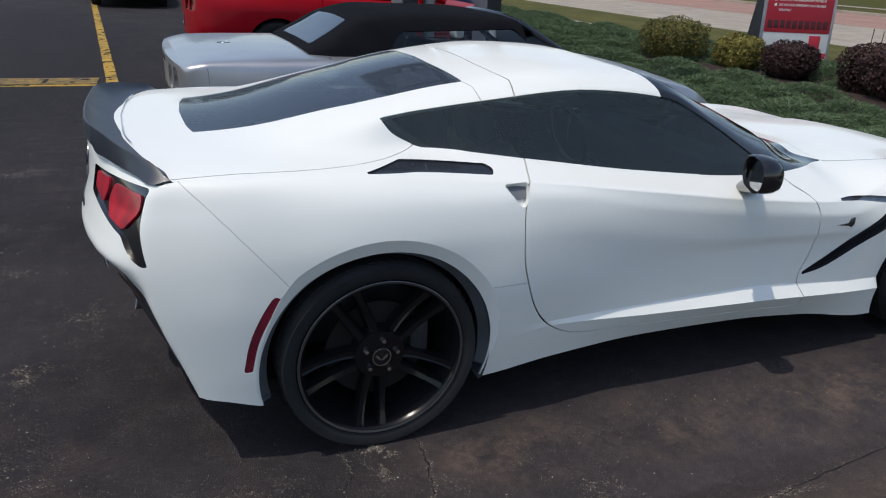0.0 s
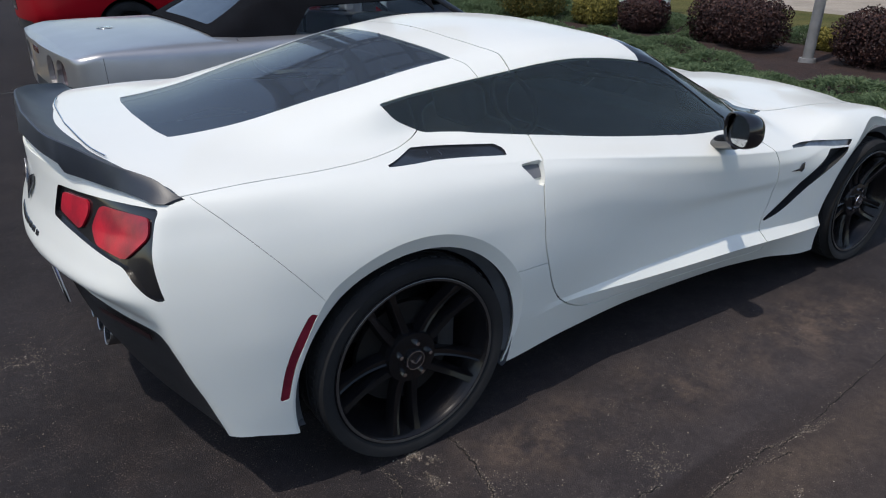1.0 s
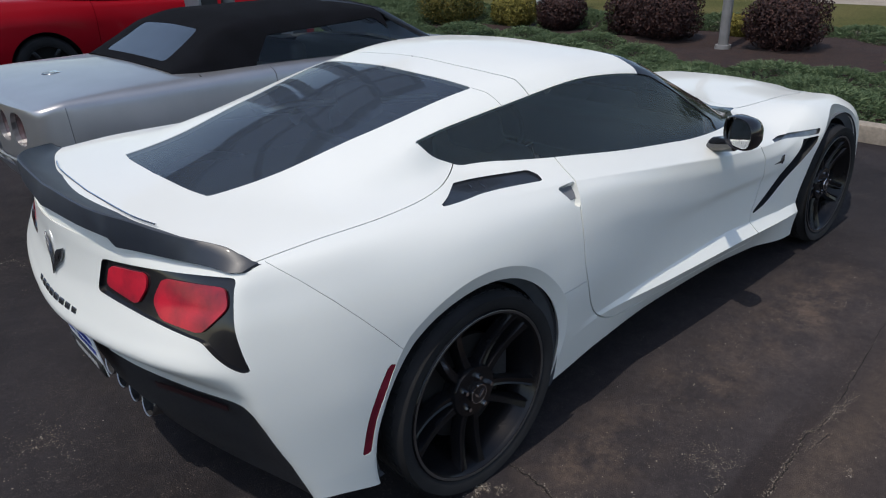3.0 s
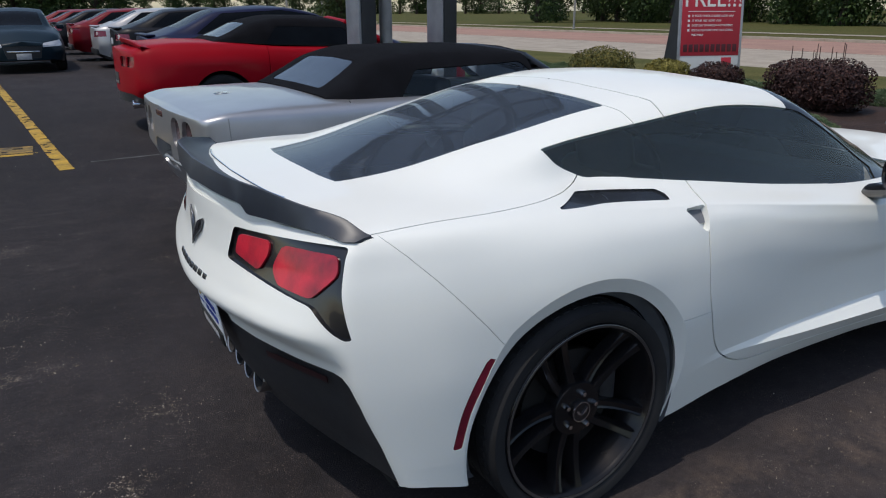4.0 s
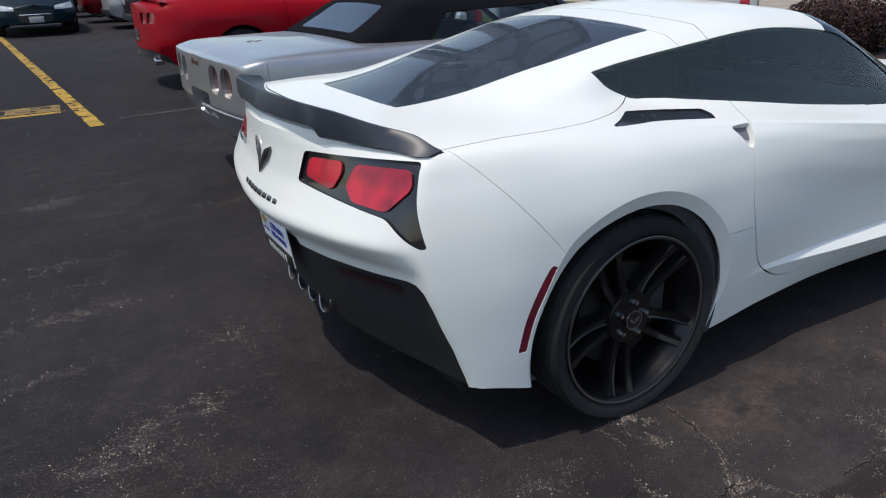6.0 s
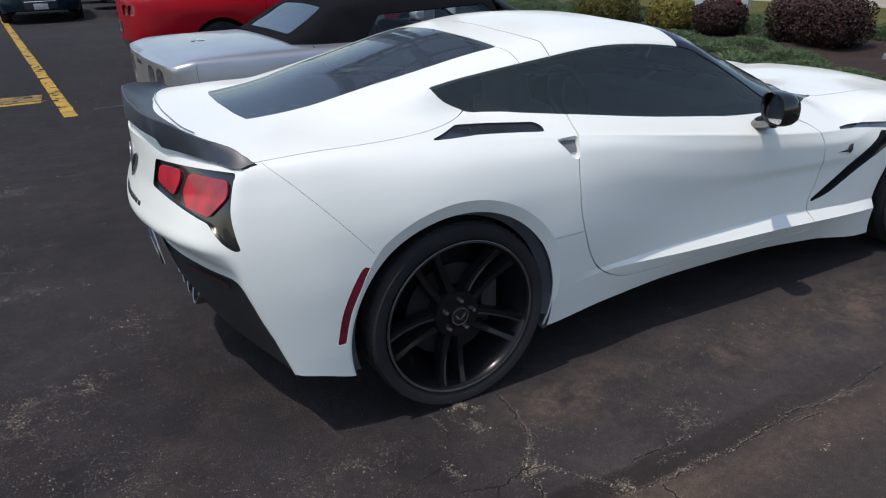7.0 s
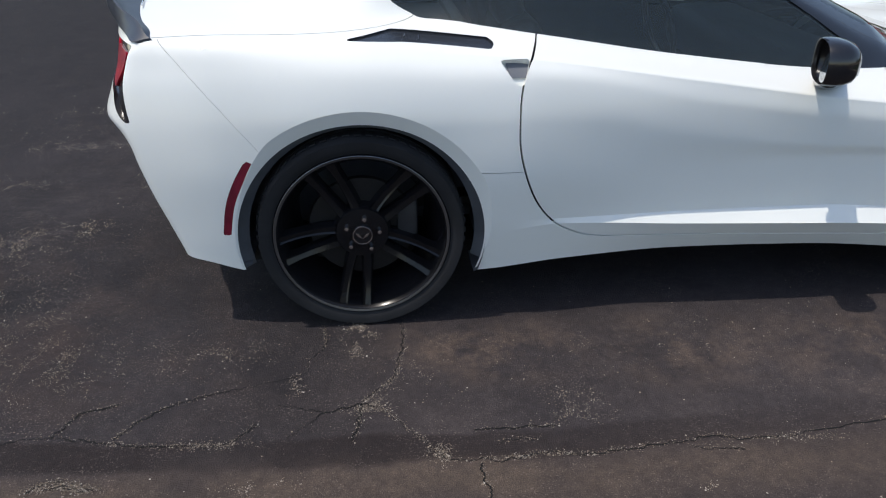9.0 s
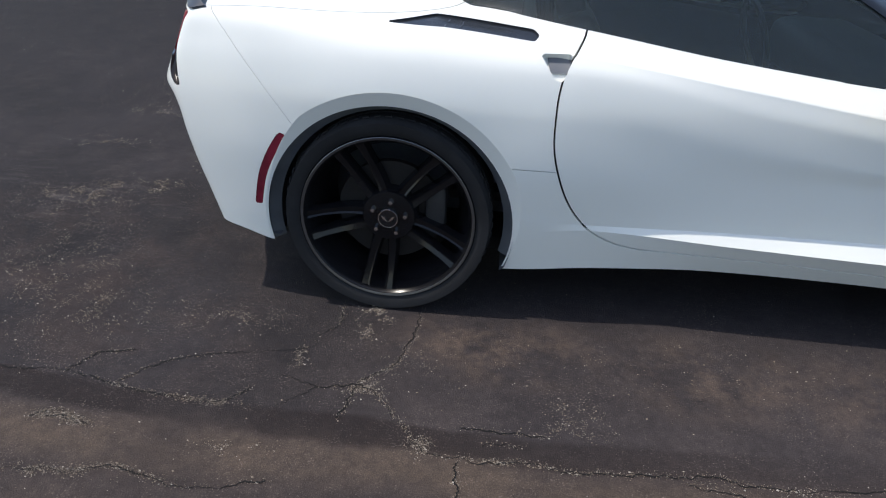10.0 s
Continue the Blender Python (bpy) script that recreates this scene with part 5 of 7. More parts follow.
# planting bed, verge, road, far lawn: each lies a little above the one before
tagged(sheet("planting_bed", 5.12, 11.0, -12, 40, 0.06, M_MULCH, 40, 160, 0.05), "bark mulch of the planting bed", kind="structure")
tagged(sheet("verge", 11.3, 15.4, -200, 300, 0.035, M_GRASS, 4, 60), "mown grass verge beside the road", kind="structure")
tagged(sheet("road", 15.4, 23.2, -300, 500, 0.02, M_CONCRETE), "pale concrete road", kind="structure")
tagged(sheet("far_road", 23.2, 31.5, -300, 500, 0.024, M_REDPAVE), "reddish far lanes of the road", kind="structure")
tagged(sheet("lawn", 31.5, 600, -600, 600, 0.045, M_FARGRASS), "wide lawn beyond the road", kind="structure")
tagged(sheet("lot_end_lawn", -80, 15.4, 56, 300, 0.05, M_FARGRASS), "mown lawn past the end of the lot", kind="structure")
tagged(sheet("sidewalk", 38.0, 39.6, -300, 500, 0.07, M_CONCRETE), "pale sidewalk across the lawn", kind="structure")


def kerb_run(name, x, y0, y1, width, height, seg, label):
    """A run of cast kerb stones with joints, each stone a part."""
    k = thing(name, label, "kerb", kind="structure")
    n = int((y1 - y0) / seg)
    me = None
    for i in range(n):
        if me is None:
            o = part("kerb_stone", box(width, seg - 0.012, height + 0.1, (0, 0, height / 2 - 0.05), 0.018, 2), M_CONCRETE, k)
            me = o.data
        else:
            o = new("kerb_stone", me)
            o.parent = k
        o.location = (x, y0 + (i + 0.5) * seg, 0)
    return k


kerb_run("kerb_lot", 5.03, -6, 27, 0.16, 0.14, 3.0, "cast concrete kerb round the planting bed")
kerb_run("kerb_walk", 11.15, -12, 42, 0.34, 0.07, 3.0, "narrow concrete strip along the grass verge")
kerb_run("kerb_far", 31.5, -60, 180, 0.3, 0.15, 6.0, "kerb at the far side of the road")


def worn_stripe(name, x0, y0, x1, y1, width, material, label, seed=1, gaps=0.12):
    """A painted stripe with ragged edges and worn-through holes, a few millimetres thick."""
    rng = random.Random(seed)
    d = Vector((x1 - x0, y1 - y0, 0))
    n = max(2, int(d.length / 0.05))
    u = d.normalized()
    w = Vector((-u.y, u.x, 0))
    bm = bmesh.new()
    cols = 5
    rows = []
    for i in range(n + 1):
        c = Vector((x0, y0, 0.004)) + d * (i / n)
        row = []
        for j in range(cols + 1):
            off = (j / cols - 0.5) * width
            if j in (0, cols):
                off += rng.uniform(-0.006, 0.006)
            row.append(bm.verts.new(c + w * off))
        rows.append(row)
    for i in range(n):
        for j in range(cols):
            q = noise.noise(((rows[i][j].co.x) * 7, rows[i][j].co.y * 7, seed))
            if q > gaps * -3 + 0.62 and rng.random() < 0.8:
                continue
            bm.faces.new((rows[i][j], rows[i][j + 1], rows[i + 1][j + 1], rows[i + 1][j]))
    loose = [v for v in bm.verts if not v.link_faces]
    bmesh.ops.delete(bm, geom=loose, context="VERTS")
    ob = part(name, bm, material, None)
    return tagged(ob, label, "road marking", kind="structure")


worn_stripe("lane_marking", -0.99, 5.45, -2.3, 26.0, 0.135, M_YELLOW, "worn yellow painted line on the asphalt", 2)
worn_stripe("stall_marking", -1.20, 6.56, -6.0, 6.76, 0.12, M_YELLOW, "worn yellow stall line on the asphalt", 3)
worn_stripe("stall_marking", -1.24, 6.88, -6.0, 7.08, 0.44, M_WORNTAN, "broad worn-off tan paint patch on the asphalt", 4, 0.06)
worn_stripe("stall_marking", -0.75, 5.75, 4.6, 6.1, 0.06, M_WORNWHITE, "faint worn white stall line on the asphalt", 5, 0.02)


# ---- cracks and loose grit ----
CRACKS = [
    [(-2.6, -1.30), (-1.6, -1.38), (-1.084, -1.401), (-0.873, -1.401), (-0.737, -1.428), (-0.659, -1.446), (-0.517, -1.463), (-0.385, -1.463), (-0.327, -1.392)],
    [(-0.884, -1.397), (-0.839, -1.322), (-0.794, -1.286), (-0.73, -1.271)],
    [(-0.709, -1.416), (-0.666, -1.364), (-0.591, -1.298), (-0.514, -1.267), (-0.40, -1.235), (-0.208, -1.182), (-0.188, -1.118), (-0.143, -1.03), (-0.147, -0.927)],
    [(0.119, -0.92), (0.115, -1.05), (0.094, -1.15), (0.077, -1.211), (0.049, -1.257), (0.006, -1.304), (-0.014, -1.333)],
    [(-0.014, -1.333), (0.045, -1.375), (0.097, -1.44), (0.154, -1.50), (0.184, -1.549), (0.226, -1.579), (0.323, -1.601), (0.411, -1.585), (0.499, -1.583), (0.601, -1.592), (0.687, -1.595), (0.803, -1.583),
     (0.963, -1.571), (1.073, -1.584), (1.397, -1.553), (2.4, -1.45), (3.4, -1.35)],
    [(-0.014, -1.333), (-0.135, -1.356), (-0.266, -1.318)],
    [(-0.014, -1.333), (-0.028, -1.386), (-0.046, -1.484)],
    [(-0.233, -1.452), (-0.133, -1.364)],
    [(-1.6, -1.75), (-0.829, -1.775), (-0.745, -1.769), (-0.648, -1.759), (-0.559, -1.733), (-0.497, -1.753), (-0.41, -1.769), (-0.308, -1.773), (-0.167, -1.73)],
    [(0.296, -1.60), (0.302, -1.66), (0.31, -1.72), (0.28, -2.1)],
    [(0.298, -1.475), (0.407, -1.475), (0.531, -1.479)],
    [(-0.87, -1.592), (-0.835, -1.568), (-0.80, -1.562), (-0.765, -1.58), (-0.735, -1.598), (-0.70, -1.602)],
    [(-0.83, -1.585), (-0.79, -1.578), (-0.76, -1.592)],
    [(0.36, -1.53), (0.47, -1.52)],
    [(0.89, -1.60), (1.03, -1.612)],
]
M_CRACK = mat("crack_shadow", (0.006, 0.006, 0.006), 0.95, noise_amt=0.3)


def grit_material():
    """Stones of many tones, from dark binder to pale tan and white."""
    m = bpy.data.materials.new("loose_grit")
    m.use_nodes = True
    nt = m.node_tree
    ramp = nt.nodes.new("ShaderNodeValToRGB")
    el = ramp.color_ramp.elements
    el[0].color, el[1].color = (0.035, 0.032, 0.030, 1), (0.52, 0.47, 0.40, 1)
    for at, c in ((0.35, (0.13, 0.10, 0.075)), (0.65, (0.24, 0.19, 0.14)), (0.88, (0.33, 0.29, 0.24))):
        e = el.new(at)
        e.color = (*c, 1)
    nt.links.new(nt.nodes.new("ShaderNodeNewGeometry").outputs["Random Per Island"], ramp.inputs["Fac"])
    b = nt.nodes["Principled BSDF"]
    nt.links.new(ramp.outputs["Color"], b.inputs["Base Color"])
    b.inputs["Roughness"].default_value = 0.85
    return m


M_GRIT = grit_material()


def build_cracks():
    rng = random.Random(7)
    stones = []

    def grain():
        return 0.0005 + 0.0010 * rng.random() + 0.0024 * rng.random() ** 16

    def clumped(p):
        """Grit gathers in ragged clumps."""
        q = noise.noise((p.x * 13, p.y * 13, 4.0)) + 0.6 * noise.noise((p.x * 41, p.y * 41, 8.0))
        return q > rng.gauss(0.05, 0.14)
    for n, line in enumerate(CRACKS):
        pts = [Vector((*p, 0.0)) for p in smooth_line(line, 22)]
        bm = bmesh.new()
        rows = []
        for i, p in enumerate(pts):
            a, b = pts[max(i - 1, 0)], pts[min(i + 1, len(pts) - 1)]
            d = (b - a).normalized()
            w = Vector((-d.y, d.x, 0))
            c = p + w * (0.010 * noise.noise((p.x * 11, p.y * 11, n)) + 0.011 * noise.noise((p.x * 41, p.y * 41, n)) + rng.uniform(-0.003, 0.003))
            half = 0.0004 + 0.0024 * max(0, noise.noise((p.x * 7, p.y * 7, 5 + n)) + 0.25) + rng.uniform(0, 0.0008)
            rows.append((bm.verts.new(c - w * half + Vector((0, 0, 0.002))), bm.verts.new(c + w * half + Vector((0, 0, 0.002)))))
            rich = max(0.0, noise.noise((p.x * 2.3, p.y * 2.3, 9)) + 0.25)
            for _ in range(int(16 * rich + rng.random() * 2)):
                stones.append((c + w * (rng.gauss(0, 0.006) + 0.003) + d * rng.uniform(-0.02, 0.02), grain()))
        for a, b in zip(rows[:-1], rows[1:]):
            bm.faces.new((a[0], b[0], b[1], a[1]))
        tagged(part("crack", bm, M_CRACK), "narrow jagged crack in the asphalt", "crack", "cracks in the asphalt", "structure")
    # rich grit patches and single stones strewn about
    for cx, cy, sx, sy, k in ((-0.02, -0.975, 0.03, 0.05, 420), (0.0, -1.345, 0.03, 0.02, 260), (0.20, -1.555, 0.018, 0.02, 160), (-1.25, -0.85, 0.13, 0.20, 1500), (-1.5, -0.3, 0.2, 0.12, 500), (-0.42, -1.465, 0.05, 0.010, 200),
                              (-0.22, -1.24, 0.012, 0.03, 120), (-0.55, -1.06, 0.10, 0.06, 260), (-0.62, -1.76, 0.10, 0.010, 200), (0.60, -1.43, 0.05, 0.03, 150), (0.15, -1.25, 0.06, 0.06, 110), (0.4, -1.585, 0.08, 0.006, 130),
                              (1.15, -1.59, 0.10, 0.008, 120), (0.9, -1.74, 0.02, 0.008, 60), (0.7, -1.2, 0.3, 0.1, 200), (1.5, -1.1, 0.3, 0.1, 200), (-1.9, -1.4, 0.3, 0.2, 300), (2.4, -1.3, 0.5, 0.15, 300),
                              (-0.805, -1.580, 0.030, 0.008, 220), (-0.77, -1.588, 0.02, 0.006, 90), (-0.30, -1.628, 0.05, 0.016, 120), (-0.035, -1.0, 0.012, 0.035, 260), (-0.95, -1.08, 0.10, 0.09, 700),
                              (-0.42, -1.04, 0.10, 0.03, 160), (-0.05, -1.12, 0.012, 0.03, 70), (0.68, -1.40, 0.02, 0.03, 60), (0.60, -1.33, 0.03, 0.02, 40)):
        for _ in range(k * 5):
            p = Vector((rng.gauss(cx, sx * 1.15), rng.gauss(cy, sy * 1.15), 0))
            if clumped(p):
                stones.append((p, grain()))
    for _ in range(8000):
        p = Vector((rng.uniform(-3.0, 3.0), rng.uniform(-2.2, 1.5), 0))
        if clumped(p):
            stones.append((p, grain()))
    for cx, cy, sx, sy, k in ((-1.26, -0.10, 0.10, 0.04, 500), (-1.50, -0.24, 0.10, 0.04, 400), (-1.58, 0.94, 0.18, 0.04, 400), (-1.6, 1.6, 0.16, 0.05, 300), (-1.55, 2.84, 0.14, 0.07, 300), (-1.72, 0.41, 0.1, 0.04, 200), (-1.0, 0.35, 0.10, 0.10, 300), (-0.55, 2.2, 0.12, 0.05, 200), (-1.6, 1.2, 0.2, 0.1, 300)):
        for _ in range(k * 5):
            p = Vector((rng.gauss(cx, sx * 1.15), rng.gauss(cy, sy * 1.15), 0))
            if clumped(p):
                stones.append((p, grain() * 1.2))
    for _ in range(900):
        stones.append((Vector((rng.uniform(-4.0, 0.0), rng.uniform(1.5, 7), 0)), rng.uniform(0.0015, 0.004)))
    vs, fs = [], []
    for c, r in stones:
        k = len(vs)
        a0 = rng.uniform(0, 6.28)
        for j in range(4):
            a = a0 + j * 1.571 + rng.uniform(-0.3, 0.3)
            vs.append((c.x + r * math.cos(a) * rng.uniform(0.7, 1.4), c.y + r * math.sin(a), 0.0005))
        vs.append((c.x + rng.uniform(-0.3, 0.3) * r, c.y, 0.0005 + r * rng.uniform(0.7, 1.3)))
        fs += [(k, k + 1, k + 4), (k + 1, k + 2, k + 4), (k + 2, k + 3, k + 4), (k + 3, k, k + 4)]
    me = bpy.data.meshes.new("loose_grit")
    me.from_pydata(vs, [], fs)
    me.materials.append(M_GRIT)
    tagged(new("loose_grit", me), "pale loose grit strewn over the asphalt", "gravel", kind="stuff")


build_cracks()


# ---- plants ----
def leaf_material(name, c1, c2, c3):
    m = bpy.data.materials.new(name)
    m.use_nodes = True
    nt = m.node_tree
    b = nt.nodes["Principled BSDF"]
    g = nt.nodes.new("ShaderNodeNewGeometry")
    ramp = nt.nodes.new("ShaderNodeValToRGB")
    el = ramp.color_ramp.elements
    el[0].color, el[1].color = (*c1, 1), (*c3, 1)
    mid = el.new(0.5)
    mid.color = (*c2, 1)
    nt.links.new(g.outputs["Random Per Island"], ramp.inputs["Fac"])
    nt.links.new(ramp.outputs["Color"], b.inputs["Base Color"])
    b.inputs["Roughness"].default_value = 0.65
    b.inputs["Specular IOR Level"].default_value = 0.3
    b.inputs["Subsurface Weight"].default_value = 0.0
    return m


M_JUNIPER = leaf_material("juniper_needles", (0.066, 0.108, 0.052), (0.110, 0.165, 0.080), (0.17, 0.225, 0.115))
M_BARBERRY = leaf_material("barberry_leaves", (0.018, 0.010, 0.011), (0.038, 0.017, 0.016), (0.075, 0.032, 0.024))
M_GOLD = leaf_material("golden_leaves", (0.09, 0.085, 0.020), (0.19, 0.165, 0.035), (0.28, 0.23, 0.05))
M_OLIVE = leaf_material("olive_leaves", (0.045, 0.055, 0.014), (0.10, 0.10, 0.022), (0.20, 0.15, 0.035))
M_TREE = leaf_material("tree_leaves", (0.012, 0.028, 0.008), (0.030, 0.058, 0.014), (0.06, 0.10, 0.025))
M_BARK = mat("bark", (0.06, 0.045, 0.035), 0.95, noise_amt=0.5, noise_scale=12, bump=0.8, bump_scale=30)


def blades(name, count, spread, height, length, width, seed):
    """A low spreading clump of many needle sprays."""
    rng = random.Random(seed)
    vs, fs = [], []
    for _ in range(count):
        a = rng.uniform(0, 6.283)
        r = spread * math.sqrt(rng.random())
        c = Vector((r * math.cos(a), r * math.sin(a), height * (1 - (r / spread) ** 2) * rng.uniform(0.55, 1.0)))
        out = Vector((math.cos(a + rng.gauss(0, 0.7)), math.sin(a + rng.gauss(0, 0.7)), rng.uniform(0.15, 0.9))).normalized()
        ln = length * rng.uniform(0.6, 1.3)
        for _ in range(3):
            d = (out + Vector((rng.gauss(0, 0.35), rng.gauss(0, 0.35), rng.gauss(0, 0.25)))).normalized()
            s = d.cross(Vector((rng.gauss(0, 1), rng.gauss(0, 1), rng.gauss(0, 1)))).normalized() * width
            k = len(vs)
            vs += [c - s * 0.6, c + s * 0.6, c + d * ln * 0.55 + s, c + d * ln + Vector((0, 0, -0.15 * ln)), c + d * ln * 0.55 - s]
            fs.append((k, k + 1, k + 2, k + 3, k + 4))
    me = bpy.data.meshes.new(name)
    me.from_pydata([tuple(v) for v in vs], [], fs)
    return me


def leafy(name, count, rx, ry, rz, leaf, seed, boxy=0.0):
    """A crown of many small leaves over an uneven rounded form."""
    rng = random.Random(seed)
    vs, fs = [], []
    for _ in range(count):
        d = Vector((rng.gauss(0, 1), rng.gauss(0, 1), rng.gauss(0, 1))).normalized()
        lump = 1 + 0.16 * noise.noise(d * 2.3 + Vector((seed, 0, 0))) + 0.10 * noise.noise(d * 6 + Vector((0, seed, 0)))
        r = lump * (1 - 0.30 * rng.random() ** 2)
        e = Vector([math.copysign(abs(q) ** (1 - boxy), q) for q in d])
        p = Vector((e.x * rx * r, e.y * ry * r, e.z * rz * r))
        n = (d + Vector((rng.gauss(0, 0.6), rng.gauss(0, 0.6), rng.gauss(0, 0.6)))).normalized()
        u = n.cross(Vector((rng.gauss(0, 1), rng.gauss(0, 1), rng.gauss(0, 1)))).normalized()
        w = n.cross(u)
        s = leaf * rng.uniform(0.6, 1.4)
        k = len(vs)
        vs += [p - u * s, p + w * s * 0.55, p + u * s * 1.1, p - w * s * 0.55]
        fs.append((k, k + 1, k + 2, k + 3))
    me = bpy.data.meshes.new(name)
    me.from_pydata([tuple(v) for v in vs], [], fs)
    return me


def build_bed():
    rng = random.Random(11)
    kinds = []
    for i in range(4):
        me = blades("juniper", 1900, 0.58, 0.20, 0.066, 0.0036, 20 + i)
        me.materials.append(M_JUNIPER)
        kinds.append(me)
    spots = []
    tries = 0
    while len(spots) < 230 and tries < 6000:
        tries += 1
        x, y = rng.uniform(5.35, 10.7), rng.uniform(-4.0, 22.0)
        if 7.1 < x and 0.2 < y < 4.3 and x < 10.4:
            continue
        if x > 9.4 and 3 < y < 9 and rng.random() < 0.6:
            continue
        if any((x - a) ** 2 + (y - b) ** 2 < 0.30 for a, b in spots):
            continue
        if any((x - a + 0.42) ** 2 + (y - b + 0.36) ** 2 < 0.62 for a, b in ((8.4, 8.1), (8.8, 6.85), (8.9, 5.85), (9.1, 4.47), (8.8, 3.74))):
            continue
        spots.append((x, y))
    for i, (x, y) in enumerate(spots):
        ob = new("juniper", kinds[i % 4])
        s = rng.uniform(0.75, 1.15)
        ob.matrix_basis = Matrix.Translation((x, y, 0.045)) @ Matrix.Rotation(rng.uniform(0, 6.28), 4, "Z") @ Matrix.Diagonal((s, s, s * rng.uniform(0.8, 1.15), 1))
        tagged(ob, "low spreading grey-green juniper in bark mulch", "shrub", "junipers in the bed")
    for x, y, rx, ry, rz, m, nm, lab, seed in (
            (8.4, 8.1, 0.62, 0.75, 0.42, M_OLIVE, "spirea_bush", "loose olive and rust coloured bush in the bed", 1),
            (8.8, 6.85, 0.42, 0.48, 0.36, M_GOLD, "golden_bush", "compact golden yellow bush in the bed", 2),
            (8.9, 5.85, 0.46, 0.48, 0.36, M_BARBERRY, "barberry_bush", "rounded dark purple barberry bush in the bed", 3),
            (9.1, 4.47, 0.56, 0.55, 0.44, M_BARBERRY, "barberry_bush", "clipped dark purple barberry hedge with stray shoots", 4),
            (8.8, 3.74, 0.60, 0.55, 0.46, M_BARBERRY, "barberry_bush", "clipped dark purple barberry hedge with stray shoots", 5),
            (8.9, 2.00, 0.62, 0.62, 0.46, M_BARBERRY, "barberry_bush", "clipped dark purple barberry bush near the light pole", 6),
            (9.6, 2.95, 0.28, 0.28, 0.22, M_GOLD, "small_bush", "small pale green weed by the light pole", 7),
            (6.6, 15.6, 0.6, 0.6, 0.5, M_OLIVE, "spirea_bush", "loose olive bush beyond the sign posts", 8)):
        rx, ry, rz = rx * 0.86, ry * 0.86, rz * (0.90 if seed == 1 else 0.80)
        b = thing(nm, lab, "bush", Matrix.Translation((x, y, 0.05)))
        me = leafy("foliage", 9500, rx, ry, rz, 0.018, seed, 0.18)
        me.materials.append(m)
        o = new("foliage", me)
        o.parent, o.location = b, (0, 0, rz * 0.98)
        core = leafy("inner_foliage", 900, rx * 0.72, ry * 0.72, rz * 0.75, 0.07, seed + 30)
        core.materials.append(m)
        o = new("inner_foliage", core)
        o.parent, o.location = b, (0, 0, rz * 0.95)
        stems = bmesh.new()
        for j in range(9):
            a = j * 0.7 + seed
            joined(stems, tube([(0.05 * math.cos(a), 0.05 * math.sin(a), -0.05), (rx * 0.4 * math.cos(a), ry * 0.4 * math.sin(a), rz * 0.8), (rx * 0.7 * math.cos(a), ry * 0.7 * math.sin(a), rz * 1.5)], 0.008, 5))
        part("stems", stems, M_BARK, b)
        if m is M_BARBERRY and seed in (4, 5):
            for j in range(5):
                a, q = rng.uniform(0, 6.28), rng.uniform(0.1, 0.6)
                px, py = q * rx * math.cos(a), q * ry * math.sin(a)
                part("shoot", tube([(px, py, rz * 1.4), (px + 0.01, py, rz * 2.0), (px + 0.02, py + 0.01, rz * 2.0 + rng.uniform(0.08, 0.25))], 0.006, 5), M_BARBERRY, b)


build_bed()


def tree_kind(seed, h, rx):
    t = thing("tree", "broad dark green roadside tree in full leaf", "tree", group="trees beyond the road")
    rng = random.Random(seed)
    part("trunk", tube([(0, 0, -0.1), (0.05, 0.02, h * 0.2), (0.1, -0.05, h * 0.45), (0.05, 0, h * 0.7)], 0.28, 10, taper=[1.2, 0.9, 0.6, 0.25]), M_BARK, t)
    for j in range(6):
        a = j * 1.05 + rng.uniform(-0.3, 0.3)
        z = h * rng.uniform(0.2, 0.5)
        part("limb", tube([(0.05, 0, z), (rx * 0.4 * math.cos(a), rx * 0.4 * math.sin(a), z + h * 0.12), (rx * 0.75 * math.cos(a), rx * 0.75 * math.sin(a), z + h * 0.28)], 0.10, 6, taper=[1, 0.6, 0.25]), M_BARK, t)
    vs, fs = [], []
    for j in range(16):
        a, q = rng.uniform(0, 6.28), rng.uniform(0.1, 0.75)
        c = Vector((rx * q * math.cos(a), rx * q * math.sin(a), h * rng.uniform(0.08, 0.85)))
        me = leafy("scratch", 420, rx * 0.42, rx * 0.42, h * 0.14, 0.16, seed * 50 + j)
        k = len(vs)
        vs += [tuple(v.co + c) for v in me.vertices]
        fs += [tuple(i + k for i in p.vertices) for p in me.polygons]
        bpy.data.meshes.remove(me)
    me = bpy.data.meshes.new("crown")
    me.from_pydata(vs, [], fs)
    me.materials.append(M_TREE)
    o = new("crown", me)
    o.parent = t
    return t


def build_trees():
    rng = random.Random(5)
    kinds = [tree_kind(1, 9, 4.2), tree_kind(2, 12, 5.0), tree_kind(3, 7.5, 3.6)]
    spots = [(64 + rng.uniform(-3, 10), -30 + i * 2.7 + rng.uniform(-1.0, 1.0)) for i in range(40)] + [(-26 + i * 2.6, 90 + rng.uniform(-5, 7)) for i in range(14)] + [(30.5, 73.0), (52.0, 66.0)]
    far = [(60 + i * 5.5 + rng.uniform(-2, 2), 300 - i * 4.4 + rng.uniform(-12, 12)) for i in range(-10, 44)]
    for i, (x, y) in enumerate(spots):
        m = Matrix.Translation((x, y, 0.04)) @ Matrix.Rotation(rng.uniform(0, 6.28), 4, "Z")
        if i < 3:
            kinds[i].matrix_basis = m
        else:
            copy_thing(kinds[i % 3], m)
    for i, (x, y) in enumerate(far):
        copy_thing(kinds[i % 3], Matrix.Translation((x, y, 0.04)) @ Matrix.Rotation(rng.uniform(0, 6.28), 4, "Z") @ Matrix.Scale(1.7, 4))


build_trees()


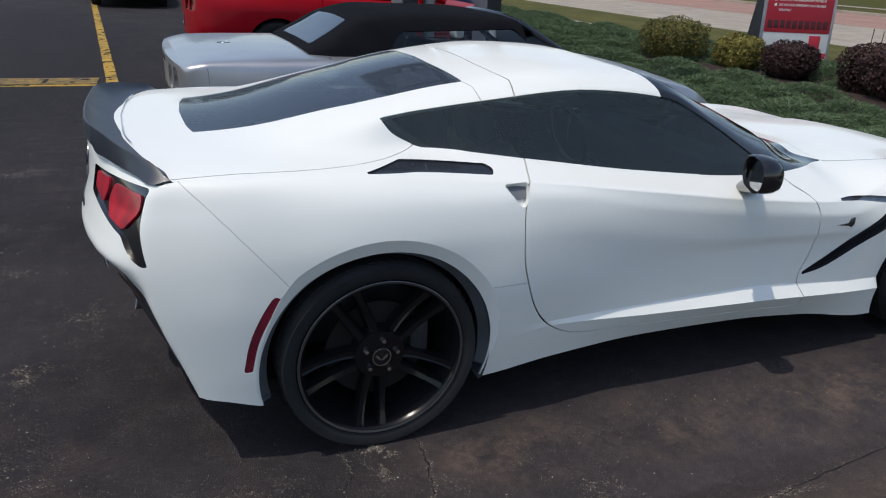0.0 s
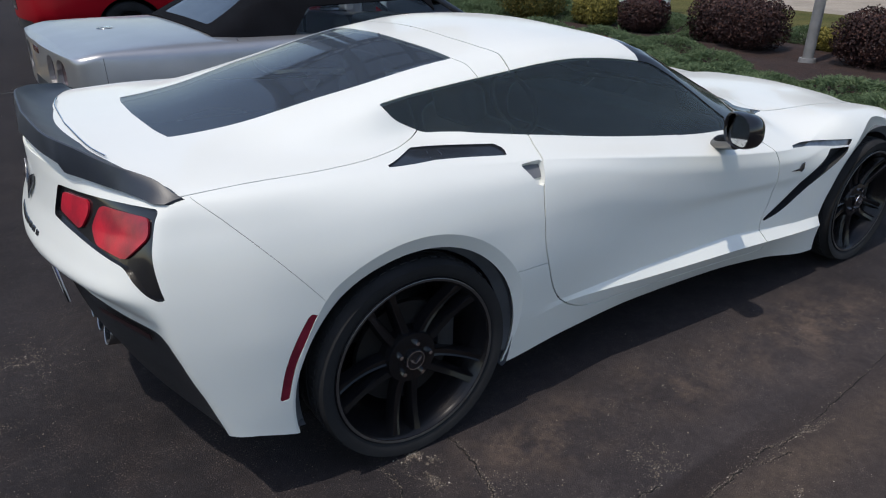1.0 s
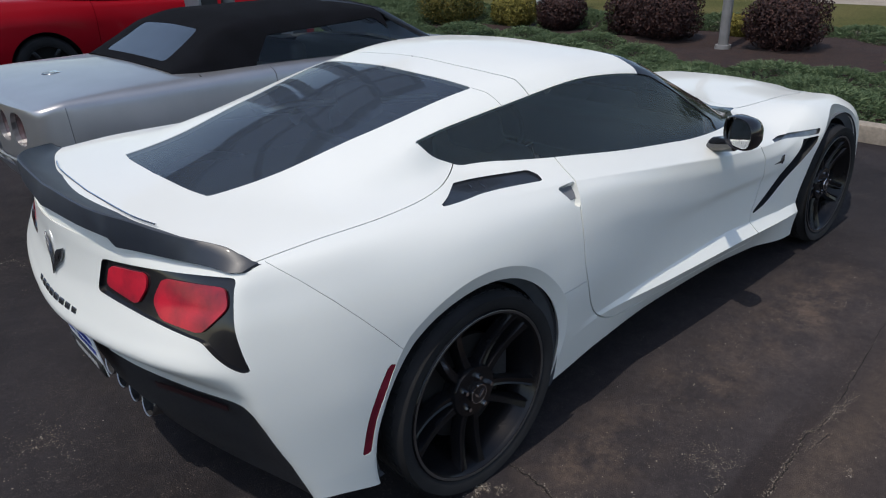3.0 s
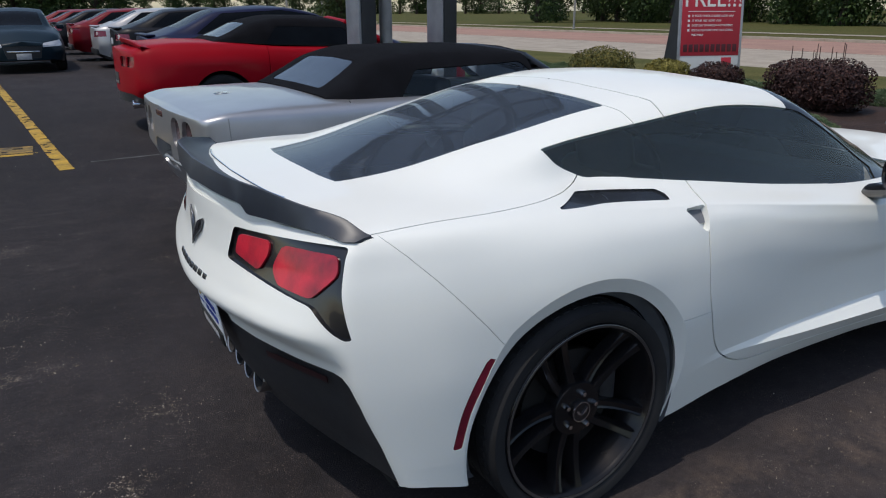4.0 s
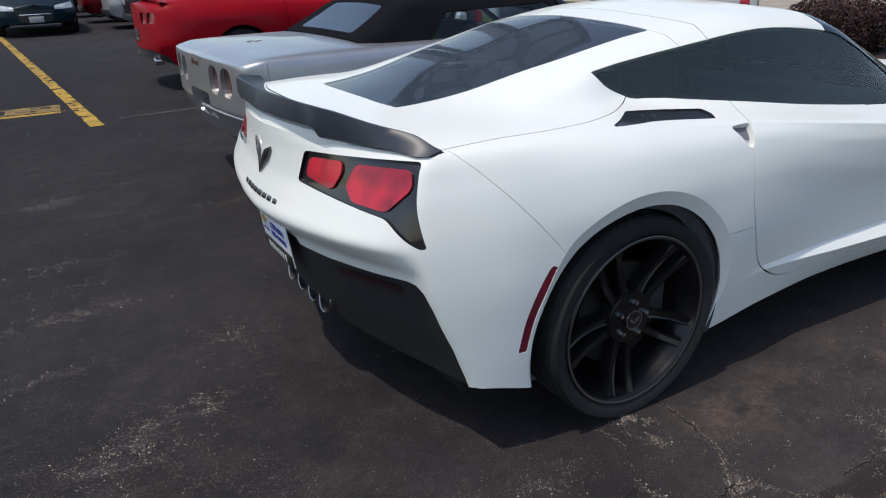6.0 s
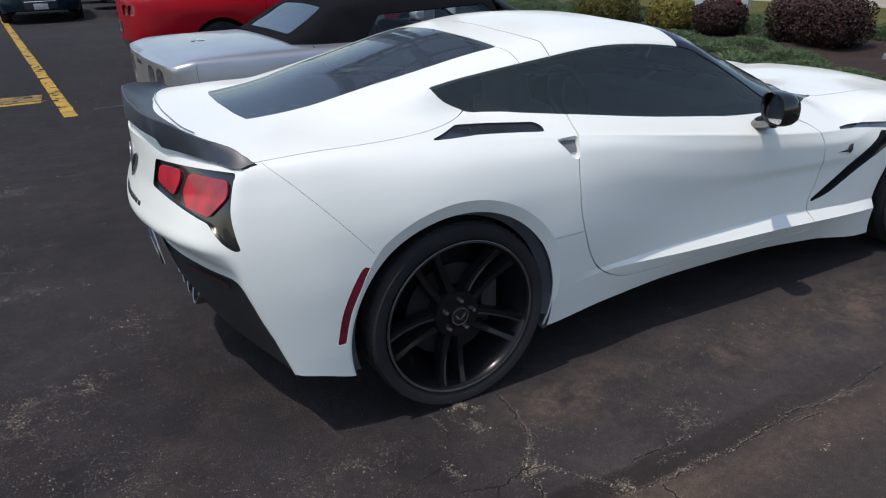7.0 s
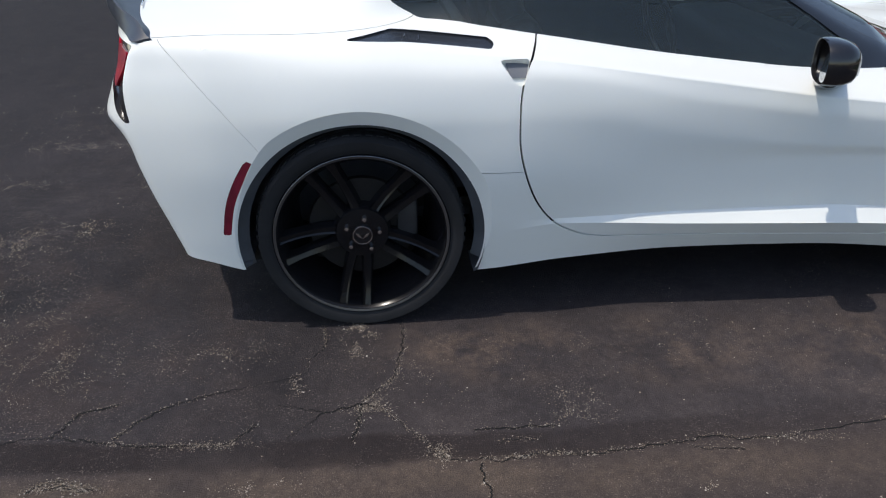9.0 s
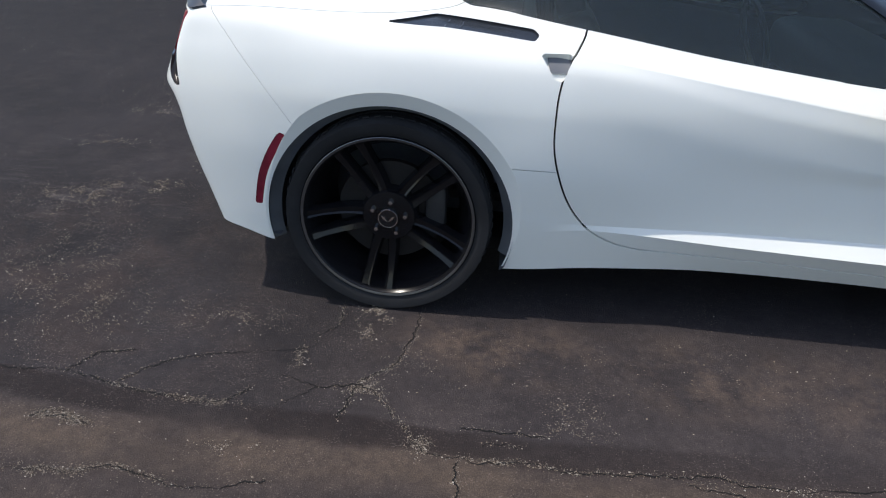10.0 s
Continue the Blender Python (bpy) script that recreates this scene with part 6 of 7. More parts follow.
# ---- other parked cars ----
def loft_half(nodes, s, counts, tail=0.05, nose=0.12, tuck=0.0):
    """The right half of a plain car shell, closed at tail and nose; every point carries its station and node number."""
    p = np.linspace(0, 1, 26, endpoint=False)
    (t, wz), = sections(nodes, s, counts, ())
    w, z = wz[..., 0], wz[..., 1]
    x = np.broadcast_to(s[None], w.shape)
    side = np.stack([x, -w, z], -1)
    back = np.stack([s[0] - tail * (1 - p ** 2.2)[None] + 0 * w[:, :1], -w[:, :1] * p, z[:, :1] + 0 * p], -1)
    front = np.stack([s[-1] + nose * (1 - p[::-1] ** 2.2)[None] + 0 * w[:, :1], -w[:, -1:] * p[::-1], z[:, -1:] + 0 * p], -1)
    g = np.concatenate([back, side, front], 1)
    k, m = len(p), len(s)
    g[:, :k + 30, 0] += tuck * np.clip((0.60 - g[:, :k + 30, 2]) / 0.22, 0, 1) * np.clip(1 - g[:, :k + 30, 0] / 0.4, 0, 1)
    for lo, hi in ((k - 3, k + 4), (k + m - 4, k + m + 3)):
        for _ in range(5):
            g[:, lo:hi, :2] = 0.25 * g[:, lo - 1:hi - 1, :2] + 0.5 * g[:, lo:hi, :2] + 0.25 * g[:, lo + 1:hi + 1, :2]
    a = np.stack([np.broadcast_to(np.concatenate([p - 10, s, 10 + p])[None], g.shape[:2]), np.broadcast_to(t[:, None], g.shape[:2])], -1)
    q = grid_piece(g, attr=a)
    return q


both_halves = lambda p: p.plus(p.mirrored())


def plain_wheel(name, parent, x, y, r, width, rim_r, paint, spokes=5):
    hub = new(name)
    hub.parent = parent
    hub.empty_display_size = 0.05
    hub.matrix_basis = pose(x, y, r, 0, 0, 0 if y < 0 else 180)
    hw = width / 2
    part("tyre", lathe([(rim_r, -hw + 0.01), (rim_r + 0.03, -hw - 0.004), (r - 0.02, -hw + 0.004), (r, -hw + 0.035), (r, hw - 0.035), (r - 0.02, hw), (rim_r, hw - 0.01)], 40), M_RUBBER, hub)
    part("rim", lathe([(rim_r + 0.004, -hw + 0.006), (rim_r - 0.012, -hw + 0.004), (rim_r - 0.03, -hw + 0.06), (0.09, -hw + 0.08), (0.001, -hw + 0.08)], 40), M_UNDER, hub)
    for j in range(spokes):
        b = box(rim_r - 0.03, 0.025, 0.055, ((rim_r - 0.03) / 2 + 0.02, -hw + 0.02, 0), 0.008)
        bmesh.ops.rotate(b, matrix=Matrix.Rotation(2 * math.pi * j / spokes + 0.3, 3, "Y"), verts=b.verts)
        part("spoke", b, paint, hub)
    part("centre_cap", lathe([(0.001, -hw + 0.0), (0.045, -hw + 0.004), (0.06, -hw + 0.03)], 24), paint, hub)
    return hub


def wheel_cut(p, wheels):
    for x, z, r in wheels:
        d = np.where((p.a[:, 1] < 3.0) & (np.abs(p.a[:, 0]) < 9), np.hypot(p.v[:, 0] - x, p.v[:, 2] - z) - r, 1.0)
        p = p.cut(d)[1]
    return p


def arch_liner(parent, x, z, r, y):
    for sg in (-1, 1):
        bm = bmesh.new()
        ring = []
        for j in range(25):
            a = math.radians(-20 + 220 * j / 24)
            ring.append([bm.verts.new((x + (r + 0.004) * math.cos(a), sg * q, max(0.16, z + (r + 0.004) * math.sin(a)))) for q in (y - 0.02, y - 0.33)])
        for a, b in zip(ring[:-1], ring[1:]):
            bm.faces.new((a[0], a[1], b[1], b[0]))
        bm.faces.new([q[1] for q in ring])
        part("wheel_housing", bm, M_UNDER, parent)


def build_silver_convertible(place):
    car = thing("convertible", "silver two-seat convertible with black soft top, parked", "car", place)
    nodes = [
        pair((0.0, 0.70, 0.40), (0.2, 0.80, 0.34), (0.6, 0.84, 0.22), (3.4, 0.85, 0.20), (4.1, 0.78, 0.25), (4.42, 0.60, 0.34)),
        pair((0.0, 0.815, 0.56), (0.2, 0.872, 0.555), (0.6, 0.890, 0.55), (1.5, 0.895, 0.53), (3.0, 0.895, 0.52), (4.0, 0.84, 0.50), (4.42, 0.64, 0.45)),
        pair((0.0, 0.815, 0.60), (0.2, 0.872, 0.595), (0.6, 0.890, 0.59), (1.5, 0.895, 0.57), (3.0, 0.895, 0.56), (4.0, 0.84, 0.53), (4.42, 0.64, 0.47)),
        pair((0.0, 0.825, 0.862), (0.15, 0.855, 0.890), (0.6, 0.860, 0.89), (1.2, 0.865, 0.89), (2.0, 0.86, 0.87), (3.0, 0.86, 0.82), (4.0, 0.78, 0.66), (4.42, 0.60, 0.50)),
        pair((0.0, 0.80, 0.895), (0.15, 0.805, 0.926), (0.6, 0.78, 0.935), (1.2, 0.78, 0.935), (2.0, 0.78, 0.91), (2.6, 0.74, 0.88), (3.4, 0.70, 0.80), (4.0, 0.62, 0.69), (4.42, 0.50, 0.52)),
        pair((0.0, 0.35, 0.900), (0.15, 0.40, 0.935), (0.6, 0.42, 0.955), (1.2, 0.42, 0.955), (2.0, 0.42, 0.93), (2.6, 0.40, 0.92), (3.4, 0.36, 0.84), (4.0, 0.32, 0.71), (4.42, 0.26, 0.53)),
        pair((0.0, 0.0, 0.903), (0.15, 0.0, 0.938), (0.6, 0.0, 0.96), (1.2, 0.0, 0.96), (2.0, 0.0, 0.935), (2.6, 0.0, 0.93), (3.4, 0.0, 0.85), (4.0, 0.0, 0.72), (4.42, 0.0, 0.535)),
    ]
    s = np.concatenate([np.linspace(0, 1.2, 70), np.linspace(1.22, 4.42, 110)])
    sh = loft_half(nodes, s, [8, 3, 10, 7, 9, 14], 0.06, 0.06, 0.10)
    wheels = ((0.96, 0.335, 0.375), (3.40, 0.335, 0.375))
    sh = wheel_cut(sh, wheels)
    tail = lambda p: p.a[:, 0] < -5
    # tail: oval lamps, plate recess
    lamps = []
    for y in (0.365, 0.575):
        ov = [(y + 0.084 * math.copysign(abs(math.cos(q)) ** 0.75, math.cos(q)), 0.775 + 0.090 * math.copysign(abs(math.sin(q)) ** 0.75, math.sin(q))) for q in np.linspace(0, 2 * math.pi, 28, endpoint=False)]
        lm, sh = sh.cut(np.where(tail(sh), poly_sdf(YZ(sh), ov), 1.0))
        lamps.append(lm)
    rec, sh = sh.cut(np.where(tail(sh), poly_sdf(YZ(sh), rounded([(-0.1, 0.50), (0.235, 0.50), (0.22, 0.678), (-0.1, 0.678)], 4, 0.02)), 1.0))
    hole, sh = sh.cut(np.where((np.abs(sh.a[:, 0]) < 9) & (sh.a[:, 1] > 3.9), poly_sdf(plan(sh), [(1.22, -0.02), (1.22, 0.5), (1.45, 0.74), (2.55, 0.72), (2.72, 0.5), (2.80, -0.02)]), 1.0))
    sh = seam(sh, plan, [(0.92, 0.80), (0.93, 0.735), (1.0, 0.71), (1.4, 0.715)], 0.004, lambda p: p.a[:, 1] > 3)
    sh = seam(sh, XZ, [(0.14, 0.90), (0.15, 0.60)], 0.0012, lambda p: (np.abs(p.a[:, 0]) < 9) & (p.a[:, 1] < 4.2))
    sh = seam(sh, XZ, [(1.38, 0.93), (1.36, 0.5), (1.40, 0.3)], 0.003, lambda p: (np.abs(p.a[:, 0]) < 9) & (p.a[:, 1] < 4.2))
    part("body", both_halves(sh.rim(0.02, lambda c: np.abs(c[:, 1]) > 0.004)), M_SILVER, car, "silver wedge-shaped body with a rub strip")
    part("inner_body", both_halves(sh.moved(-0.03)), M_UNDER, car)
    dark = mat("lamp_dark_red", (0.10, 0.035, 0.035), 0.25, coat=0.5, noise_amt=0.3, noise_scale=25)
    for lm in lamps:
        for mir in (False, True):
            q = lm.mirrored() if mir else lm
            tl = part("tail_lamp", pocket_of(q, 0.03), M_SILVER, car, "recessed oval tail lamp")
            part("lens", q.moved(-0.026), dark, tl, "faded dark red lens")
    r = part("plate_recess", both_halves(pocket_of(rec, 0.10)), M_SILVER, car, "recess for the number plate")
    pl = part("license_plate", box(0.008, 0.305, 0.15, (0.040, 0, 0.592), 0.002), M_PLASTIC, car, "dark dealer plate")
    for j in range(5):
        part("plate_bar", box(0.002, 0.034, 0.03, (0.035, 0.10 - j * 0.05, 0.565), 0.0005), mat("plate_pale", (0.6, 0.6, 0.6), 0.5, noise_amt=0.1), pl)
    part("brake_light", box(0.012, 0.17, 0.04, (-0.058, 0.0, 0.855), 0.005), dark, car, "third brake light")
    emb = mat("embossed_silver", (0.40, 0.41, 0.43), 0.45, metal=0.5, noise_amt=0.1)
    for j in range(8):
        part("letter_bar", box(0.006, 0.045, 0.045, (-0.055 + 0.06 * (abs(0.22 - j * 0.063) / 0.8) ** 2.2, 0.22 - j * 0.063, 0.765), 0.004), emb, car)
    part("rub_strip", tube([(-0.05, -0.0, 0.578), (-0.038, -0.40, 0.578), (0.0, -0.74, 0.578), (0.04, -0.79, 0.578), (0.2, -0.848, 0.575), (0.55, -0.888, 0.57)], 0.011, 8), mat("silver_strip", (0.40, 0.405, 0.42), 0.42, metal=0.7, noise_amt=0.1), car)
    cap = part("fuel_cap_badge", lathe([(0.0, 0.006), (0.055, 0.005), (0.06, 0.0)], 28, "z"), M_DARKCHROME, car, "round badge on the rear deck")
    cap.location = (0.36, 0.0, 0.95)
    for sg in (-1, 1):
        fl = part("badge_flag", prism([(0.0, 0.0), (0.05, sg * 0.01), (0.06, sg * 0.05), (0.02, sg * 0.03)], 0.003, lambda u, v, w: (u - 0.02, v, 0.006 + w)), M_CHROME, cap)
    # soft top: canvas over bows, with a clear rear window
    tnodes = [
        pair((1.02, 0.66, 0.945), (1.2, 0.735, 0.94), (1.6, 0.765, 0.925), (2.2, 0.765, 0.90), (2.45, 0.76, 0.895)),
        pair((1.02, 0.64, 0.955), (1.2, 0.70, 1.00), (1.6, 0.70, 1.05), (2.2, 0.68, 1.09), (2.45, 0.66, 1.085)),
        pair((1.02, 0.58, 0.962), (1.2, 0.60, 1.055), (1.38, 0.585, 1.15), (1.6, 0.56, 1.195), (2.2, 0.55, 1.195), (2.45, 0.55, 1.165)),
        pair((1.02, 0.30, 0.966), (1.2, 0.31, 1.07), (1.38, 0.30, 1.175), (1.6, 0.29, 1.228), (2.2, 0.28, 1.225), (2.45, 0.28, 1.19)),
        pair((1.02, 0.0, 0.966), (1.2, 0.0, 1.072), (1.38, 0.0, 1.18), (1.6, 0.0, 1.236), (2.2, 0.0, 1.232), (2.45, 0.0, 1.195)),
    ]
    ts = np.linspace(1.02, 2.45, 90)
    shift = np.interp(ts, [1.02, 1.9, 2.45], [-0.21, -0.15, 0.0])
    (t, wz), = sections(tnodes, ts, [9, 9, 12, 14], ())
    g = np.stack([np.broadcast_to((ts + shift)[None], wz.shape[:2]), -wz[..., 0], wz[..., 1]], -1)
    top = grid_piece(g, attr=np.stack([np.broadcast_to(ts[None], g.shape[:2]), np.broadcast_to(t[:, None], g.shape[:2])], -1))
    rw, top = top.cut(np.where(top.a[:, 1] > 1.6, poly_sdf(plan(top), rounded([(0.868, -0.1), (0.863, 0.46), (1.145, 0.40), (1.155, -0.1)], 5, 0.05)), 1.0))
    sw, top = top.cut(np.where(top.a[:, 1] < 2.2, poly_sdf(XZ(top), rounded([(1.30, 0.93), (1.46, 1.10), (2.36, 1.12), (2.6, 0.90)], 4, 0.03)), 1.0))
    st = part("soft_top", both_halves(top.rim(0.012, lambda c: np.abs(c[:, 1]) > 0.004)), M_CLOTHTOP, car, "black canvas soft top, raised")
    vinyl = mat("hazy_vinyl", (0.040, 0.055, 0.080), 0.2, noise_scale=3, color2=(0.028, 0.040, 0.060), bump=0.15, bump_scale=6)
    part("rear_window", both_halves(rw.moved(-0.003)), vinyl, st, "hazy bluish plastic rear window")
    for mir in (False, True):
        part("side_window", (sw.mirrored() if mir else sw).moved(-0.004), M_WSGLASS, car, "clear side window")
    # windscreen with frame
    fr = bmesh.new()
    joined(fr, tube([(2.95, -0.72, 0.86), (2.68, -0.64, 1.02), (2.46, -0.57, 1.155), (2.43, -0.30, 1.19), (2.42, 0, 1.197), (2.43, 0.30, 1.19), (2.46, 0.57, 1.155), (2.68, 0.64, 1.02), (2.95, 0.72, 0.86)], 0.022, 8))
    part("windscreen_frame", fr, M_BLACKGLOSS, car)
    ws = np.array([[(2.96 - 0.53 * v, y * (0.70 - 0.14 * v), 0.86 + 0.31 * v + 0.03 * (1 - abs(y)) * v) for y in np.linspace(-1, 1, 15)] for v in np.linspace(0, 1, 9)])
    part("windscreen", grid_piece(ws), M_WSGLASS, car)
    for sg in (-1, 1):
        b = box(0.10, 0.16, 0.09, (2.62, sg * 0.93, 0.93), 0.03, 3)
        part("mirror", b, M_SILVER, car, "silver door mirror")
        sb = part("seat", box(0.46, 0.46, 0.16, (2.05, sg * 0.36, 0.44), 0.05, 3), M_SEAT, car)
        part("backrest", box(0.14, 0.46, 0.60, (1.75, sg * 0.36, 0.72), 0.05, 3), M_SEAT, sb)
    part("interior_floor", box(1.6, 1.3, 0.05, (2.0, 0, 0.34), 0.01), M_UNDER, car)
    part("dashboard", box(0.3, 1.3, 0.22, (2.65, 0, 0.78), 0.05, 3), M_SEAT, car)
    part("floor_pan", box(3.9, 1.3, 0.05, (2.2, 0, 0.24), 0.01), M_UNDER, car)
    for x, z, r in wheels:
        arch_liner(car, x, z, r, 0.885)
        for y in (-0.77, 0.77):
            plain_wheel("wheel", car, x, y, 0.325, 0.25, 0.225, M_STEEL, 9)
    return car


def build_red_convertible(place):
    car = thing("muscle_convertible", "red muscle convertible with black top and rear spoiler, parked", "car", place)
    nodes = [
        pair((0.0, 0.68, 0.38), (0.2, 0.84, 0.30), (0.6, 0.90, 0.25), (3.8, 0.90, 0.24), (4.5, 0.84, 0.26), (4.78, 0.66, 0.34)),
        pair((0.0, 0.82, 0.58), (0.2, 0.92, 0.58), (0.6, 0.952, 0.60), (1.0, 0.96, 0.62), (2.0, 0.935, 0.58), (3.8, 0.955, 0.60), (4.5, 0.90, 0.52), (4.78, 0.70, 0.48)),
        pair((0.0, 0.80, 0.80), (0.2, 0.90, 0.82), (0.6, 0.945, 0.84), (1.0, 0.955, 0.84), (2.0, 0.92, 0.80), (3.8, 0.95, 0.80), (4.5, 0.88, 0.72), (4.78, 0.70, 0.66)),
        pair((0.0, 0.74, 0.98), (0.2, 0.81, 1.02), (0.6, 0.84, 1.03), (1.0, 0.85, 1.03), (2.0, 0.85, 0.98), (3.2, 0.86, 0.96), (3.8, 0.86, 0.94), (4.5, 0.80, 0.82), (4.78, 0.64, 0.72)),
        pair((0.0, 0.60, 1.03), (0.2, 0.68, 1.08), (0.6, 0.72, 1.10), (1.0, 0.74, 1.09), (2.0, 0.76, 1.02), (3.2, 0.72, 0.99), (3.8, 0.66, 0.965), (4.5, 0.58, 0.85), (4.78, 0.5, 0.74)),
        pair((0.0, 0.0, 1.05), (0.2, 0.0, 1.10), (0.6, 0.0, 1.12), (1.0, 0.0, 1.11), (2.0, 0.0, 1.05), (3.2, 0.0, 1.04), (3.8, 0.0, 1.0), (4.5, 0.0, 0.88), (4.78, 0.0, 0.75)),
    ]
    s = np.linspace(0, 4.78, 190)
    sh = loft_half(nodes, s, [8, 9, 8, 7, 14], 0.13, 0.10)
    wheels = ((0.99, 0.36, 0.40), (3.84, 0.36, 0.40))
    sh = wheel_cut(sh, wheels)
    tail = lambda p: p.a[:, 0] < -5
    lamps = []
    for y in (0.44, 0.655):
        lm, sh = sh.cut(np.where(tail(sh), poly_sdf(YZ(sh), rounded([(y - 0.095, 0.82), (y + 0.085, 0.82), (y + 0.095, 0.945), (y - 0.09, 0.945)], 4, 0.03)), 1.0))
        lamps.append(lm)
    dif, sh = sh.cut(np.where((sh.v[:, 0] < 0.3), poly_sdf(YZ(sh), [(-0.1, 0.1), (0.86, 0.1), (0.80, 0.44), (0.62, 0.50), (-0.1, 0.50)]), 1.0))
    hole, sh = sh.cut(np.where((np.abs(sh.a[:, 0]) < 9) & (sh.a[:, 1] > 3.7), poly_sdf(plan(sh), [(1.25, -0.02), (1.25, 0.6), (1.5, 0.74), (3.0, 0.74), (3.15, 0.5), (3.2, -0.02)]), 1.0))
    sh = seam(sh, XZ, [(1.62, 1.05), (1.60, 0.6), (1.66, 0.3)], 0.003, lambda p: (np.abs(p.a[:, 0]) < 9) & (p.a[:, 1] < 4.2))
    part("body", both_halves(sh.rim(0.02, lambda c: np.abs(c[:, 1]) > 0.004)), M_RED, car, "glossy red body with broad rear haunches")
    part("inner_body", both_halves(sh.moved(-0.03)), M_UNDER, car)
    part("diffuser", both_halves(dif.moved(-0.01).rim(0.02, lambda c: np.abs(c[:, 1]) > 0.004)), M_PLASTIC, car, "black rear diffuser")
    for lm in lamps:
        for mir in (False, True):
            q = lm.mirrored() if mir else lm
            tl = part("tail_lamp", pocket_of(q, 0.035), M_BLACKGLOSS, car, "square recessed tail lamp")
            part("lens", q.moved(-0.025), mat("pale_lens", (0.30, 0.06, 0.06), 0.2, noise_amt=0.3, noise_scale=20), tl, "red lens")
    rows = [[(x0 + dx, y, z0 + dz) for dx, dz in ((0.16, -0.01), (0.05, 0.012), (-0.02, 0.03), (-0.035, 0.018), (-0.01, -0.03))]
            for y in np.linspace(-0.78, 0.78, 31) for x0, z0 in [(0.03 + 0.08 * abs(y / 0.78) ** 3, 1.115 - 0.075 * abs(y / 0.78) ** 3)]]
    part("spoiler", grid_piece(np.array(rows)), M_RED, car, "red lip spoiler")
    part("license_plate", box(0.01, 0.305, 0.15, (-0.128, 0, 0.66), 0.002), M_PLASTIC, car, "dark plate in the bumper")
    part("plate_strip", box(0.012, 0.26, 0.03, (-0.130, 0, 0.61), 0.002), M_STEEL, car)
    for sg in (-1, 1):
        e = lathe([(0.04, -0.05), (0.05, -0.05), (0.055, 0.06), (0.05, 0.065), (0.045, 0.0), (0, 0.0)], 20, "x")
        bmesh.ops.transform(e, matrix=Matrix.Translation((0.0, sg * 0.60, 0.37)) @ Matrix.Rotation(math.pi, 4, "Z"), verts=e.verts)
        part("exhaust_tip", e, M_CHROME, car)
    tnodes = [
        pair((0.98, 0.62, 1.09), (1.2, 0.74, 1.085), (1.7, 0.78, 1.05), (2.5, 0.78, 1.01), (2.85, 0.77, 1.0)),
        pair((0.98, 0.60, 1.10), (1.2, 0.70, 1.15), (1.7, 0.70, 1.24), (2.5, 0.68, 1.26), (2.85, 0.66, 1.23)),
        pair((0.98, 0.54, 1.105), (1.2, 0.60, 1.18), (1.55, 0.58, 1.32), (1.9, 0.57, 1.37), (2.5, 0.56, 1.36), (2.85, 0.55, 1.31)),
        pair((0.98, 0.0, 1.11), (1.2, 0.0, 1.20), (1.55, 0.0, 1.36), (1.9, 0.0, 1.42), (2.5, 0.0, 1.41), (2.85, 0.0, 1.35)),
    ]
    ts = np.linspace(0.98, 2.85, 80)
    (t, wz), = sections(tnodes, ts, [8, 8, 18], ())
    g = np.stack([np.broadcast_to(ts[None], wz.shape[:2]), -wz[..., 0], wz[..., 1]], -1)
    top = grid_piece(g, attr=np.stack([np.broadcast_to(ts[None], g.shape[:2]), np.broadcast_to(t[:, None], g.shape[:2])], -1))
    rw, top = top.cut(np.where(top.a[:, 1] > 1.9, poly_sdf(plan(top), rounded([(1.09, -0.1), (1.09, 0.46), (1.46, 0.42), (1.46, -0.1)], 5, 0.05)), 1.0))
    sw, top = top.cut(np.where(top.a[:, 1] < 2.0, poly_sdf(XZ(top), rounded([(1.62, 1.06), (1.80, 1.28), (2.75, 1.25), (3.0, 1.02)], 4, 0.03)), 1.0))
    st = part("soft_top", both_halves(top.rim(0.012, lambda c: np.abs(c[:, 1]) > 0.004)), M_CLOTHTOP, car, "black canvas soft top, raised")
    part("rear_window", both_halves(rw.moved(-0.003)), M_GLASS, st, "tinted glass rear window")
    for mir in (False, True):
        part("side_window", (sw.mirrored() if mir else sw).moved(-0.004), M_CARGLASS, car, "dark side window")
    fr = tube([(3.45, -0.76, 1.0), (3.1, -0.66, 1.20), (2.85, -0.58, 1.315), (2.82, 0, 1.365), (2.85, 0.58, 1.315), (3.1, 0.66, 1.20), (3.45, 0.76, 1.0)], 0.035, 8)
    part("windscreen_frame", fr, M_RED, car, "red windscreen frame")
    ws = np.array([[(3.48 - 0.64 * v, y * (0.72 - 0.15 * v), 1.0 + 0.31 * v + 0.04 * (1 - abs(y)) * v) for y in np.linspace(-1, 1, 15)] for v in np.linspace(0, 1, 9)])
    part("windscreen", grid_piece(ws), M_WSGLASS, car)
    part("interior_floor", box(1.9, 1.4, 0.05, (2.2, 0, 0.42), 0.01), M_UNDER, car)
    part("dashboard", box(0.35, 1.35, 0.25, (3.05, 0, 0.90), 0.05, 3), M_SEAT, car)
    for sg in (-1, 1):
        sb = part("seat", box(0.48, 0.48, 0.16, (2.35, sg * 0.37, 0.55), 0.05, 3), M_SEAT, car)
        part("backrest", box(0.14, 0.48, 0.62, (2.02, sg * 0.37, 0.86), 0.05, 3), M_SEAT, sb)
        part("mirror", box(0.11, 0.18, 0.11, (3.02, sg * 1.0, 1.04), 0.035, 3), M_RED, car)
    part("floor_pan", box(4.2, 1.4, 0.05, (2.4, 0, 0.28), 0.01), M_UNDER, car)
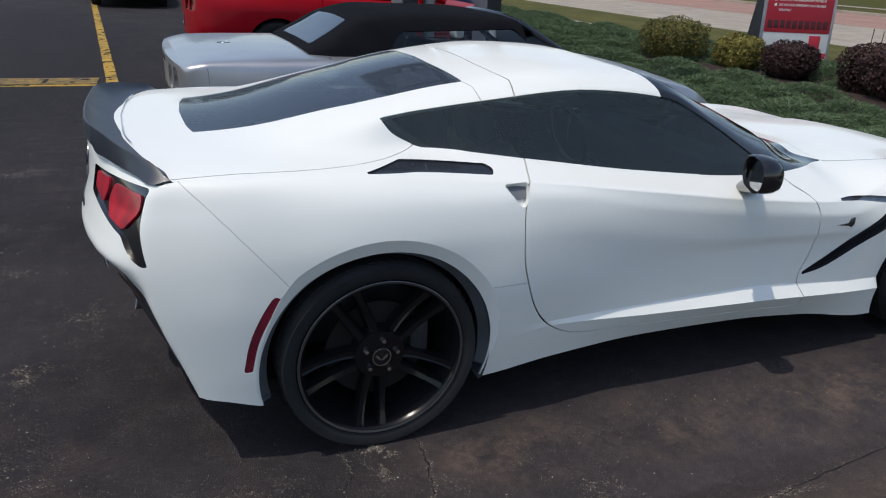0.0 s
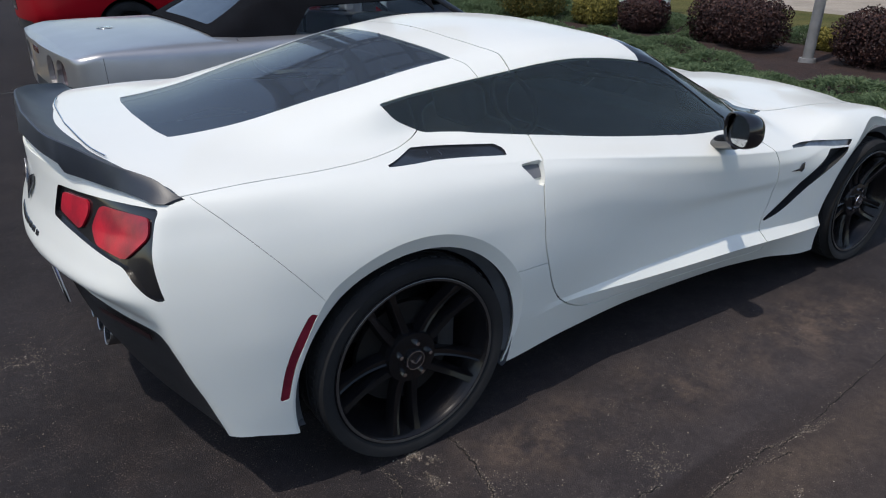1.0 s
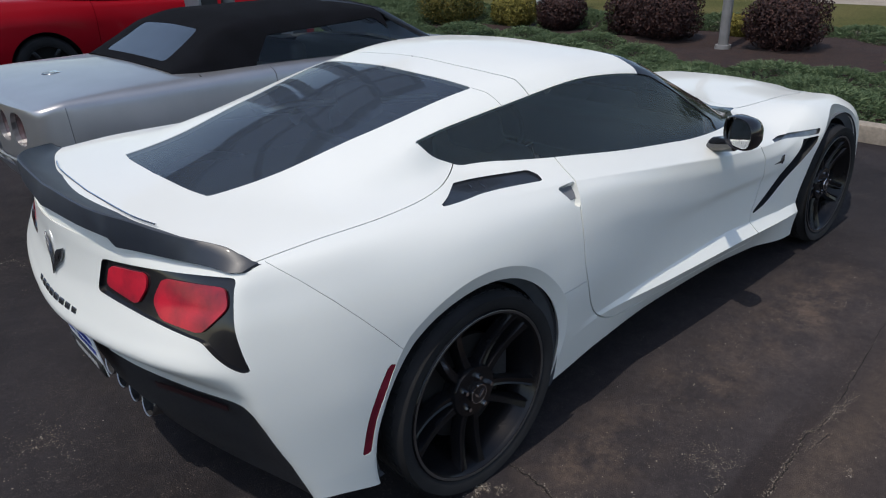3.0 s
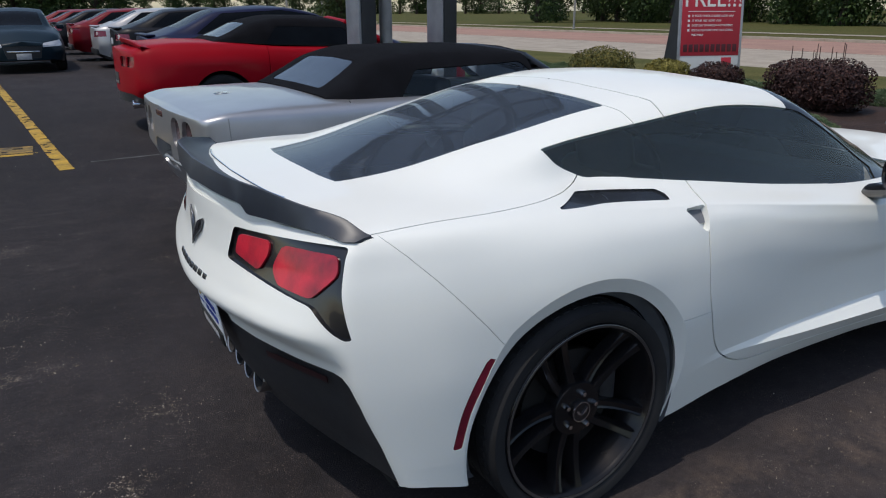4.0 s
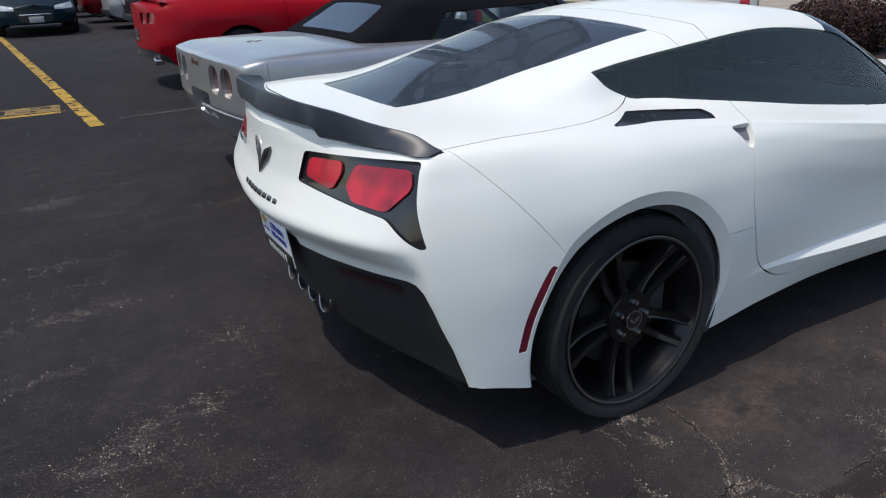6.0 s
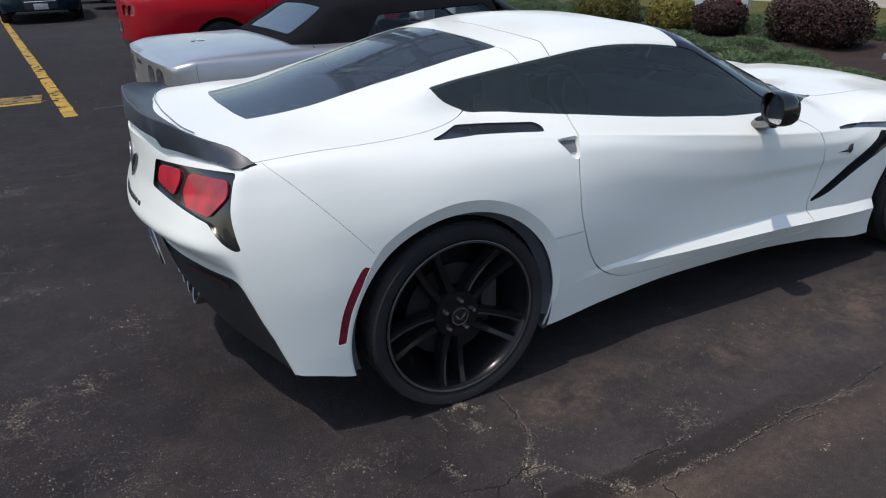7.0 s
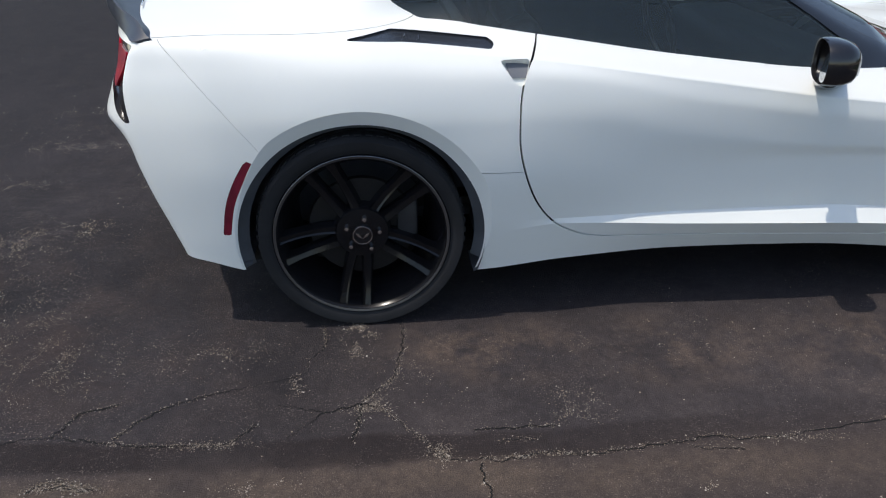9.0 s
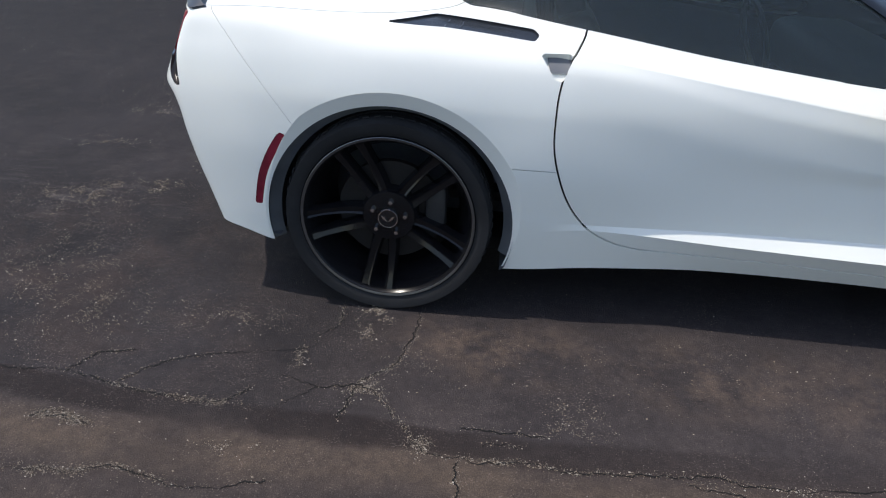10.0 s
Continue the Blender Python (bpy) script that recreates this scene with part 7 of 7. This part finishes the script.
    for x, z, r in wheels:
        arch_liner(car, x, z, r, 0.945)
        for y in (-0.82, 0.82):
            plain_wheel("wheel", car, x, y, 0.355, 0.26, 0.26, M_RIM, 5)
    return car


SEDAN = [
    pair((0.0, 0.66, 0.36), (0.25, 0.82, 0.28), (0.8, 0.86, 0.22), (3.8, 0.86, 0.22), (4.4, 0.78, 0.25), (4.66, 0.60, 0.30)),
    pair((0.0, 0.78, 0.60), (0.25, 0.88, 0.60), (0.8, 0.905, 0.60), (3.8, 0.905, 0.58), (4.4, 0.84, 0.50), (4.66, 0.64, 0.46)),
    pair((0.0, 0.72, 0.90), (0.25, 0.82, 0.95), (0.8, 0.86, 0.96), (3.2, 0.86, 0.90), (4.1, 0.80, 0.82), (4.66, 0.58, 0.62)),
    pair((0.0, 0.64, 0.97), (0.25, 0.72, 1.03), (0.8, 0.77, 1.02), (3.2, 0.77, 0.95), (4.1, 0.68, 0.88), (4.66, 0.46, 0.66)),
    pair((0.0, 0.50, 0.99), (0.30, 0.60, 1.06), (0.55, 0.61, 1.14), (1.1, 0.56, 1.36), (2.1, 0.58, 1.41), (2.7, 0.57, 1.32), (3.35, 0.61, 1.0), (4.1, 0.48, 0.91), (4.66, 0.30, 0.69)),
    pair((0.0, 0.0, 1.00), (0.30, 0.0, 1.08), (0.55, 0.0, 1.18), (1.1, 0.0, 1.41), (1.9, 0.0, 1.46), (2.6, 0.0, 1.38), (3.4, 0.0, 1.02), (4.1, 0.0, 0.95), (4.66, 0.0, 0.71)),
]


def build_sedan(place, paint, label, group="cars parked in the row"):
    car = thing("sedan", label, "car", place, group)
    s = np.linspace(0, 4.66, 120)
    sh = wheel_cut(loft_half(SEDAN, s, [6, 7, 5, 9, 12], 0.06, 0.10), ((0.95, 0.33, 0.37), (3.65, 0.33, 0.37)))
    mid = lambda p: np.abs(p.a[:, 0]) < 9
    sw, sh = sh.cut(np.where(mid(sh), np.maximum(np.maximum(3.08 - sh.a[:, 1], sh.a[:, 1] - 3.95) * 0.12, poly_sdf(XZ(sh), [(0.62, 1.0), (1.12, 1.34), (2.1, 1.39), (2.7, 1.30), (3.28, 0.94), (3.2, 0.8), (0.6, 0.8)])), 1.0))
    rg, sh = sh.cut(np.where(mid(sh) & (sh.a[:, 1] > 3.5), poly_sdf(plan(sh), [(0.42, -0.1), (0.46, 0.50), (1.02, 0.47), (1.04, -0.1)]), 1.0))
    wg, sh = sh.cut(np.where(mid(sh) & (sh.a[:, 1] > 3.5), poly_sdf(plan(sh), [(2.62, -0.1), (2.66, 0.48), (3.25, 0.54), (3.32, -0.1)]), 1.0))
    tl, sh = sh.cut(np.where(sh.v[:, 0] < 0.22, poly_sdf(YZ(sh), rounded([(0.42, 0.76), (0.90, 0.78), (0.90, 0.92), (0.44, 0.91)], 3, 0.03)), 1.0))
    hl, sh = sh.cut(np.where(sh.v[:, 0] > 4.25, poly_sdf(YZ(sh), rounded([(0.40, 0.58), (0.85, 0.60), (0.85, 0.74), (0.42, 0.67)], 3, 0.03)), 1.0))
    gr, sh = sh.cut(np.where(sh.v[:, 0] > 4.5, poly_sdf(YZ(sh), rounded([(-0.1, 0.34), (0.34, 0.34), (0.40, 0.60), (-0.1, 0.62)], 3, 0.03)), 1.0))
    part("body", both_halves(sh.rim(0.02, lambda c: np.abs(c[:, 1]) > 0.004)), paint, car)
    part("inner_body", both_halves(sh.moved(-0.03)), M_UNDER, car)
    for mir in (False, True):
        m = (lambda q: q.mirrored()) if mir else (lambda q: q)
        part("side_window", m(sw).moved(-0.004), M_CARGLASS, car, "dark side window")
        lp = part("tail_lamp", m(pocket_of(tl, 0.012)), M_MARKER, car, "dark red tail lamp")
        core = tl.moved(-0.008).cut(poly_sdf(YZ(tl), rounded([(0.60, 0.80), (0.72, 0.80), (0.72, 0.89), (0.60, 0.89)], 3, 0.03)))[0]
        part("reversing_lens", m(core), M_PEARLENS, lp, "pale reversing lens")
        part("headlamp", m(hl).moved(-0.002), mat("headlamp_glass", (0.45, 0.47, 0.5), 0.08, coat=1.0, noise_amt=0.3, noise_scale=10), car, "clear headlamp")
    part("rear_window", both_halves(rg.moved(-0.003)), M_CARGLASS, car)
    part("windshield", both_halves(wg.moved(-0.003)), M_CARGLASS, car)
    part("grille", both_halves(gr.moved(-0.012)), M_PLASTIC, car, "black grille")
    part("grille_bar", box(0.02, 0.66, 0.035, (4.76, 0, 0.49), 0.008), M_CHROME, car)
    part("front_plate", box(0.01, 0.30, 0.13, (4.775, 0, 0.385), 0.002), mat("pale_plate", (0.45, 0.45, 0.46), 0.5, noise_amt=0.2, noise_scale=20), car)
    part("rear_plate", box(0.01, 0.30, 0.14, (-0.062, 0, 0.74), 0.002), mat("pale_dealer_plate", (0.5, 0.5, 0.5), 0.5, noise_amt=0.2, noise_scale=20), car)
    part("trunk_spoiler", box(0.14, 1.16, 0.03, (0.03, 0, 1.02), 0.012), paint, car)
    part("bumper_lower", box(0.10, 1.3, 0.16, (-0.02, 0, 0.40), 0.03), M_PLASTIC, car)
    part("floor_pan", box(4.0, 1.4, 0.05, (2.3, 0, 0.28), 0.01), M_UNDER, car)
    for sg in (-1, 1):
        part("mirror", box(0.10, 0.17, 0.11, (2.95, sg * 0.93, 1.0), 0.03, 2), paint, car)
    for x, z, r in ((0.95, 0.33, 0.37), (3.65, 0.33, 0.37)):
        arch_liner(car, x, z, r, 0.895)
        for y in (-0.79, 0.79):
            plain_wheel("wheel", car, x, y, 0.33, 0.22, 0.22, M_STEEL, 5)
    return car


build_silver_convertible(Matrix.Translation((-0.462, 2.60, 0.0)) @ Matrix.Rotation(radians(1.75), 4, "Z"))
build_red_convertible(Matrix.Translation((0.0, 7.95, 0.0)))
M_BLUE = mat("dark_blue_paint", (0.008, 0.011, 0.040), 0.4, coat=0.08, spec=0.2, noise_amt=0.1)
M_BLACKCAR = mat("black_car_paint", (0.008, 0.008, 0.010), 0.4, coat=0.08, spec=0.2, noise_amt=0.1)
M_PEARL = mat("pale_silver_paint", (0.40, 0.40, 0.41), 0.4, metal=0.3, coat=0.4, noise_amt=0.06)
M_MAROON = mat("maroon_paint", (0.16, 0.006, 0.012), 0.4, coat=0.08, spec=0.2, noise_amt=0.08)
M_TEAL = mat("dark_teal_paint", (0.004, 0.014, 0.022), 0.4, coat=0.08, spec=0.2, noise_amt=0.1)
for x, y, paint, lab in ((0.72, 11.15, M_BLUE, "dark blue sedan parked tail out in the row"), (0.95, 16.9, M_BLACKCAR, "black sedan parked tail out in the row"),
                         (0.80, 20.0, M_PEARL, "pale silver sedan parked tail out in the row"), (0.45, 23.4, M_MAROON, "red sedan parked tail out in the row"),
                         (0.2, 27.4, M_BLACKCAR, "black sedan parked tail out in the row"), (0.0, 31.5, M_MAROON, "red sedan parked tail out in the row"), (-0.2, 36.0, M_MAROON, "red sedan parked tail out in the row")):
    build_sedan(Matrix.Translation((x, y, 0)) @ Matrix.Scale(1.07, 4), paint, lab)
build_sedan(Matrix.Translation((-0.98, 23.6, 0)) @ Matrix.Rotation(radians(-90), 4, "Z") @ Matrix.Scale(1.08, 4), M_TEAL, "dark teal sedan standing nose on in the aisle", "cars in the aisle")


# ---- sign posts, notice board, light poles ----
M_BRONZE = mat("dark_bronze_metal", (0.035, 0.037, 0.042), 0.5, metal=0.3, noise_amt=0.3, noise_scale=4, bump=0.1, bump_scale=40)
M_PALEMETAL = mat("pale_grey_metal", (0.36, 0.37, 0.39), 0.5, metal=0.4, noise_amt=0.2, noise_scale=5)
M_GALV = mat("grey_painted_steel", (0.27, 0.265, 0.26), 0.55, metal=0.2, noise_amt=0.25, noise_scale=5, bump=0.1, bump_scale=30)
M_PANEL = mat("sign_panel", (0.30, 0.34, 0.42), 0.35, noise_amt=0.2, noise_scale=2)


def build_pylon():
    """A tall two-legged sign: square legs with lit faces put in as colour, a round service pipe, and a cabinet of
    framed panels overhead.
    """
    p = thing("pylon_sign", "tall dark metal pylon sign on two square posts", "sign")
    for x, y in ((2.22, 5.45), (3.34, 5.52)):
        post = part("post", box(0.18, 0.40, 3.5, (x + 0.05, y + 0.10, 1.74), 0.01), M_BRONZE, p, "dark square post")
        # paler slab on the sunward side imitates sunlight on the dark post
        part("post_lit_face", box(0.03, 0.36, 3.46, (x - 0.053, y + 0.10, 1.75), 0.006), M_PALEMETAL, post, "pale slab imitating the sunlit face of the post")
    part("service_pipe", tube([(2.56, 5.52, -0.05), (2.56, 5.52, 3.5)], 0.075, 18), M_GALV, p, "round grey pipe")
    part("cabinet", box(3.6, 0.45, 0.35, (2.78, 5.48, 3.55), 0.03), M_BRONZE, p, "dark lower beam of the sign")
    part("cabinet", box(3.6, 0.45, 0.30, (2.78, 5.48, 5.9), 0.03), M_BRONZE, p, "dark upper beam of the sign")
    for x in (1.05, 2.2, 3.35, 4.5):
        part("mullion", box(0.16, 0.42, 2.2, (x, 5.48, 4.75), 0.02), M_BRONZE, p)
    for x in (1.63, 2.78, 3.93):
        for z in (4.25, 5.25):
            part("panel", box(0.96, 0.30, 0.85, (x, 5.48, z), 0.02), M_PANEL, p, "bluish sign panel")
    part("crossbar", box(3.4, 0.40, 0.12, (2.78, 5.48, 4.75), 0.02), M_BRONZE, p)
    for i in range(10):
        part("letter_bar", box(0.17, 0.03, 0.16, (1.6 + i * 0.26, 5.245, 3.55), 0.01), M_PALEMETAL, p)


def build_notice():
    """An A-frame notice board with a red printed sheet."""
    c = Vector((11.0, 7.75, 0.1))
    right = Vector((0.93, -0.36, 0)).normalized()
    face = Vector((-0.36, -0.93, 0)).normalized()
    rot = Matrix((right, -face, Vector((0, 0, 1)))).transposed().to_4x4()
    place = Matrix.Translation(c) @ rot @ Matrix.Rotation(radians(-6), 4, "X")
    red = mat("printed_red", (0.42, 0.018, 0.035), 0.5, noise_amt=0.08, noise_scale=4)
    white = mat("printed_white", (0.72, 0.72, 0.70), 0.5, noise_amt=0.05)
    dark = mat("printed_dark_red", (0.07, 0.008, 0.012), 0.5, noise_amt=0.1)
    b = thing("notice_board", "tall red and white A-frame notice board on the verge", "sign", place)
    part("board", box(1.30, 0.03, 2.0, (0, 0, 1.0), 0.006), white, b, "white board")
    part("red_sheet", box(1.28, 0.006, 1.52, (0, -0.019, 1.23), 0.001), red, b, "red printed sheet")
    part("frame_edge", box(0.05, 0.05, 2.02, (-0.67, 0.0, 1.0), 0.008), M_PALEMETAL, b)
    part("frame_edge", box(0.05, 0.05, 2.02, (0.67, 0.0, 1.0), 0.008), M_PALEMETAL, b)
    back = box(1.30, 0.04, 2.1, (0.0, 0.42, 1.0), 0.006, 2, None, Matrix.Rotation(radians(20), 3, "X"))
    part("back_leg", back, M_BRONZE, b, "dark rear leaf of the A-frame")
    gusset = prism([(0.03, 0.0), (0.80, 0.0), (0.10, 2.0), (0.03, 2.0)], 0.02, lambda u, v, w: (-0.66 + w, u, v))
    part("side_panel", gusset, M_BRONZE, b, "dark side of the A-frame")
    part("strut", box(0.02, 0.5, 0.02, (-0.6, 0.25, 0.75), 0.004), M_PALEMETAL, b)
    text_mesh("headline", "FREE!!!", 0.44, white, b, Matrix.Translation((0.03, -0.0245, 1.56)) @ pose(0, 0, 0, 90), 0.002)
    part("rule", box(1.02, 0.004, 0.012, (0, -0.024, 1.33), 0.0005), white, b)
    for i, line in enumerate(("IS YOUR CHECK ENGINE LIGHT ON?", "IS YOUR ABS LIGHT ON?", "DOES YOUR TRANSMISSION SHIFT PROPERLY?", "DO YOU HEAR SOMETHING THAT SOUNDS", "WRONG?")):
        z = 1.245 - i * 0.092
        t = text_mesh("checklist_line", line, 0.058, white, b, Matrix.Translation((0.0, -0.0245, z)) @ pose(0, 0, 0, 90), 0.001)
        xs = [v.co.x for v in t.data.vertices]
        wide = max(xs) - min(xs)
        k = min(1.0, 0.90 / wide)
        t.matrix_basis = Matrix.Translation((-0.42 + wide * k / 2, -0.0245, z)) @ pose(0, 0, 0, 90) @ Matrix.Diagonal((k, 1, 1, 1))
        if i < 4:
            part("tick_box", box(0.045, 0.004, 0.045, (-0.49, -0.024, z), 0.002), white, b)
    for i in range(10):
        part("number_bar", box(0.09, 0.004, 0.15, (-0.54 + i * 0.12, -0.024, 0.62), 0.002), dark, b)
    part("logo_square", box(0.22, 0.004, 0.26, (0.38, -0.018, 0.30), 0.002), red, b, "small red logo block")
    part("foot_band", box(1.28, 0.004, 0.10, (0, -0.018, 0.06), 0.002), red, b)


def build_light_pole(x, y, h, r, label):
    p = thing("light_pole", label, "pole", Matrix.Translation((x, y, 0.0)))
    part("shaft", tube([(0, 0, 0.0), (0, 0, h * 0.5), (0, 0, h)], r, 24, taper=[1.0, 0.85, 0.7]), M_GALV, p, "tapered grey steel shaft")
    part("base_plate", lathe([(0.0, 0.10), (r * 1.5, 0.10), (r * 1.6, 0.06), (r * 1.6, -0.1)], 24, "z"), M_GALV, p)
    part("lamp_head", box(0.6, 0.3, 0.14, (0.2, 0, h), 0.03), M_BRONZE, p)
    return p


build_pylon()
build_notice()
pole = build_light_pole(8.5, 2.66, 7.5, 0.07, "grey steel light pole in the mulch bed")
part("hook", tube([(0.05, -0.04, 1.62), (0.10, -0.07, 1.66), (0.11, -0.08, 1.74), (0.07, -0.06, 1.80), (0.04, -0.03, 1.74)], 0.008, 6), M_STEEL, pole, "small steel shackle")
for x, y in ((36.0, 41.0), (37.0, 95.0), (20.0, 60.0)):
    build_light_pole(x, y, 6.0, 0.09, "slender pale street pole beyond the road")
